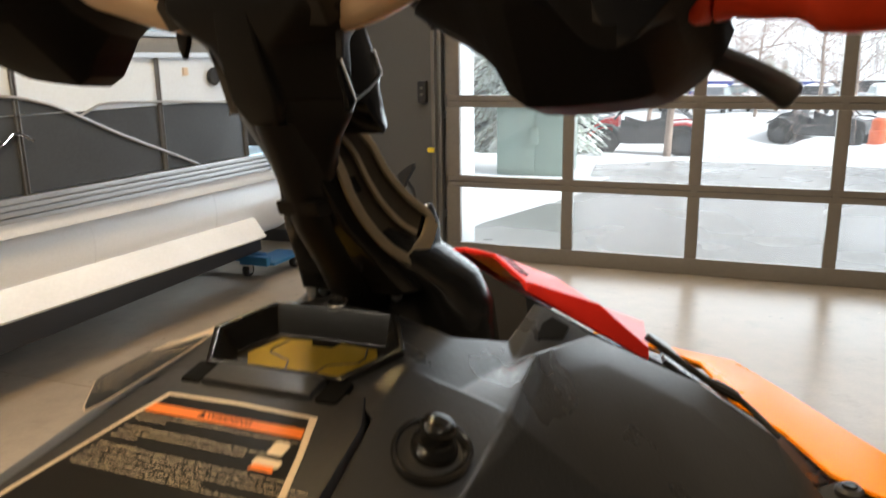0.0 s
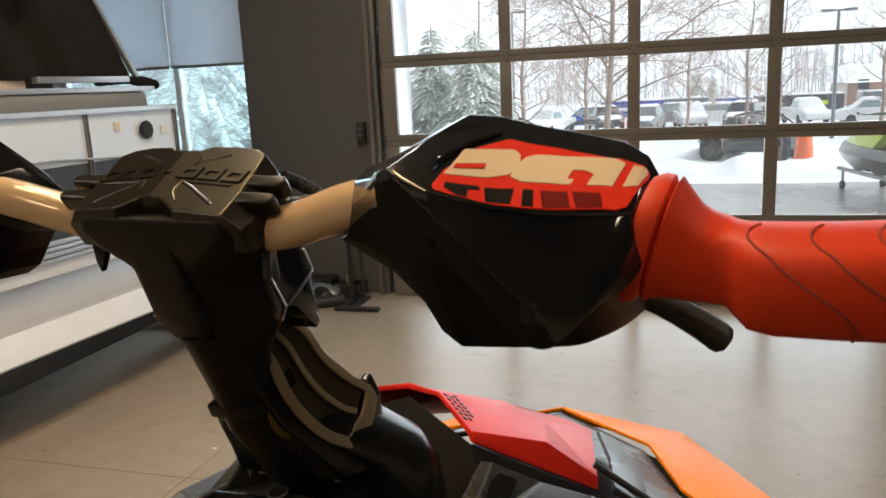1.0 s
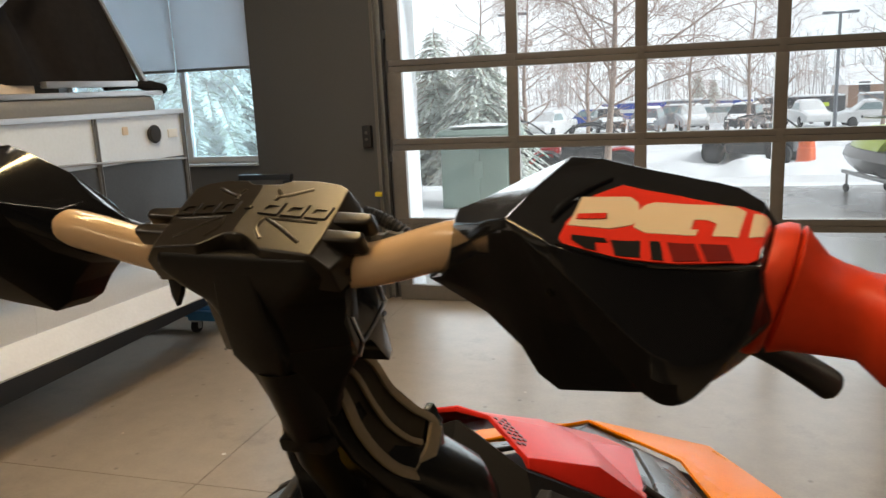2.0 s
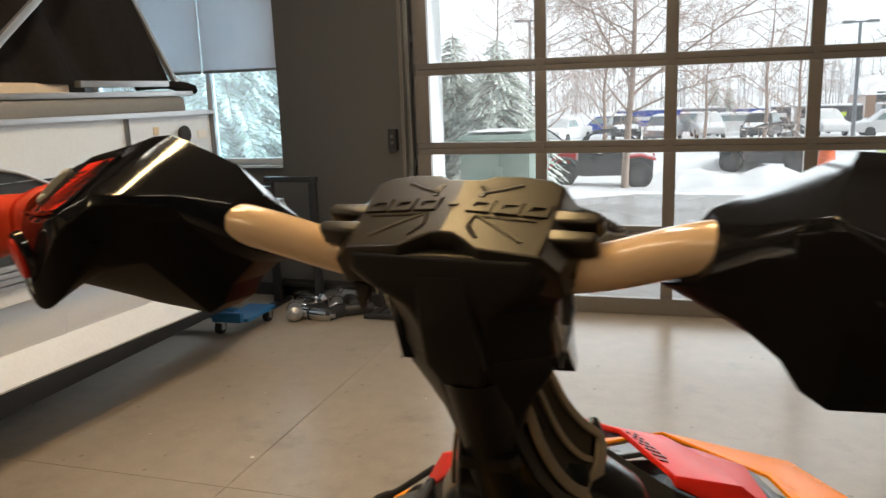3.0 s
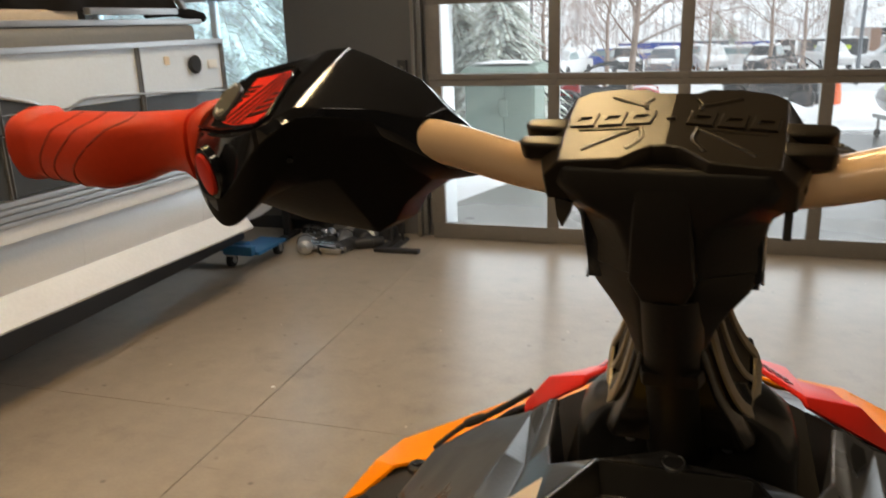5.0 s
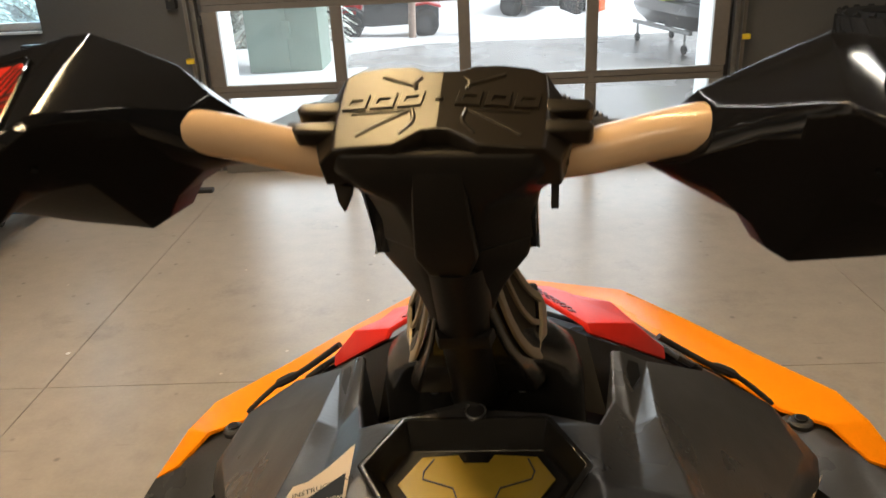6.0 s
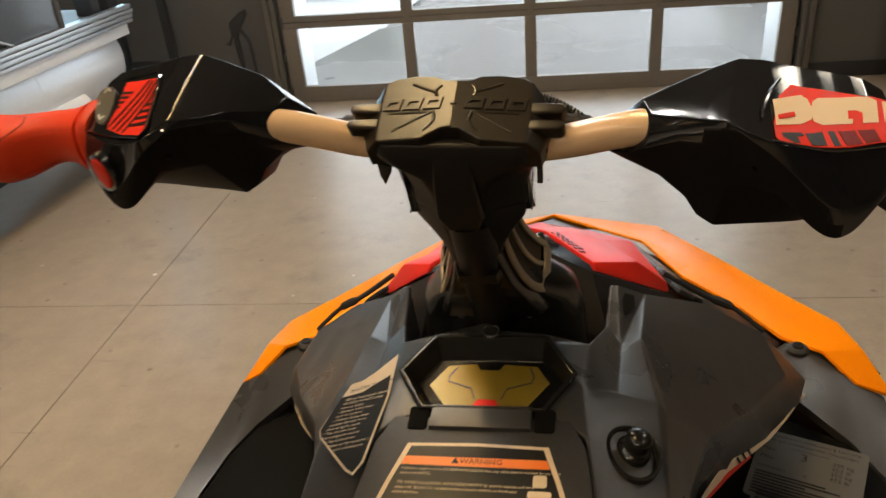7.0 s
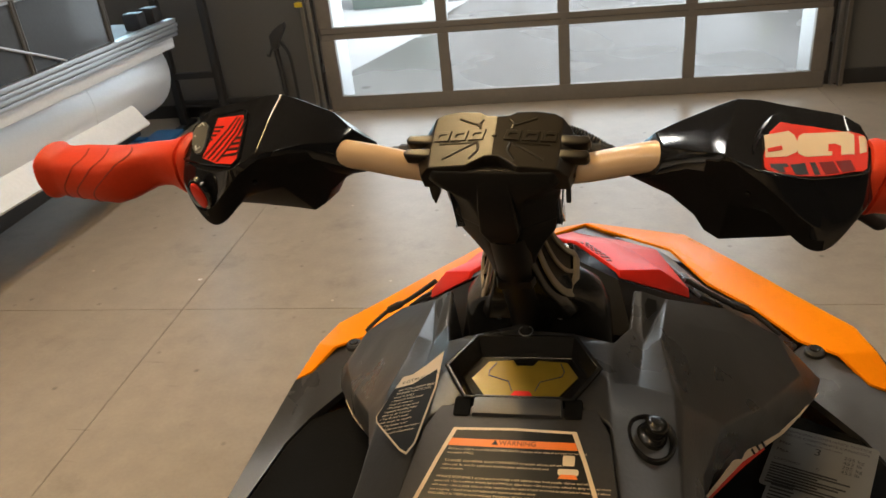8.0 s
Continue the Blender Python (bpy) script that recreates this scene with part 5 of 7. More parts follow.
CROWN = 0.0012                                      # the top of a housing is slightly crowned


def ring_at(table, x):
    for (x0, a), (x1, b) in zip(table, table[1:]):
        if x <= x1:
            t = (x - x0) / (x1 - x0)
            return [(p[0] + (q[0] - p[0]) * t, p[1] + (q[1] - p[1]) * t) for p, q in zip(a, b)]
    return table[-1][1]


def top_face(table, s, x, v, lift=0.0):
    """A place on the sloping top of a housing: v 0 at the peak edge, 1 at the rider's edge."""
    r = ring_at(table, x)
    (y0, z0), (y1, z1) = r[0], r[1]
    d = Vector((0, y1 - y0, z1 - z0)).normalized()
    n = Vector((0, -d.z, d.y)) if d.y > 0 else Vector((0, d.z, -d.y))
    p = Vector((s * x, y0 + (y1 - y0) * v, z0 + (z1 - z0) * v))
    w = abs(v - 0.5)
    crown = CROWN * (2 * max(0.0, 0.5 - w) if w > 0.23 else 0.54 + 0.23 * (1 - (w / 0.23) ** 2))
    return p + n * (lift + crown)


def decal(table, s, outline, lift, thick=0.0005):
    """A thin sticker on the top face from an outline in (x, v); long edges follow the face."""
    pts = []
    for a, b in zip(outline, outline[1:] + outline[:1]):
        pts += [(a[0] + (b[0] - a[0]) * k / 4, a[1] + (b[1] - a[1]) * k / 4) for k in range(4)]
    bm = bmesh.new()
    lo = [bm.verts.new((x, v * 0.08, 0.0)) for x, v in pts]      # flat first, then laid over the crowned face
    hi = [bm.verts.new((x, v * 0.08, thick)) for x, v in pts]
    n = len(pts)
    bm.faces.new(hi)
    bm.faces.new(lo[::-1])
    for i in range(n):
        bm.faces.new((lo[i], lo[(i + 1) % n], hi[(i + 1) % n], hi[i]))
    bmesh.ops.triangulate(bm, faces=[f for f in bm.faces if len(f.verts) > 4])
    bmesh.ops.subdivide_edges(bm, edges=[e for e in bm.edges if e.calc_length() > 0.004], cuts=4, use_grid_fill=True)
    for w in bm.verts:
        w.co = top_face(table, s, w.co.x, w.co.y / 0.08, lift + w.co.z)
    bmesh.ops.recalc_face_normals(bm, faces=bm.faces)
    return bm


def housing(rows, s, label):
    """A shell through the stations: faceted at the neck, flowing along the wing, with softened creases."""
    columns = [[Vector((s * r[i][0], r[i][1], r[i][2])) for r in rows] for i in range(8)]
    neck = len(NECK) - 1
    lines = []
    for i, col in enumerate(columns):
        wing = curve_pts(col[neck:], 6)
        if i < 2:                                    # the top stays true to its stations, where the stickers lie
            wing = [a.lerp(b, k / 6) for a, b in zip(col[neck:], col[neck + 1:]) for k in range(6)] + [col[-1]]
        if i:
            for _ in range(4 if i == 1 else 20):     # fair the long lines of the shield and belly
                wing = wing[:1] + [(a + b * 2 + c) / 4 for a, b, c in zip(wing, wing[1:], wing[2:])] + wing[-1:]
        lines.append(col[:neck] + wing)
    rings = []
    for k, P in enumerate(zip(*lines)):
        d = P[1] - P[0]
        n = Vector((0, d.z, -d.y)).normalized()
        crown = (P[0] + P[1]) / 2 + n * CROWN * (1 if n.z > 0 else -1) * min(1.0, k / 6)
        belly = (P[2] + P[3]) / 2 + Vector((0, -0.0006, -0.0002)) * min(1.0, k / 6)
        rings.append([P[0], crown, P[1], P[2], belly, *P[3:]])
    bm = bevel_sharp(loft(rings), 0.0034, 3, 20)
    bmesh.ops.recalc_face_normals(bm, faces=bm.faces)
    for f in bm.faces:
        f.material_index = 1 if f.normal.z < -0.12 else 0     # textured underside
    return hpart("control_housing", bm, [M_GLOSS, M_UNDER], None, label, 48)


hr = housing(RIGHT_ROWS, 1, "gloss black right control housing")
hl = housing(LEFT_ROWS, -1, "gloss black left control housing")
# stickers
RLAB = [(0.2026, 0.31), (0.2244, 0.31), (0.2433, 0.345), (0.2564, 0.265), (0.2585, 0.285), (0.2585, 0.42), (0.2545, 0.93), (0.2514, 0.985), (0.2319, 0.985), (0.2144, 0.985), (0.1961, 0.985), (0.1913, 0.98), (0.1893, 0.95), (0.1893, 0.80), (0.1944, 0.49)]
hpart("maker_sticker", decal(RIGHT, 1, RLAB, 0.0010), M_LABELR, hr, "red sticker with cream and black shapes")
for o in ([(0.1906, 0.549), (0.2072, 0.425), (0.2105, 0.468), (0.212, 0.556), (0.2109, 0.690), (0.2042, 0.770), (0.1903, 0.828), (0.1906, 0.737)],
          [(0.2165, 0.435), (0.2445, 0.350), (0.2495, 0.365), (0.2476, 0.719), (0.2388, 0.722), (0.2400, 0.545), (0.2235, 0.573), (0.2239, 0.678), (0.2335, 0.665), (0.2330, 0.724), (0.2266, 0.728), (0.2162, 0.749), (0.2117, 0.714), (0.2108, 0.608), (0.2132, 0.48)],
          [(0.2525, 0.345), (0.2575, 0.285), (0.2580, 0.36), (0.2562, 0.625), (0.2512, 0.690)]):
    hpart("sticker_shape", decal(RIGHT, 1, o, 0.0015, 0.0003), M_LABELC, hr)
hpart("sticker_shape", decal(RIGHT, 1, [(0.192, 0.722), (0.2014, 0.650), (0.2017, 0.70), (0.1922, 0.765)], 0.0020, 0.0003), M_LABELR, hr)
# the model word as plain dark blocks
for o in ([(0.1927, 0.90), (0.2036, 0.862), (0.2048, 0.89), (0.2010, 0.91), (0.2021, 0.975), (0.1985, 0.98), (0.1972, 0.925), (0.1935, 0.94)], [(0.2056, 0.864), (0.2151, 0.825), (0.2166, 0.968), (0.2085, 0.975)], [(0.2182, 0.818), (0.2217, 0.813), (0.2242, 0.972), (0.2205, 0.974)]):
    hpart("sticker_bar", decal(RIGHT, 1, o, 0.0015, 0.0003), M_LABELK, hr)
for o in ([(0.2240, 0.812), (0.2332, 0.806), (0.2362, 0.968), (0.2273, 0.971)], [(0.2348, 0.806), (0.2444, 0.812), (0.2468, 0.972), (0.2381, 0.972)]):
    hpart("sticker_bar", decal(RIGHT, 1, o, 0.0015, 0.0003), M_LABELD, hr)
hpart("slot", tube([top_face(RIGHT, 1, x, v, 0.0006) for x, v in [(0.1835, 0.836), (0.1845, 0.72), (0.1865, 0.60), (0.19, 0.443), (0.1975, 0.236)]], [0.0006, 0.0013, 0.0015, 0.0013, 0.0006], 8), M_GLOSS, hr)
rimR = [(0.1885, 1.0), (0.2144, 1.0), (0.2319, 1.0), (0.2520, 1.0), (0.2562, 0.93), (0.2600, 0.42)]
hpart("sticker_rim", tube(curve_pts([top_face(RIGHT, 1, x, v, 0.0006) for x, v in rimR], 5), 0.0009, 6), M_GLOSS, hr)

LLAB = [(0.1868, 0.93), (0.1905, 0.975), (0.2248, 0.935), (0.256, 0.95), (0.2600, 0.90), (0.2605, 0.30), (0.257, 0.20), (0.2339, 0.184), (0.2074, 0.175), (0.2015, 0.231), (0.1956, 0.463)]
hpart("switch_plate", decal(LEFT, -1, LLAB, 0.0010), M_GLOSS, hl, "gloss black switch plate")
hpart("red_sticker", decal(LEFT, -1, [(0.2322, 0.244), (0.2040, 0.262), (0.2000, 0.36), (0.1935, 0.613), (0.1875, 0.93), (0.1900, 0.955), (0.2110, 0.915), (0.2301, 0.866), (0.2292, 0.623)], 0.0016, 0.0003), M_LABELR, hl, "red sticker with black diagonal stripes")
for k in range(4):                                  # curved diagonal stripes
    line_ = [(0.2105 - 0.0040 * k, 0.275 + 0.030 * k), (0.2145 - 0.0052 * k, 0.454 + 0.034 * k), (0.2210 - 0.0056 * k, 0.642 + 0.028 * k), (0.2295 - 0.0060 * k, 0.860 + 0.014 * k)]
    hpart("stripe", decal(LEFT, -1, line_ + [(x - 0.0019, v) for x, v in reversed(line_)], 0.0021, 0.0003), M_LABELK, hl)
for k in range(4):
    v = 0.60 + 0.072 * k
    hpart("stripe", decal(LEFT, -1, [(0.1935 - 0.0014 * k, v), (0.1932 - 0.0014 * k, v + 0.032), (0.2000 + 0.0025 * k, v + 0.026), (0.1985 + 0.0022 * k, v)], 0.0021, 0.0003), M_LABELK, hl)
    v = 0.40 + 0.062 * k
    hpart("stripe", decal(LEFT, -1, [(0.2195 + 0.0022 * k, v), (0.2205 + 0.0022 * k, v + 0.028), (0.2305, v + 0.022), (0.2308, v - 0.006)], 0.0021, 0.0003), M_LABELK, hl)


def slanted_pill(table, s, x, v, rx, rv, lift, thick):
    """A long rounded button leaning with the plate."""
    pw = lambda c: math.copysign(abs(c) ** 0.7, c)
    return decal(table, s, [(x + rx * pw(math.cos(a)) - 0.0050 * pw(math.sin(a)), v + rv * pw(math.sin(a))) for a in (2 * math.pi * k / 16 for k in range(16))], lift, thick)


hpart("rocker_button", slanted_pill(LEFT, -1, 0.2425, 0.57, 0.0084, 0.27, 0.0012, 0.0022), M_BTN, hl, "grey rocker button marked VTS")
tm = lambda x, v, lift: axes(top_face(LEFT, -1, x, v, lift), (1, 0, -0.06), (0, 1, 0.34))
hpart("button_mark", text_bm("VTS", 0.0048, tm(0.2488, 0.53, 0.0038)), M_LABELW, hl)
for v0, v1, o in ((0.385, 0.33, 0.003), (0.74, 0.80, -0.0035)):
    hpart("button_mark", tube([top_face(LEFT, -1, 0.2455 + o, v0, 0.0038), top_face(LEFT, -1, 0.2425 + o, v1, 0.0038), top_face(LEFT, -1, 0.2395 + o, v0, 0.0038)], 0.0007, 5), M_LABELW, hl)
rimL = tube([top_face(LEFT, -1, x, v, 0.0012) for x, v in LLAB + LLAB[:1]], 0.0011, 6)
hpart("sticker_rim", rimL, M_GLOSS, hl)
# red start button on the drop lobe of the left housing
bt = axes((-0.2290, -0.0590, -0.0050), (0.94, -0.34, 0.0), (-0.16, -0.20, 0.96))
ell = lambda rx, ry: [(rx * math.cos(a), ry * math.sin(a)) for a in (2 * math.pi * k / 20 for k in range(20))]
hpart("button_rim", prism(ell(0.0092, 0.0150), bt @ Matrix.Translation((0, 0, -0.004)), 0.0050, None, 0.0015), M_GLOSS, hl, "", 50)
hpart("start_button", prism(ell(0.0066, 0.0120), bt, 0.0032, None, 0.0014), M_LABELR, hl, "oval red push button", 50)
for s, h in ((-1, hl), (1, hr)):
    hpart("screw", disc(bmesh.new(), (s * 0.183, -0.0500, 0.0015 if s > 0 else 0.0035), 0.0018, 0.002, (-0.5 * s, -0.7, -0.5), 10), M_POD, h)

# ribbed cable boots under the tube, either side of the pad
for s in (1, -1):
    pts = curve_pts([(s * 0.135, 0.030, -0.012), (s * 0.105, 0.034, -0.008), (s * 0.075, 0.032, 0.000), (s * 0.055, 0.026, -0.004)], 8)
    hpart("cable_sleeve", tube(pts, [0.0052 + (0.0011 if k % 2 else 0) for k in range(len(pts))], 10), M_BLACKM, None, "ribbed black cable sleeve")
# throttle lever
LEVER = curve_pts([(0.222, 0.030, -0.032), (0.240, 0.031, -0.0355), (0.256, 0.032, -0.0405), (0.270, 0.031, -0.0470), (0.2815, 0.030, -0.0535), (0.2875, 0.029, -0.0575)], 3)
rings = []
for k, p in enumerate(LEVER):
    f = k / (len(LEVER) - 1)
    d = (LEVER[min(k + 1, len(LEVER) - 1)] - LEVER[max(k - 1, 0)]).normalized()
    up = Vector((-d.z, 0, d.x))
    h_, w_ = (0.0052 + 0.0022 * f) * (1.0 if f < 0.9 else 0.55 if f > 0.98 else 0.9), 0.0085 - 0.003 * f
    rings.append([p + up * h_ * math.sin(a) + Vector((0, w_ * math.cos(a), 0)) for a in (2 * math.pi * j / 14 for j in range(14))])
hpart("throttle_lever", loft(rings), M_BLACKM, None, "black finger throttle lever", 50)

# grips
GRIP = [(0.252, -0.013, 0.004, 0.0250, 0.0245), (0.256, -0.013, 0.004, 0.0265, 0.0260), (0.260, -0.013, 0.004, 0.0255, 0.0250), (0.2615, -0.0135, 0.004, 0.0225, 0.0220), (0.263, -0.0135, 0.004, 0.0250, 0.0245), (0.268, -0.014, 0.004, 0.0225, 0.0220),
        (0.277, -0.015, 0.004, 0.0182, 0.0186), (0.286, -0.016, 0.003, 0.0174, 0.0178), (0.294, -0.0175, 0.002, 0.0180, 0.0184), (0.303, -0.021, 0.0, 0.0205, 0.0200), (0.311, -0.026, -0.0015, 0.0235, 0.0215),
        (0.322, -0.0300, -0.0025, 0.0255, 0.0225), (0.340, -0.0300, -0.0020, 0.0250, 0.0220), (0.362, -0.0290, -0.001, 0.0235, 0.0212), (0.376, -0.028, -0.0015, 0.0216, 0.0206), (0.384, -0.028, 0.0, 0.0212, 0.0202), (0.388, -0.028, 0.0, 0.0240, 0.0230), (0.394, -0.028, 0.0, 0.0238, 0.0228), (0.398, -0.028, 0.0, 0.0180, 0.0170), (0.399, -0.028, 0.0, 0.009, 0.009)]

GRIP_R = [(0.254, -0.013, -0.002, 0.0235, 0.0232), (0.258, -0.013, -0.002, 0.0250, 0.0245), (0.262, -0.013, -0.002, 0.0242, 0.0238), (0.2635, -0.013, -0.002, 0.0212, 0.0208), (0.265, -0.013, -0.002, 0.0238, 0.0234), (0.270, -0.014, -0.0035, 0.0210, 0.0204),
          (0.277, -0.0145, -0.0070, 0.0180, 0.0178), (0.284, -0.015, -0.0085, 0.0170, 0.0166), (0.289, -0.016, -0.0092, 0.0170, 0.0162), (0.293, -0.020, -0.0110, 0.0200, 0.0170), (0.297, -0.023, -0.0125, 0.0220, 0.0184), (0.306, -0.026, -0.0125, 0.0235, 0.0190),
          (0.325, -0.0275, -0.0118, 0.0240, 0.0190), (0.350, -0.028, -0.0105, 0.0232, 0.0194), (0.364, -0.028, -0.011, 0.0216, 0.0206), (0.370, -0.028, -0.010, 0.0212, 0.0202), (0.374, -0.028, -0.010, 0.0240, 0.0230), (0.380, -0.028, -0.010, 0.0238, 0.0228), (0.384, -0.028, -0.010, 0.0180, 0.0170), (0.385, -0.028, -0.010, 0.009, 0.009)]


def grip_pt(s, k_x, a, lift=0.0):
    table = GRIP_R if s > 0 else GRIP
    for g0, g1 in zip(table, table[1:]):
        if k_x <= g1[0]:
            t = (k_x - g0[0]) / (g1[0] - g0[0])
            x, y, z, ry, rz = (p + (q - p) * t for p, q in zip(g0, g1))
            break
    u = max(0.0, min(1.0, (k_x - 0.262) / 0.03))
    u = u * u * (3 - 2 * u)
    z += 0.002 * u if s < 0 else 0.0
    flat = 1 + 0.10 * math.cos(2 * (a + 0.6)) ** 4
    up = (rz * flat + lift) * math.sin(a)
    lean = 0.28 * up * (1 - u) if s > 0 else 0.0       # the right flange leans outwards at the top
    return Vector((s * (k_x + lean), y + (ry * flat + lift) * math.cos(a), z + up))


for s in (1, -1):
    n = 36
    rings = [[grip_pt(s, g[0], 2 * math.pi * k / n) for k in range(n)] for g in (GRIP_R if s > 0 else GRIP)]
    g = hpart("grip", loft(rings), M_GRIP, None, "red-orange rubber palm-rest grip", 50)
    for x0, dx in ((0.310, 0.030), (0.330, 0.028), (0.350, 0.022)):
        pts = []
        for k in range(19):                          # a bow over the top, then a long sweep outwards under the palm
            a = radians(88 + 9.5 * k)
            u = max(0.0, min(1.0, (k - 4) / 10))
            pts.append(grip_pt(s, x0 - (0.010 if s > 0 else 0.0) - 0.004 * math.sin(min(1, k / 6) * math.pi) + dx * u * u * (3 - 2 * u), a, 0.0))
        hpart("groove", tube(pts, 0.0006, 6), M_GROOVE, g)

# ---- central pad ----
PU, PV = Vector((1, 0, 0)), Vector((0, math.cos(radians(33)), math.sin(radians(33))))
PAD = axes((0, -0.0115, 0.0085), PU, PV)
FOLD = 0.085                                        # the two halves fall away from the middle
HALF = [(0.0, 0.0035), (0.006, 0.0032), (0.0125, -0.0005), (0.020, -0.0052), (0.0505, -0.0060), (0.0520, 0.010), (0.0520, 0.030), (0.0515, 0.0435), (0.044, 0.0472), (0.030, 0.0485), (0.0150, 0.0472), (0.0095, 0.0435), (0.0, 0.0425)]
WIDE = [(0.0, 0.0010), (0.006, 0.0007), (0.0125, -0.0035), (0.020, -0.0080), (0.0590, -0.0075), (0.0640, 0.008), (0.0632, 0.027), (0.0575, 0.039), (0.046, 0.0490), (0.030, 0.0505), (0.0150, 0.0490), (0.0095, 0.0455), (0.0, 0.0445)]


def P3(u, v, w=0.0):
    return PAD @ Vector((u, v, w - FOLD * abs(u)))


def both(half_line):
    return half_line + [(-u, v) for u, v in half_line[-2:0:-1]]


plateau, brim = both(HALF), both(WIDE)
n_ = len(plateau)
h_ = n_ // 2
rings = [[P3(u, v, -0.024) for u, v in brim], [P3(u, v, -0.0085) for u, v in brim], [P3(u, v, 0.0) for u, v in plateau]]
bm = loft(rings, cap=False)
bm.verts.ensure_lookup_table()
top = bm.verts[-n_:]
bm.faces.new([top[k % n_] for k in range(0, h_ + 1)])
bm.faces.new([top[k % n_] for k in range(h_, n_ + 1)])
pad = hpart("handlebar_pad", bevel_sharp(bm, 0.0016, 3, 25), M_PAD, None, "black moulded rubber handlebar pad", 24)
flat = pad.modifiers.new("flat_faces", "WEIGHTED_NORMAL")      # the broad halves stay flat, with a crisp fold between them
flat.keep_sharp = True
back = HM.inverted()
for e in pad.data.edges:
    if all(abs((back @ pad.data.vertices[k].co).x) < 1e-4 for k in e.vertices):
        e.use_edge_sharp = True
for s in (1, -1):
    for v0, v1 in ((0.0050, 0.0130), (0.0180, 0.0265)):
        out_ = [(s * 0.050, v0), (s * 0.0720, v0 + 0.0005), (s * 0.0745, (v0 + v1) / 2), (s * 0.072, v1), (s * 0.050, v1 + 0.001)]
        hpart("rib", bevel_sharp(prism(out_ if s > 0 else out_[::-1], PAD @ Matrix.Translation((0, 0, -0.0155)), 0.0110), 0.0028, 3, 30), M_PAD, pad, "", 40)
# the maker's word becomes seven plain raised blocks
for k in range(7):
    u = -0.0426 + 0.0142 * k
    tilt = PAD @ Matrix.Translation((u, 0.0187, -FOLD * abs(u) - 0.0002)) @ Matrix.Rotation(math.copysign(math.atan(FOLD), u) if k != 3 else 0.0, 4, "Y")
    if k == 3:
        hpart("raised_block", prism([(-0.002, 0.003), (0.002, 0.003), (0.002, 0.0052), (-0.002, 0.0052)], tilt, 0.0013, None, 0.0004), M_PAD, pad)
        continue
    o = [(-0.0068, 0.0), (0.0054, 0.0), (0.0068, 0.0096), (-0.0050, 0.0096)]
    o2 = [(-0.0038, 0.0030), (0.0028, 0.0030), (0.0038, 0.0066), (-0.0025, 0.0066)]
    rg = [[tilt @ Vector((u_, v_, w_)) for u_, v_ in oo] for oo, w_ in ((o, 0.0), (o, 0.0009), ([(a * 0.95 , 0.0042 + (c - 0.0042) * 0.93) for a, c in o], 0.0013), (o2, 0.0013), (o2, 0.0003))]
    hpart("raised_block", loft(rg, cap=False), M_PAD, pad)
for s in (1, -1):                                  # moulded creases running to the corners
    for pts in ([(0.012, 0.0325), (0.022, 0.0365), (0.031, 0.0410)], [(0.0105, 0.0385), (0.0135, 0.0345), (0.0125, 0.0300)], [(0.014, 0.0165), (0.026, 0.010), (0.040, 0.0015)], [(0.0135, 0.017), (0.0120, 0.009), (0.018, 0.0015)], [(0.014, 0.0165), (0.044, 0.0165)]):
        hpart("crease", tube(curve_pts([P3(s * u, v, -0.0008) for u, v in pts], 5), 0.0015, 10), M_PAD, pad)
# body of the pad wrapping the bar and tapering into the column
def sec(hw, y0, y1, z, c=0.35, near=0.62):
    d = (y1 - y0)
    return [(-hw * near, y0, z), (hw * near, y0, z), (hw, y0 + d * c, z), (hw, y1 - d * 0.2, z + 0.004), (hw * 0.6, y1, z + 0.006), (-hw * 0.6, y1, z + 0.006), (-hw, y1 - d * 0.2, z + 0.004), (-hw, y0 + d * c, z)]


body = [sec(0.058, -0.0140, 0.020, 0.0, 0.25, 0.8), sec(0.0635, -0.0135, 0.034, -0.010, 0.3, 0.75), sec(0.0610, -0.011, 0.040, -0.019, 0.4, 0.62), sec(0.0490, -0.006, 0.042, -0.030, 0.55, 0.45), sec(0.0455, 0.002, 0.048, -0.046, 0.55, 0.38), sec(0.0455, 0.009, 0.050, -0.062, 0.55, 0.36),
        sec(0.0415, 0.014, 0.051, -0.074, 0.55, 0.36), sec(0.0320, 0.020, 0.052, -0.087, 0.5, 0.40), sec(0.0250, 0.027, 0.056, -0.100, 0.45, 0.5), sec(0.0205, 0.034, 0.062, -0.114), sec(0.0185, 0.040, 0.066, -0.128)]
hpart("pad_skirt", bevel_sharp(loft(body[:6]), 0.0035, 3, 14), M_SKIRT, None, "black pad skirt tapering to the column", 36)
hpart("lower_skirt", bevel_sharp(loft([[(x * 0.94, y + 0.002, z) for x, y, z in body[4]], [(x * 0.99, y + 0.0005, z) for x, y, z in body[5]]] + body[6:]), 0.0035, 3, 14), M_SKIRT, None, "black lower skirt", 36)
hpart("front_panel", bevel_sharp(loft([[(-0.013, -0.0135, -0.010), (0.013, -0.0135, -0.010), (0.013, -0.005, -0.010), (-0.013, -0.005, -0.010)], [(-0.015, -0.009, -0.034), (0.015, -0.009, -0.034), (0.015, 0.004, -0.034), (-0.015, 0.004, -0.034)], [(-0.017, 0.001, -0.062), (0.017, 0.001, -0.062), (0.017, 0.012, -0.062), (-0.017, 0.012, -0.062)], [(-0.011, 0.009, -0.076), (0.011, 0.009, -0.076), (0.011, 0.020, -0.076), (-0.011, 0.020, -0.076)]]), 0.003, 3, 14), M_SKIRT, pad, "", 36)
hpart("zip_tail", boxes(((0.0540, 0.010, -0.037), (0.0580, 0.014, -0.018)), bevel=0.001), M_BLACKM, None)
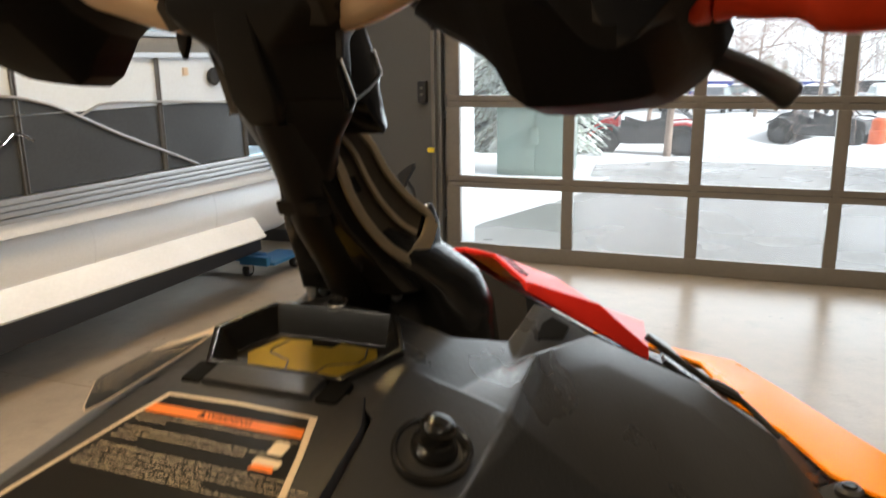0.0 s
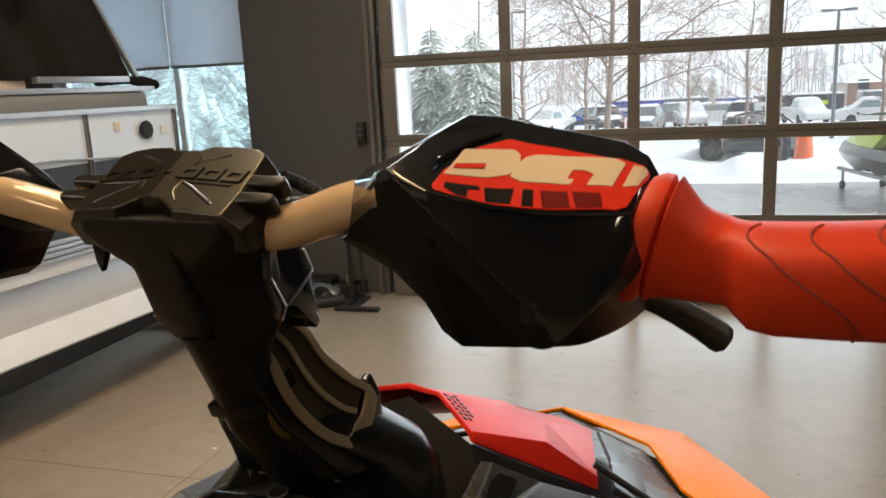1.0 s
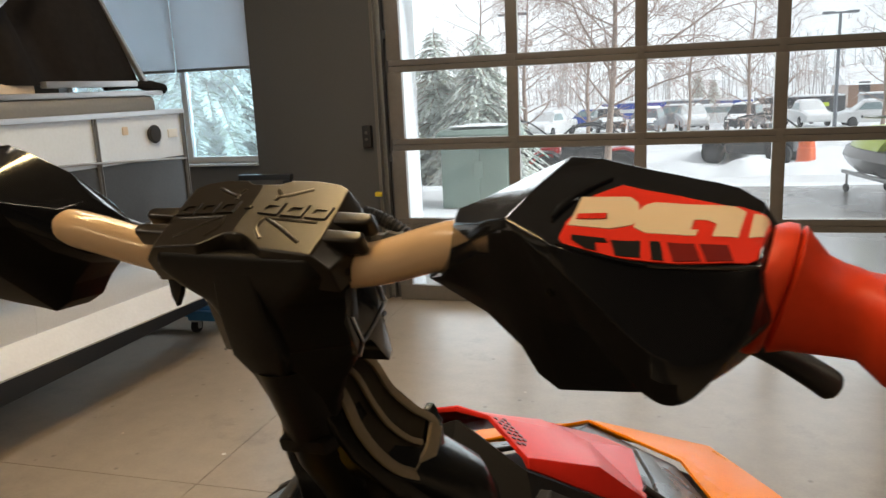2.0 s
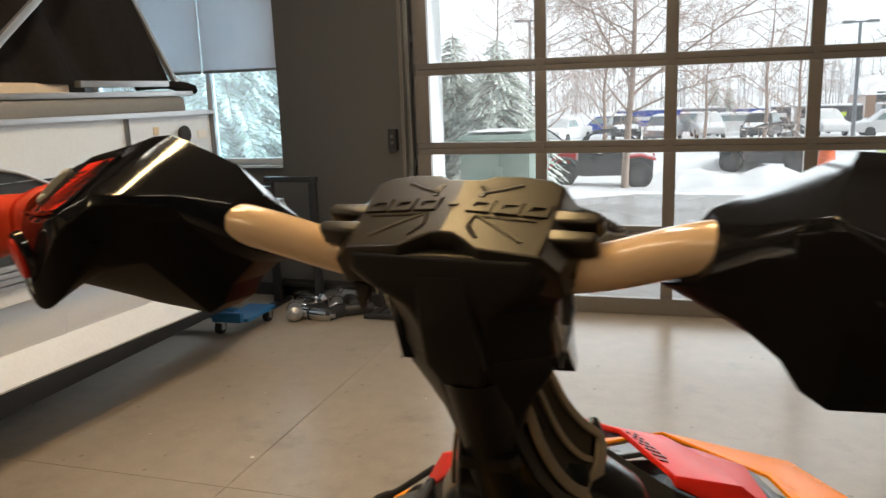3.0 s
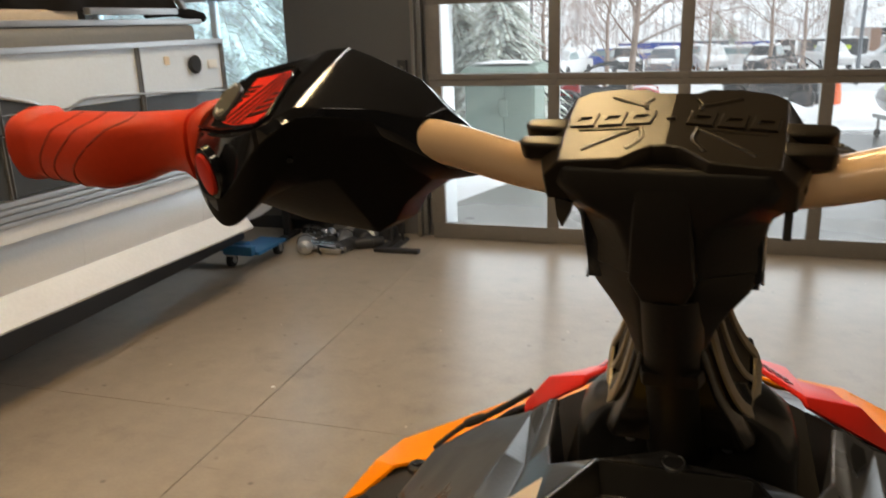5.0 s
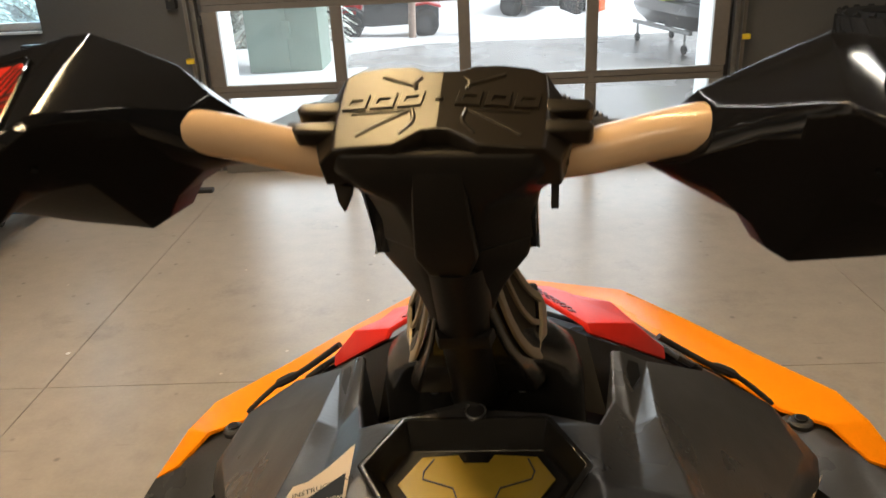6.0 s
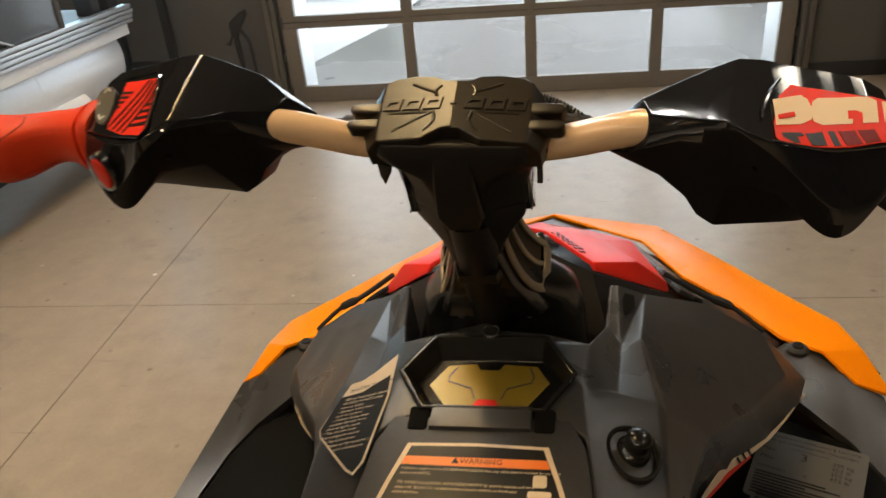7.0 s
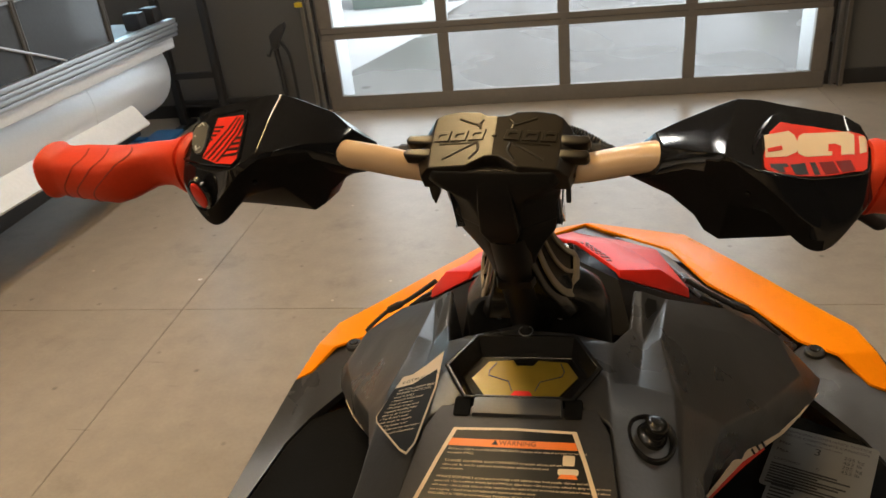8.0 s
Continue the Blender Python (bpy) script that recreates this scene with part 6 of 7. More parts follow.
sleeve = curve_pts([(0.050, 0.043, 0.0135), (0.060, 0.0435, 0.0105), (0.074, 0.0425, 0.0035), (0.088, 0.041, -0.006), (0.102, 0.040, -0.020)], 12)
hpart("cable_sleeve", tube(sleeve, [0.0042 if k % 2 else 0.0031 for k in range(len(sleeve))], 10), M_BLACKM, None, "black corrugated cable sleeve", 20)
hpart("strap_tab", prism([(-0.056, -0.020), (-0.046, -0.022), (-0.0475, -0.028), (-0.0515, -0.036), (-0.0545, -0.030)], axes((0, 0.004, 0), (1, 0, 0), (0, 0, 1)), 0.004, None, 0.001), M_PAD, pad)

# ---- steering column (deck frame) ----
def csec(hw, y0, y1, z):
    return [D(-hw * 0.7, y0, z), D(hw * 0.7, y0, z), D(hw, (y0 + y1) / 2, z), D(hw * 0.8, y1, z), D(-hw * 0.8, y1, z), D(-hw, (y0 + y1) / 2, z)]


def cyl(hw, y0, y1, z):
    return [D(hw * math.cos(a), (y0 + y1) / 2 + (y1 - y0) / 2 * math.sin(a), z) for a in (2 * math.pi * k / 24 for k in range(24))]


part("column", loft([cyl(0.021, 0.016, 0.075, 1.525), cyl(0.0195, 0.032, 0.090, 1.49), cyl(0.019, 0.046, 0.105, 1.455), cyl(0.020, 0.068, 0.130, 1.425), cyl(0.021, 0.092, 0.150, 1.385)]), M_SKIRT, ski, "black steering column", 50)
part("collar", bevel_sharp(loft([csec(0.0215, 0.038, 0.095, 1.476), csec(0.0225, 0.042, 0.100, 1.466)]), 0.002, 2, 20), M_SKIRT, ski)
part("column_clip", tube([D(-0.016, 0.047, 1.470), D(0.0, 0.044, 1.4695), D(0.016, 0.047, 1.472)], 0.0012, 6), M_STEEL, ski)


def flank(y, z):
    """Half the riser's width: it spreads downwards and away from the rider."""
    return 0.0245 + 0.20 * (1.505 - z) + 0.22 * (y - 0.08)


casting = []
for z, y0, y1 in ((1.538, 0.026, 0.078), (1.515, 0.034, 0.088), (1.490, 0.044, 0.098), (1.455, 0.058, 0.126), (1.425, 0.080, 0.142), (1.400, 0.096, 0.150)):
    wn, wf = flank(y0 + 0.012, z) - 0.0035, flank(y1, z) - 0.0070
    casting.append([D(-wn * 0.86, y0, z), D(wn * 0.86, y0, z), D(wn, y0 + 0.012, z), D(wf, y1, z), D(-wf, y1, z), D(-wn, y0 + 0.012, z)])
part("casting", bevel_sharp(loft(casting), 0.003, 3, 20), M_BRONZE, ski, "dark bronze cast riser body", 36)


def ribbon(pts, width, thick, s, bm):
    """A flat bar in the y-z plane along a smooth line, thick along x."""
    P = curve_pts([(0, y, z) for y, z in pts], 6)
    rings = []
    for i, p in enumerate(P):
        d = (P[min(i + 1, len(P) - 1)] - P[max(i - 1, 0)]).normalized()
        n = Vector((0, -d.z, d.y))
        a, b = p + n * width / 2, p - n * width / 2
        xa, xb = flank(a.y, a.z), flank(b.y, b.z)
        rings.append([D(s * (xa - thick), a.y, a.z), D(s * xa, a.y, a.z), D(s * xb, b.y, b.z), D(s * (xb - thick), b.y, b.z)])
    return loft(rings, bm)


for s in (1, -1):
    for path, wide, deep in (
            ([(0.055, 1.512), (0.061, 1.495), (0.065, 1.475), (0.074, 1.455), (0.088, 1.437), (0.106, 1.424)], 0.0074, 0.0024),
            ([(0.069, 1.514), (0.077, 1.502), (0.083, 1.484), (0.092, 1.466), (0.106, 1.450), (0.118, 1.442)], 0.0040, 0.0024),
            ([(0.086, 1.517), (0.095, 1.505), (0.103, 1.486), (0.119, 1.466), (0.134, 1.453), (0.138, 1.445)], 0.0056, 0.0024),
            ([(0.104, 1.424), (0.114, 1.428), (0.126, 1.434), (0.138, 1.447)], 0.0115, 0.0024),
    ):
        part("bracket_rail", bevel_sharp(ribbon(path, wide, deep, s, bmesh.new()), 0.0007, 2, 40), M_TAN, ski, "tan cast riser rail", 30)
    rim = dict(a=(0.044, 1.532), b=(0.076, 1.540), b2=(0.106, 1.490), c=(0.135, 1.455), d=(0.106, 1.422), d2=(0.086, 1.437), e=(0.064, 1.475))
    # inner walls behind the rails, coloured dark to stand for their shade
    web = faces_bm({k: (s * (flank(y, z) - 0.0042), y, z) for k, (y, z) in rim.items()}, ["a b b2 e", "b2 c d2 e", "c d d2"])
    part("riser_web", shell(web, 0.004), M_WEB, ski, "recessed tan inner web, darkened for its shade")
    # black upper cheek plate with a bright edge
    cheek = [(0.020, 1.590), (0.060, 1.588), (0.072, 1.5665), (0.080, 1.552), (0.077, 1.544), (0.085, 1.519), (0.079, 1.5145), (0.058, 1.535), (0.046, 1.5375), (0.040, 1.5310), (0.025, 1.5735)]
    rings = [[D(s * o, y, z) for y, z in cheek] for o in (0.012, 0.045)]
    part("cheek_plate", bevel_sharp(loft(rings), 0.001, 2, 40), M_GLOSS, ski, "gloss black cheek plate", 30)
    part("cheek_edge", tube([D(s * 0.0456, y, z) for y, z in ((0.072, 1.5665), (0.080, 1.552), (0.063, 1.5435), (0.046, 1.5375))], 0.0009, 6), M_STEEL, ski, "thin bright edge line")
    part("cheek_edge", tube([D(s * 0.0456, y, z) for y, z in ((0.025, 1.5735), (0.046, 1.5375), (0.040, 1.5310))], 0.0009, 6), M_STEEL, ski)
    # lug at the top of the base shroud
    part("lug", bevel_sharp(loft([[D(s * 0.037, 0.120, 1.412), D(s * 0.050, 0.123, 1.412), D(s * 0.050, 0.148, 1.422), D(s * 0.037, 0.148, 1.422)], [D(s * 0.037, 0.130, 1.440), D(s * 0.048, 0.132, 1.440), D(s * 0.048, 0.150, 1.445), D(s * 0.037, 0.149, 1.445)], [D(s * 0.038, 0.139, 1.457), D(s * 0.044, 0.139, 1.457), D(s * 0.044, 0.147, 1.459), D(s * 0.038, 0.147, 1.459)]]), 0.002, 2, 20), M_POD, ski)
# base shroud round the column foot
def dome(hw, y0, y1, z, dz=0.0):
    return [D(hw * math.copysign(abs(math.cos(a)) ** 0.8, math.cos(a)), (y0 + y1) / 2 + (y1 - y0) / 2 * math.copysign(abs(math.sin(a)) ** 0.8, math.sin(a)), z + dz * (1 + math.sin(a)) / 2) for a in (2 * math.pi * k / 32 for k in range(32))]


shroud = [dome(0.080, 0.122, 0.225, 1.33), dome(0.078, 0.119, 0.216, 1.375), dome(0.071, 0.110, 0.200, 1.398, 0.006), dome(0.058, 0.094, 0.178, 1.414, 0.010), dome(0.043, 0.074, 0.158, 1.430, 0.012), dome(0.033, 0.064, 0.142, 1.450, 0.010), dome(0.028, 0.058, 0.130, 1.468, 0.008), dome(0.023, 0.050, 0.110, 1.485, 0.006)]
part("base_shroud", loft(shroud), M_POD, ski, "gloss black shroud at the column foot", 45)
for s in (1, -1):
    part("shroud_screw", disc(bmesh.new(), D(s * 0.031, 0.1090, 1.396), 0.0042, 0.003, (0, -0.8, 0.6), 14, 0.001), M_STEEL, ski)

# ---- stickers on the deck ----
GA, GB, GC = Vector((-0.118, 0.036, 1.3670)), Vector((-0.080, 0.066, 1.3790)), Vector((-0.079, -0.068, 1.3625))
gx = (GB - GC).normalized()
gn = (GB - GA).cross(GC - GA).normalized()
gn = gn if gn.z > 0 else -gn
I = axes(D(*(GA + gn * 0.003)), gx.cross(gn), gx)       # u across, v ahead along the label
gl = [(0.0, 0.0), (0.010, 0.002), (0.022, 0.012), (0.038, 0.030), (0.040, -0.020), (0.034, -0.088), (0.028, -0.100), (0.020, -0.095), (-0.013, -0.058), (-0.016, -0.050)]
guide = part("guide_label", prism(gl, I, 0.0005), M_LABELC, ski, "black instruction label with a cream header")
I2 = I @ Matrix.Translation((0, 0, 0.0008))
part("label_field", prism([(-0.005, -0.0155), (0.014, -0.0125), (0.0365, 0.004), (0.0385, -0.020), (0.0325, -0.088), (0.0275, -0.098), (0.021, -0.0935), (-0.0118, -0.0575), (-0.0145, -0.050)], I2, 0.0002), M_LABELK, guide)
I3 = I2 @ Matrix.Translation((0, 0, 0.0005))
part("heading", text_bm("INSTRUCTIONS", 0.0060, I3 @ Matrix.Translation((0.0015, -0.0070, 0)) @ Matrix.Rotation(0.20, 4, "Z")), M_LABELK, guide)
bars = bmesh.new()
for k, line in enumerate(("IBR INTELLIGENT BRAKE", "REVERSE FUNCTIONS", "How to brake", "\u2022 Squeeze brake lever", "How to reverse", "\u2022 Maintain brake lever", "squeeze throttle lever", "How to go forward", "\u2022 Tap throttle lever", "How to get to neutral", "\u2022 Tap brake lever", "Refer to the operator's", "more information.")):
    y = -0.0180 - 0.0045 * k
    x = 0.0005 - 0.0013 * k if k < 9 else -0.010 + 0.0042 * (k - 9)
    t = text_bm(line, 0.0037, I3 @ Matrix.Translation((x, y, 0)) @ Matrix.Rotation(0.10, 4, "Z"))
    me = bpy.data.meshes.new("t")
    t.to_mesh(me)
    t.free()
    bars.from_mesh(me)
    bpy.data.meshes.remove(me)
part("small_print", bars, M_LABELC, guide)
# data plate in the right footwell
C = axes(D(0.322, 0.245, 1.0885), (0.93, -0.36, 0.0), (0.30, 0.95, 0.0))
plate = part("data_label", prism(round_rect(0.118, 0.118, 0.006), C, 0.0006), M_LABELG, ski, "silver compliance label with small print")
C2 = C @ Matrix.Translation((-0.053, 0.054, 0.0009))
for words, size, x, y in (("CANADIAN COMPLIANCE NOTICE", 0.0066, 0.0, 0.0), ("AVIS DE CONFORMITE CANADIEN", 0.0066, 0.0, -0.0085), ("MAXIMUM SAFE LIMITS", 0.0042, 0.030, -0.018), ("Max.", 0.0085, 0.0, -0.024), ("Max.", 0.0085, 0.0, -0.039), ("3", 0.018, 0.042, -0.022), ("205 kg\n452 lb\n205 kg\n452 lb", 0.0085, 0.076, -0.024), ("CATEGORY:          C", 0.0060, 0.0, -0.058)):
    part("print", text_bm(words, size, C2 @ Matrix.Translation((x, y, 0))), M_LABELK, plate)
for k in range(8):
    part("print_bar", boxes(((0.0, -0.072 - 0.005 * k, 0), (0.075 + 0.02 * math.sin(k * 2.3), -0.0695 - 0.005 * k, 0.0002))), M_LABELK, plate).matrix_local = C2
C3 = axes(D(0.266, 0.175, 1.0885), (0.93, -0.36, 0.0), (0.30, 0.95, 0.0))
plate2 = part("data_label", prism(round_rect(0.045, 0.10, 0.004), C3, 0.0006), M_LABELG, ski, "narrow silver data label")
for k in range(14):
    part("print_bar", boxes(((-0.018, 0.042 - 0.006 * k, 0.0008), (0.008 + 0.008 * math.sin(k * 3.1), 0.0445 - 0.006 * k, 0.001))), M_LABELK, plate2).matrix_local = C3
# striped sticker along the right lower edge of the console
E_ = [(0.330, 0.322, 1.141), (0.296, 0.260, 1.153), (0.270, 0.218, 1.160), (0.243, 0.183, 1.168), (0.216, 0.148, 1.176), (0.172, 0.075, 1.190)]
U_ = [(0.312, 0.318, 1.176), (0.270, 0.245, 1.207), (0.238, 0.190, 1.228), (0.212, 0.148, 1.246), (0.186, 0.105, 1.264), (0.162, 0.01, 1.272)]


def edge_strip(s, rows_, name, material, label):
    """A sticker along the lower console face: for each station the share of the face where it begins and ends."""
    bm = bmesh.new()
    vv = []
    for k, lo, hi in rows_:
        a, b = D(*E_[k]), D(*U_[k])
        out = Vector((0.0016, 0, 0.0010))
        vv.append([bm.verts.new(Vector((s * q.x, q.y, q.z))) for q in (a.lerp(b, lo) + out, a.lerp(b, hi) + out)])
    for a, b in zip(vv, vv[1:]):
        bm.faces.new((a[0], b[0], b[1], a[1]))
    return part(name, shell(bm, 0.0006), material, ski, label)


edge_strip(1, ((0, 0.02, 0.05), (1, 0.02, 0.08), (2, 0.02, 0.12), (3, 0.02, 0.17), (4, 0.04, 0.26), (5, 0.14, 0.36)), "edge_sticker", M_LABELC, "cream edge sticker")
edge_strip(1, ((3, -0.02, 0.02), (4, -0.06, 0.04), (5, -0.05, 0.14)), "edge_sticker", M_LABELR, "red edge sticker")
edge_strip(-1, ((1, 0.02, 0.04), (2, 0.02, 0.045), (3, 0.02, 0.04)), "edge_sticker", M_LABELC, "thin cream edge line")
edge_strip(-1, ((4, 0.0, 0.06), (5, 0.0, 0.30)), "edge_sticker", M_LABELR, "red edge sticker")
for k in range(3):
    p, q = Vector(E_[3]).lerp(Vector(E_[4]), 0.25 * k), Vector(U_[3]).lerp(Vector(U_[4]), 0.25 * k)
    part("edge_tick", tube([D(*(p.lerp(q, 0.05) + Vector((0.003, 0, 0.002)))), D(*(p.lerp(q, 0.17) + Vector((0.003, 0, 0.002))))], 0.0014, 5), M_LABELK, ski)


# ---- the yard outside the door ----
def cabinet():
    c = thing("utility_cabinet", (-2.45, 5.35, -0.05), "dull green metal utility cabinet standing in snow", "utility cabinet")
    part("body", boxes(((-0.50, -0.42, 0.0), (0.50, 0.42, 0.98)), bevel=0.012), M_GREENBOX, c)
    part("lid", bevel_sharp(loft([[(-0.56, -0.48, 0.98), (0.56, -0.48, 0.98), (0.56, 0.48, 0.98), (-0.56, 0.48, 0.98)], [(-0.56, -0.48, 1.06), (0.56, -0.48, 1.06), (0.56, 0.48, 1.06), (-0.56, 0.48, 1.06)], [(-0.50, -0.40, 1.12), (0.50, -0.40, 1.12), (0.50, 0.42, 1.15), (-0.50, 0.42, 1.15)]]), 0.012, 2, 20), M_GREENBOX, c)
    part("door", boxes(((-0.47, -0.437, 0.05), (0.06, -0.42, 0.95)), bevel=0.006), M_GREENBOX, c)
    part("door", boxes(((0.075, -0.437, 0.05), (0.47, -0.42, 0.95)), bevel=0.006), M_GREENBOX, c)
    part("lock_box", boxes(((0.0, -0.48, 0.45), (0.12, -0.437, 0.68)), bevel=0.008), M_GREENBOX, c)
    s = thing("snow_cap", (-2.45, 5.35, 1.10), "thin snow lying on the cabinet lid", "snow")
    rings = [[(-0.42 + 0.84 * i / 8, -0.30 + 0.62 * j / 5, 0.012 + 0.035 * math.sin(3.1 * i / 8) * math.sin(3.1 * j / 5) + 0.006 * math.sin(i * 2.2 + j)) for i in range(9)] for j in range(6)]
    part("snow", loft(rings, cap=False, closed=False), M_SNOW, s, "", 80)


cabinet()


def spruce(x, y, height, radius, seed, label):
    """A conifer: tapered trunk, drooping whorls, and thousands of small needle sprays, some holding snow."""
    rnd = random.Random(seed)
    t = thing("spruce_tree", (x, y, ground_z(x, y) - 0.05), label, "tree", "spruces")
    part("trunk", tube([(0, 0, 0), (0.02, 0, height * 0.5), (0, 0, height)], [0.05 + height * 0.012, 0.03 + height * 0.006, 0.01], 8), M_BARK, t)
    limbs, green, white = bmesh.new(), [], []
    z = 0.25
    while z < height * 0.985:
        f = 1 - z / height
        n = 9 + int(9 * f)
        for k in range(n):
            a = rnd.uniform(0, 6.283)
            L = radius * (f ** 0.72) * rnd.uniform(0.72, 1.1) + 0.06
            d = Vector((math.cos(a), math.sin(a), 0))
            pts = [Vector((0, 0, z)) + d * (L * s) + Vector((0, 0, L * (0.22 * s - 0.55 * s * s))) for s in (0, 0.35, 0.7, 1.0)]
            tube(pts, [0.012 + 0.01 * f, 0.009, 0.006, 0.003], 4, limbs, False)
            m = max(8, int(L * 58))
            for j in range(m):
                s = (j + rnd.random()) / m
                i = min(2, int(s * 3))
                p = pts[i].lerp(pts[i + 1], s * 3 - i)
                side = Vector((-d.y, d.x, 0)) * rnd.choice((-1, 1))
                w = (0.070 + 0.13 * L * (1 - s * 0.7)) * rnd.uniform(0.5, 1.0)
                tip = p + side * w + d * w * 0.55 + Vector((0, 0, -w * rnd.uniform(0.2, 0.7)))
                up = Vector((rnd.uniform(-0.3, 0.3), rnd.uniform(-0.3, 0.3), 1)) * w * 0.24
                (white if rnd.random() < 0.78 else green).append((p - d * 0.02, p.lerp(tip, 0.5) + up, tip, p.lerp(tip, 0.5) - up * 0.7 + d * w * 0.25))
        z += 0.085 + 0.055 * height / 5 * f
    part("limbs", limbs, M_BARK, t)
    for quads, m_, nm in ((green, M_NEEDLE, "needles"), (white, M_SNOWTWIG, "snowy_needles")):
        me = bpy.data.meshes.new(nm)
        vs = [v for q in quads for v in q]
        me.from_pydata(vs, [], [(4 * i, 4 * i + 1, 4 * i + 2, 4 * i + 3) for i in range(len(quads))])
        me.materials.append(m_)
        ob = new(nm, me)
        ob.parent = t
        ob["kind"] = "stuff"
    return t


spruce(-3.60, 10.2, 3.15, 1.6, 4, "blue-green spruce dusted with snow beside the cabinet")
spruce(-4.75, 10.9, 3.45, 1.5, 9, "blue-green spruce dusted with snow")
spruce(-8.3, 7.4, 6.4, 2.6, 12, "large snowy spruce outside the window")
spruce(-11.6, 8.8, 6.0, 2.4, 15, "large snowy spruce outside the window")


def bare_tree(x, y, height, seed, label, trunk=None, limbs=(), levels=4, rad=0.15):
    """A leafless tree: a trunk that forks again and again into fine drooping twigs."""
    rnd = random.Random(seed)
    t = thing("bare_tree", (x, y, ground_z(x, y) - 0.05), label, "tree", "bare trees")
    main = [Vector(p) for p in (trunk or [(0, 0, 0), (0.1, 0, height * 0.25), (0.05, 0.1, height * 0.5), (0.2, 0, height * 0.75), (0.25, 0, height)])]
    main = curve_pts(main, 4)
    N = len(main)
    part("trunk", tube(main, [rad * (1 - 0.86 * i / (N - 1)) for i in range(N)], 9), M_BARK, t, "", 60)
    big, fine = bmesh.new(), bmesh.new()

    def grow(p, d, L, r, lev):
        pts = [p]
        q = p.copy()
        n = 4
        for k in range(n):
            d = (d + Vector((rnd.uniform(-0.22, 0.22), rnd.uniform(-0.22, 0.22), rnd.uniform(-0.14, 0.16) - (0.10 if lev <= 1 else 0)))).normalized()
            q = q + d * (L / n)
            pts.append(q.copy())
        tube(pts, [r * (1 - 0.17 * i) for i in range(n + 1)], 5 if lev > 1 else 3, big if lev > 1 else fine, False)
        if lev == 0:
            return
        for k in range(rnd.randint(5, 7) if lev > 1 else rnd.randint(7, 11)):
            s = rnd.uniform(0.25, 1.0)
            i = min(n - 1, int(s * n))
            b = pts[i].lerp(pts[i + 1], s * n - i)
            side = d.orthogonal()
            side.rotate(Matrix.Rotation(rnd.uniform(0, 6.283), 3, d))
            grow(b, (d * 0.75 + side * rnd.uniform(0.5, 0.95)).normalized(), L * rnd.uniform(0.42, 0.68), max(r * 0.42, 0.0045), lev - 1)

    for k in range(20):
        s = 0.24 + 0.72 * k / 20
        p = main[min(N - 1, int(s * N))]
        a = k * 2.4 + rnd.uniform(-0.5, 0.5)
        grow(p, Vector((math.cos(a), math.sin(a) * 0.7, 0.55)).normalized(), height * rnd.uniform(0.22, 0.34) * (1.15 - s * 0.5), rad * (0.34 - 0.22 * s), levels - 2)
    for path in limbs:
        P = curve_pts(path, 4)
        tube(P, [rad * 0.36 * (1 - 0.7 * i / (len(P) - 1)) for i in range(len(P))], 7, big)
        for k in range(9):
            p = P[int((0.2 + 0.78 * k / 9) * (len(P) - 1))]
            a = k * 2.1
            grow(p, Vector((math.cos(a), math.sin(a), 0.25)).normalized(), height * 0.15, 0.022, 1)
    part("limbs", big, M_BARK, t, "", 60)
    ob = part("twigs", fine, M_TWIG, t, "", 60)
    ob["kind"] = "stuff"
    return t


bare_tree(-1.2, 13.0, 8.5, 21, "leafless tree with a reddish trunk and a long rising limb", [(0, 0, 0), (0.05, 0, 1.2), (0.14, 0, 2.4), (0.18, 0.1, 3.6), (0.20, 0, 4.6), (0.35, 0, 6.4), (0.4, 0, 8.5)],
          [[(0.14, 0, 2.2), (0.7, 0.1, 2.7), (1.33, 0, 3.17), (1.92, 0, 3.57), (2.66, 0.2, 4.1), (3.4, 0.2, 4.6)], [(0.15, 0, 2.5), (-0.35, 0.1, 3.3), (-0.8, 0.2, 4.2), (-1.0, 0, 5.4)]], 5, 0.095)
for i, (x, y, h, s) in enumerate(((-4.3, 19, 5.5, 31), (-2.6, 22, 5.0, 33), (3.4, 30, 6.5, 35), (5.2, 34, 7.0, 37), (8.6, 30, 6.0, 39), (-7.4, 26, 7.0, 41), (12.5, 36, 7.5, 43), (1.2, 38, 6.5, 45))):
    bare_tree(x, y, h, s, "thin leafless tree in the snowy lot", None, (), 4, 0.07 + 0.004 * h)


def wheel(parent, x, y, z, r, w):
    t = part("wheel", tube([(x - w / 2, y, z), (x - w / 2 + 0.01, y, z), (x - w * 0.3, y, z), (x + w * 0.3, y, z), (x + w / 2 - 0.01, y, z), (x + w / 2, y, z)], [r * 0.62, r * 0.86, r, r, r * 0.86, r * 0.62], 22), M_RUBBER, parent, "", 40)
    part("rim", tube([(x - w / 2 - 0.004, y, z), (x + w / 2 + 0.004, y, z)], r * 0.56, 14), M_PAINTS["black"], t)


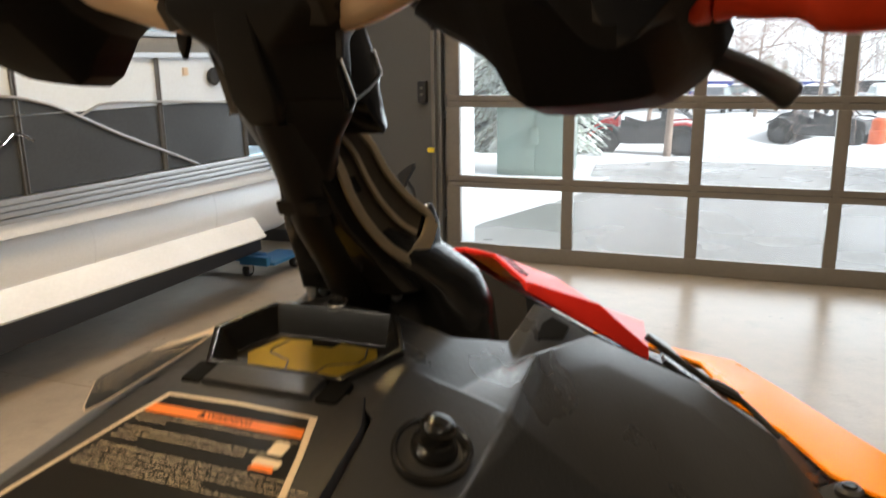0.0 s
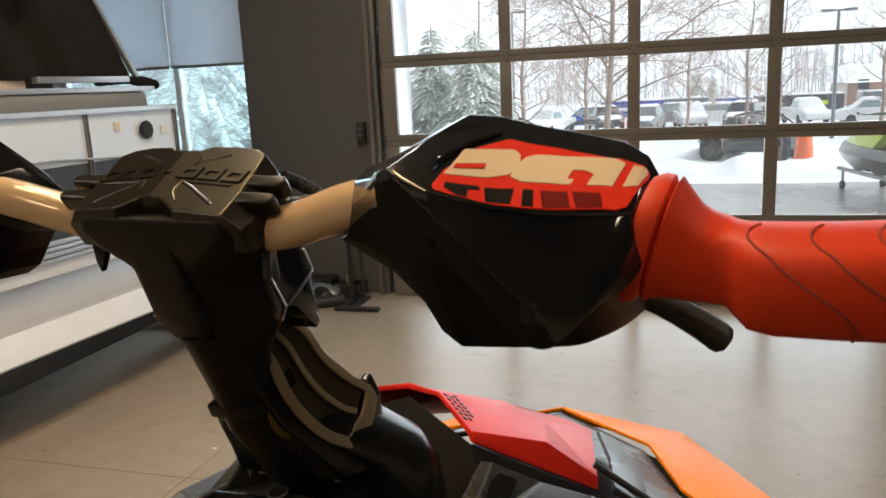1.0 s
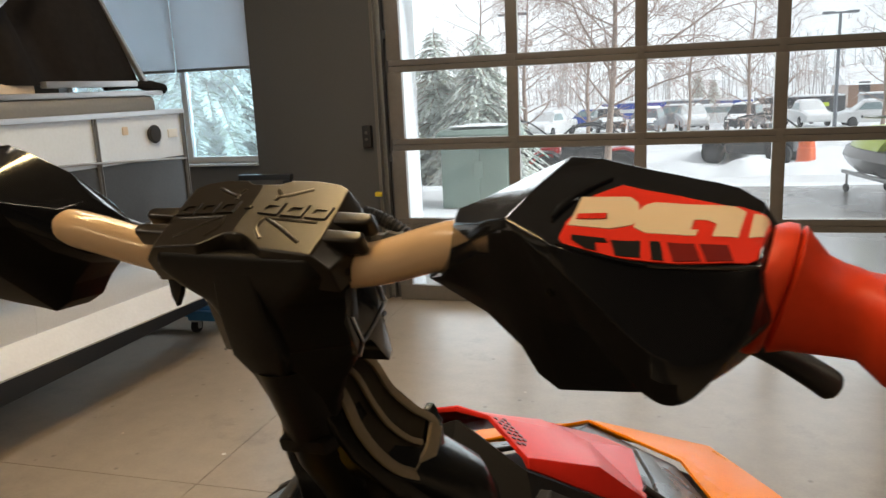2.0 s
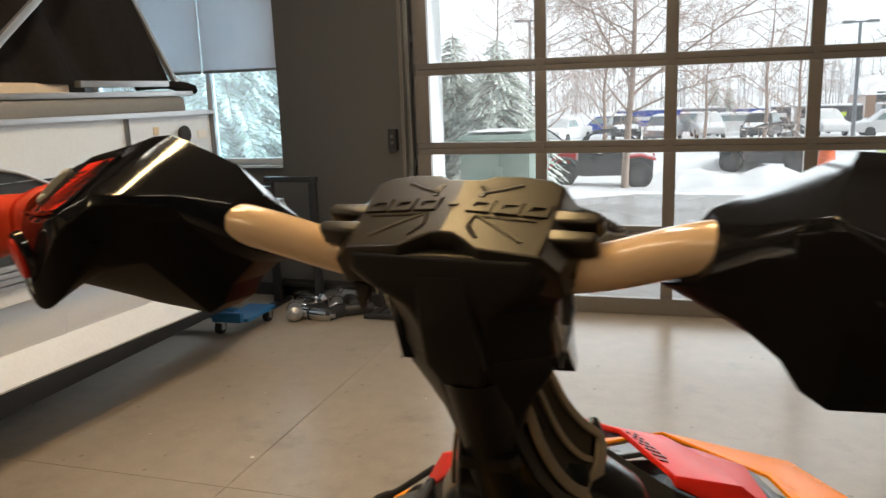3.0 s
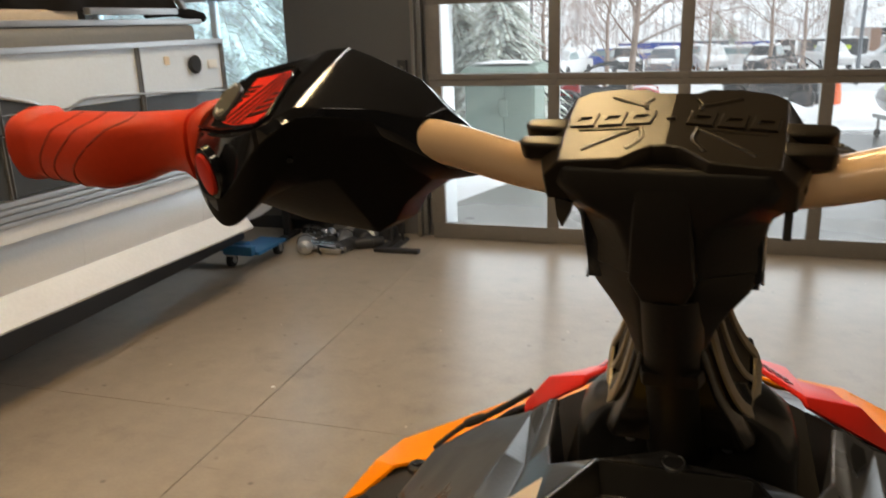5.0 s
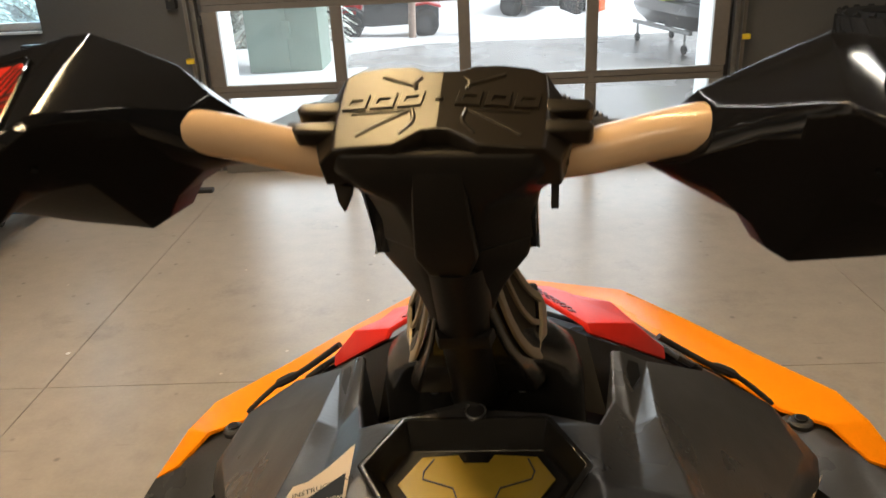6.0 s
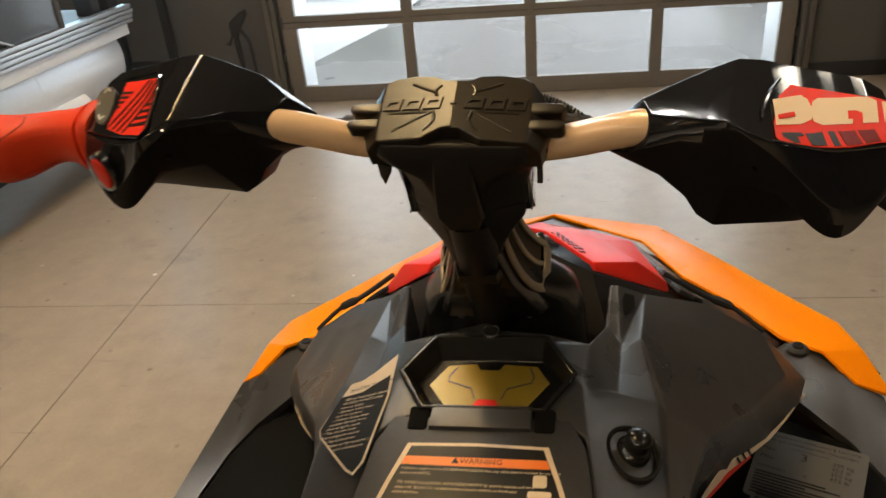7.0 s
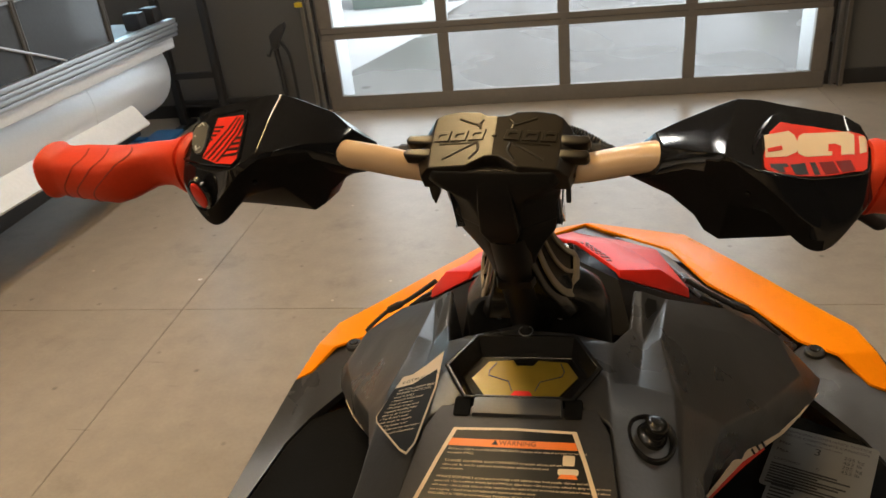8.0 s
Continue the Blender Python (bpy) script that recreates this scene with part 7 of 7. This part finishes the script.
def side_by_side(x, y, rz, paint, label):
    """An open off-road buggy: tub, hood, fenders, roll cage, seats and four big wheels."""
    u = thing("off_road_buggy", pose(x, y, ground_z(x, y), 0, 0, rz), label, "buggy", "parked buggies")
    P = M_PAINTS[paint]
    B = M_PAINTS["black"] if paint == "red" else P
    for sx in (-0.62, 0.62):
        for sy in (-0.95, 0.95):
            wheel(u, sx, sy, 0.34, 0.34, 0.24)
    part("tub", bevel_sharp(loft([[(-0.52, y_, z0), (0.52, y_, z0), (0.55, y_, z1), (-0.55, y_, z1)] for y_, z0, z1 in ((-1.3, 0.42, 0.78), (-0.6, 0.32, 0.80), (0.4, 0.30, 0.62), (0.75, 0.36, 0.78))]), 0.02, 2, 20), M_PAINTS["black"], u)
    part("hood", bevel_sharp(loft([[(-0.50, y_, z0), (0.50, y_, z0), (0.42, y_, z1), (-0.42, y_, z1)] for y_, z0, z1 in ((0.62, 0.55, 0.98), (1.05, 0.50, 0.88), (1.38, 0.46, 0.62))]), 0.03, 2, 20), P, u)
    for sx in (-1, 1):
        part("fender", bevel_sharp(loft([[(sx * 0.50, y_, z), (sx * 0.76, y_, z - 0.03), (sx * 0.76, y_, z - 0.07), (sx * 0.50, y_, z - 0.05)] for y_, z in ((0.58, 0.66), (0.75, 0.80), (1.0, 0.82), (1.3, 0.66))]), 0.008, 2, 30), B, u)
        part("door", bevel_sharp(loft([[(sx * 0.56, y_, z0), (sx * 0.60, y_, z0), (sx * 0.60, y_, z1), (sx * 0.56, y_, z1)] for y_, z0, z1 in ((-0.55, 0.42, 0.92), (0.05, 0.36, 0.78), (0.55, 0.40, 0.92))]), 0.01, 2, 30), B, u)
        part("rear_fender", bevel_sharp(loft([[(sx * 0.48, y_, z), (sx * 0.74, y_, z - 0.03), (sx * 0.74, y_, z - 0.08), (sx * 0.48, y_, z - 0.05)] for y_, z in ((-1.35, 0.78), (-1.0, 0.88), (-0.62, 0.84))]), 0.008, 2, 30), P, u)
        part("cage", tube(curve_pts([(sx * 0.55, 0.72, 0.9), (sx * 0.5, 0.28, 1.34), (sx * 0.48, -0.45, 1.38), (sx * 0.52, -1.15, 0.92)]), 0.026, 8), M_PAINTS["black"], u)
        part("headlamp", boxes(((sx * 0.36 - 0.09, 1.33, 0.62), (sx * 0.36 + 0.09, 1.38, 0.70)), bevel=0.01), M_LABELW, u)
        part("seat", boxes(((sx * 0.26 - 0.2, -0.55, 0.5), (sx * 0.26 + 0.2, -0.40, 1.18)), ((sx * 0.26 - 0.2, -0.5, 0.45), (sx * 0.26 + 0.2, 0.0, 0.60)), bevel=0.03), M_PAINTS["black"], u)
    part("roof_bar", tube([(-0.5, 0.28, 1.34), (0.5, 0.28, 1.34)], 0.024, 8), M_PAINTS["black"], u)
    part("roof_bar", tube([(-0.48, -0.45, 1.38), (0.48, -0.45, 1.38)], 0.024, 8), M_PAINTS["black"], u)
    part("bumper", tube(curve_pts([(-0.3, 1.35, 0.40), (-0.28, 1.46, 0.52), (0.28, 1.46, 0.52), (0.3, 1.35, 0.40)]), 0.022, 8), M_PAINTS["black"], u)
    part("snow", loft([[(-0.4 + 0.8 * i / 6, -1.28 + 0.6 * j / 3, 0.80 + 0.06 * math.sin(3.1 * i / 6) * math.sin(3.1 * (j + 0.3) / 3.6)) for i in range(7)] for j in range(4)], cap=False, closed=False), M_SNOW, u, "snow lying in the bed", 80)
    return u


for x, y, rz, paint in ((-1.9, 14.6, 93, "red"), (-6.2, 13.6, 70, "black"), (2.6, 18.4, 62, "black"), (7.4, 17.6, 95, "grey"), (-4.4, 17.0, 80, "grey"), (9.6, 16.4, 90, "red"), (12.0, 15.8, 100, "black"), (-9.0, 15.0, 90, "red")):
    side_by_side(x, y, rz, paint, f"{paint} open off-road buggy parked in the snow")


def car(x, y, rz, paint, tall, label):
    """A parked car or pickup under a cap of snow."""
    c = thing("parked_car", pose(x, y, ground_z(x, y), 0, 0, rz), label, "car", "parked cars")
    P = M_PAINTS[paint]
    for sx in (-0.78, 0.78):
        for sy in (-1.35, 1.35):
            wheel(c, sx, sy, 0.33, 0.33, 0.22)
    part("body", bevel_sharp(loft([[(-w, y_, z0), (w, y_, z0), (w * 0.97, y_, z1), (-w * 0.97, y_, z1)] for y_, w, z0, z1 in ((-2.2, 0.80, 0.45, 0.85), (-1.9, 0.88, 0.30, 0.98), (0.8, 0.90, 0.28, 0.98), (1.9, 0.86, 0.30, 0.86), (2.2, 0.74, 0.42, 0.70))]), 0.05, 3, 20), P, c)
    y0, y1 = (-0.3, 0.95) if tall else (-1.5, 0.95)
    cab = part("cab", bevel_sharp(loft([[(-0.80, y0 - 0.1, 0.96), (0.80, y0 - 0.1, 0.96), (0.80, y1 + 0.35, 0.96), (-0.80, y1 + 0.35, 0.96)], [(-0.62, y0 + 0.1, 1.52), (0.62, y0 + 0.1, 1.52), (0.62, y1 - 0.3, 1.52), (-0.62, y1 - 0.3, 1.52)]]), 0.04, 3, 20), P, c)
    for sx in (-1, 1):
        part("window", prism([(y0 + 0.05, 0.0), (y1 + 0.15, 0.0), (y1 - 0.25, 0.42), (y0 + 0.18, 0.42)], axes((sx * 0.785, 0, 1.02), (0, 1, 0), (-sx * 0.32, 0, 1)) @ Matrix.Translation((0, 0, 0 if sx > 0 else -0.012)), 0.012), M_PAINTS["teal"], cab)
        part("lamp", boxes(((sx * 0.6 - 0.12, 2.08, 0.60), (sx * 0.6 + 0.12, 2.20, 0.70)), bevel=0.02), M_LABELW, c)
    part("windscreen", prism([(-0.62, 0), (0.62, 0), (0.54, 0.5), (-0.54, 0.5)], axes((0, y1 + 0.30, 1.0), (1, 0, 0), (0, -0.62, 0.53)), 0.012), M_PAINTS["teal"], cab)
    part("snow", bevel_sharp(loft([[(-0.60, y0 + 0.08, 1.52), (0.60, y0 + 0.08, 1.52), (0.60, y1 - 0.28, 1.52), (-0.60, y1 - 0.28, 1.52)], [(-0.5, y0 + 0.2, 1.62), (0.5, y0 + 0.2, 1.62), (0.5, y1 - 0.4, 1.60), (-0.5, y1 - 0.4, 1.60)]]), 0.04, 2, 20), M_SNOW, c, "snow on the roof")
    part("snow", bevel_sharp(loft([[(-0.75, 1.3, 0.93), (0.75, 1.3, 0.93), (0.7, 2.1, 0.76), (-0.7, 2.1, 0.76)], [(-0.6, 1.4, 1.02), (0.6, 1.4, 1.02), (0.55, 2.0, 0.86), (-0.55, 2.0, 0.86)]]), 0.03, 2, 20), M_SNOW, c, "snow on the bonnet")
    return c


for i, (x, y, rz, paint, tall) in enumerate(((-7.0, 44, 160, "white", 1), (-3.6, 45, 195, "black", 1), (-1.0, 43, 172, "grey", 0), (1.6, 46, 185, "white", 1), (4.6, 44, 165, "black", 0), (8.4, 47, 190, "white", 1), (-10.4, 45, 175, "black", 0), (13.6, 40, 160, "red", 0), (-5.2, 52, 90, "blue", 0), (3.2, 53, 90, "white", 0), (12, 46, 90, "white", 1), (16.5, 45, 90, "grey", 0), (0.6, 52, 85, "grey", 0))):
    car(x, y, rz, paint, tall, f"{paint} {'pickup' if tall else 'car'} under snow in the lot")


def trailer(x, y, length, paint, stripe, label):
    t = thing("box_trailer", pose(x, y, ground_z(x, y)), label, "trailer", "box trailers")
    part("body", boxes(((-length / 2, -1.1, 0.55), (length / 2, 1.1, 1.82)), bevel=0.05), M_PAINTS[paint], t)
    part("roof_snow", boxes(((-length / 2 + 0.05, -1.05, 1.82), (length / 2 - 0.05, 1.05, 1.93)), bevel=0.05), M_SNOW, t)
    part("stripe", boxes(((-length * 0.3, -1.13, 1.05), (length * 0.25, -1.1, 1.35))), M_PAINTS[stripe], t)
    for sx in (-0.5, 0.5):
        part("wheel", tube([(length * 0.1 + sx, -1.0, 0.35), (length * 0.1 + sx, -0.8, 0.35)], 0.35, 18), M_RUBBER, t)
        part("wheel", tube([(length * 0.1 + sx, 1.0, 0.35), (length * 0.1 + sx, 0.8, 0.35)], 0.35, 18), M_RUBBER, t)
    part("tongue", boxes(((-length / 2 - 1.0, -0.05, 0.45), (-length / 2, 0.05, 0.58)), bevel=0.02), M_PAINTS["black"], t)
    part("jack", tube([(-length / 2 - 0.8, 0, 0.0), (-length / 2 - 0.8, 0, 0.7)], 0.04, 8), M_PAINTS["black"], t)


for x, y, l, a, b, n in ((1.6, 62, 3.6, "grey", "black", "grey box trailer with snow on its roof"), (5.3, 62, 2.7, "blue", "white", "blue box trailer with snow on its roof"), (7.6, 62, 1.3, "black", "white", "short black box trailer with snow on its roof"), (11.0, 62, 4.6, "black", "lime", "black box trailer with a green flash and snowy roof"), (17.5, 64, 5, "grey", "white", "grey box trailer with snow on its roof"), (-2.5, 60, 5, "blue", "white", "long blue trailer under snow")):
    trailer(x, y, l, a, b, n)


def house(x, y, w, h, paint, label):
    g = thing("house", pose(x, y, ground_z(x, y)), label, "house", "far houses")
    part("wall", boxes(((-w / 2, -4, 0), (w / 2, 4, h))), M_PAINTS[paint], g)
    part("roof", loft([[(-w / 2 - 0.4, -4.4, h - 0.1), (-w / 2 - 0.4, 4.4, h - 0.1), (-w / 2 - 0.4, 0, h + 1.7)], [(w / 2 + 0.4, -4.4, h - 0.1), (w / 2 + 0.4, 4.4, h - 0.1), (w / 2 + 0.4, 0, h + 1.7)]]), M_SNOW, g, "snow-covered roof", 20)
    n = max(2, int(w / 2.5))
    for k in range(n):
        cx = -w / 2 + w * (k + 0.5) / n
        for z in ((1.2,) if h < 4 else (1.2, 3.8)):
            wd = part("window", boxes(((cx - 0.5, -4.04, z), (cx + 0.5, -4.0, z + 1.3))), M_PAINTS["black"], g)
            part("frame", boxes(((cx - 0.58, -4.06, z - 0.08), (cx + 0.58, -4.02, z))), M_LABELW, wd)
    part("chimney", boxes(((w * 0.2, -0.4, h + 0.8), (w * 0.2 + 0.7, 0.4, h + 2.2))), M_PAINTS["brick"], g)


house(21.5, 84, 8.5, 2.3, "brick", "brown house with a snow-covered roof")
house(40, 95, 16, 4.2, "brick", "brown house with a snow-covered roof")


def pole(x, y, h):
    p = thing("light_pole", (x, y, ground_z(x, y)), "tall parking lot light pole", "light pole", "light poles")
    part("mast", tube([(0, 0, 0), (0, 0, h)], [0.09, 0.06], 10), M_PAINTS["grey"], p)
    part("arm", boxes(((-0.35, -0.05, h - 0.05), (0.35, 0.05, h + 0.02)), bevel=0.01), M_PAINTS["grey"], p)
    for s in (-1, 1):
        part("lamp_head", boxes(((s * 0.45 - 0.22, -0.16, h - 0.06), (s * 0.45 + 0.22, 0.16, h + 0.05)), bevel=0.03), M_PAINTS["grey"], p)


pole(-6.62, 30, 6.0)
pole(6.85, 30, 5.2)
pole(17, 48, 8)


def far_woods():
    """A grey band of bare woods and dark conifers along the horizon."""
    rnd = random.Random(77)
    bm = bmesh.new()
    for k in range(800):
        x = rnd.uniform(-150, 170)
        y = rnd.uniform(112, 135)
        h = rnd.uniform(4, 10.5)
        z = ground_z(x, y) - 0.2
        lean = rnd.uniform(-0.8, 0.8)
        tube([(x, y, z), (x + lean, y, z + h)], [0.10, 0.02], 3, bm, False)
        for j in range(9):
            s = rnd.uniform(0.3, 1)
            a = rnd.choice((-1, 1)) * rnd.uniform(0.4, 1.5) * (1.2 - s)
            tube([(x + lean * s, y, z + h * s), (x + lean * s + a * 1.4, y + rnd.uniform(-.5, .5), z + h * s + rnd.uniform(0.6, 1.6))], [0.05, 0.015], 3, bm, False)
    return bm


# distance haze is put into the woods' pale grey bark colour
tagged(link("far_woods", far_woods(), mat("hazed_bark", (0.56, 0.54, 0.53), 0.9, vary=0.3, grain=2), None, normals=False), "winter woods along the horizon, paled to grey for haze", "trees", kind="stuff")
for k, (x, y, h) in enumerate(((3.0, 76, 4.2), (4.5, 77, 3.6), (-20, 80, 6), (-26, 84, 7), (28, 90, 6))):
    spruce(x, y, h, h * 0.33, 50 + k, "small dark conifer among far houses")

# orange barrel and a small craft on a yard dolly
b_ = thing("orange_barrel", (3.45, 14.9, ground_z(3.45, 14.9)), "orange plastic traffic barrel in the snow", "barrel")
part("barrel", tube([(0, 0, 0.0), (0, 0, 0.12), (0, 0, 0.3), (0, 0, 0.32), (0, 0, 0.6), (0, 0, 0.62), (0, 0, 0.85), (0, 0, 0.9)], [0.27, 0.27, 0.24, 0.22, 0.21, 0.19, 0.18, 0.10], 20), M_PAINTS["orange"], b_)
part("base", tube([(0, 0, 0.0), (0, 0, 0.06)], 0.34, 20), M_BLACKM, b_)
jd = thing("yard_dolly", pose(3.08, 5.7, -0.045, 0, 0, 12), "galvanised yard dolly on four small wheels", "dolly")
for x in (-0.28, 0.28):
    part("rail", boxes(((x - 0.025, -0.9, 0.26), (x + 0.025, 0.9, 0.31)), bevel=0.006), M_TRACK, jd)
    for y in (-0.75, 0.75):
        part("leg", tube([(x, y, 0.06), (x, y, 0.27)], 0.018, 8), M_TRACK, jd)
        part("wheel", disc(bmesh.new(), (x - 0.02, y, 0.06), 0.06, 0.04, "x", 16, 0.006), M_RUBBER, jd)
for y in (-0.6, 0.0, 0.6):
    part("cross_bar", boxes(((-0.28, y - 0.02, 0.27), (0.28, y + 0.02, 0.30)), bevel=0.005), M_TRACK, jd)
small = thing("covered_watercraft", pose(3.08, 5.7, -0.045 + 0.31, 0, 0, 12), "lime and black personal watercraft on the yard dolly", "jet ski")
part("hull", bevel_sharp(loft([[(-w, y, 0.22), (-w * 0.7, y, 0.02 + k), (0, y, k), (w * 0.7, y, 0.02 + k), (w, y, 0.22), (w * 0.8, y, 0.34), (-w * 0.8, y, 0.34)] for y, w, k in ((-1.3, 0.36, 0.0), (-0.9, 0.44, 0.0), (0.4, 0.42, 0.0), (1.0, 0.26, 0.06), (1.3, 0.06, 0.16))]), 0.02, 2, 20), M_PAINTS["black"], small)
part("deck", bevel_sharp(loft([[(-w, y, 0.34), (w, y, 0.34), (w * 0.6, y, z), (-w * 0.6, y, z)] for y, w, z in ((-0.2, 0.34, 0.52), (0.3, 0.32, 0.66), (0.8, 0.24, 0.50), (1.2, 0.06, 0.38))]), 0.02, 2, 20), M_PAINTS["lime"], small)
part("seat", bevel_sharp(loft([[(-w, y, 0.34), (w, y, 0.34), (w * 0.8, y, z), (-w * 0.8, y, z)] for y, w, z in ((-1.2, 0.16, 0.52), (-0.6, 0.2, 0.60), (0.0, 0.18, 0.62))]), 0.03, 2, 20), M_PAINTS["black"], small)
part("handlebar", tube(curve_pts([(-0.36, 0.22, 0.78), (-0.15, 0.3, 0.76), (0.15, 0.3, 0.76), (0.36, 0.22, 0.78)]), 0.02, 8), M_PAINTS["black"], small)

# closed white winter sky far behind everything
def sky_backdrop():
    bm = bmesh.new()
    pts = [(620 * math.sin(a), 620 * math.cos(a)) for a in (radians(-80 + 10 * k) for k in range(17))]
    lo = [bm.verts.new((x, y, -30)) for x, y in pts]
    hi = [bm.verts.new((x, y, 320)) for x, y in pts]
    for i in range(16):
        bm.faces.new((lo[i], lo[i + 1], hi[i + 1], hi[i]))
    return bm


tagged(link("backdrop", sky_backdrop(), glow("overcast_sky", (0.95, 0.95, 0.96), 0.60), None), "white overcast winter sky", "sky", kind="structure")
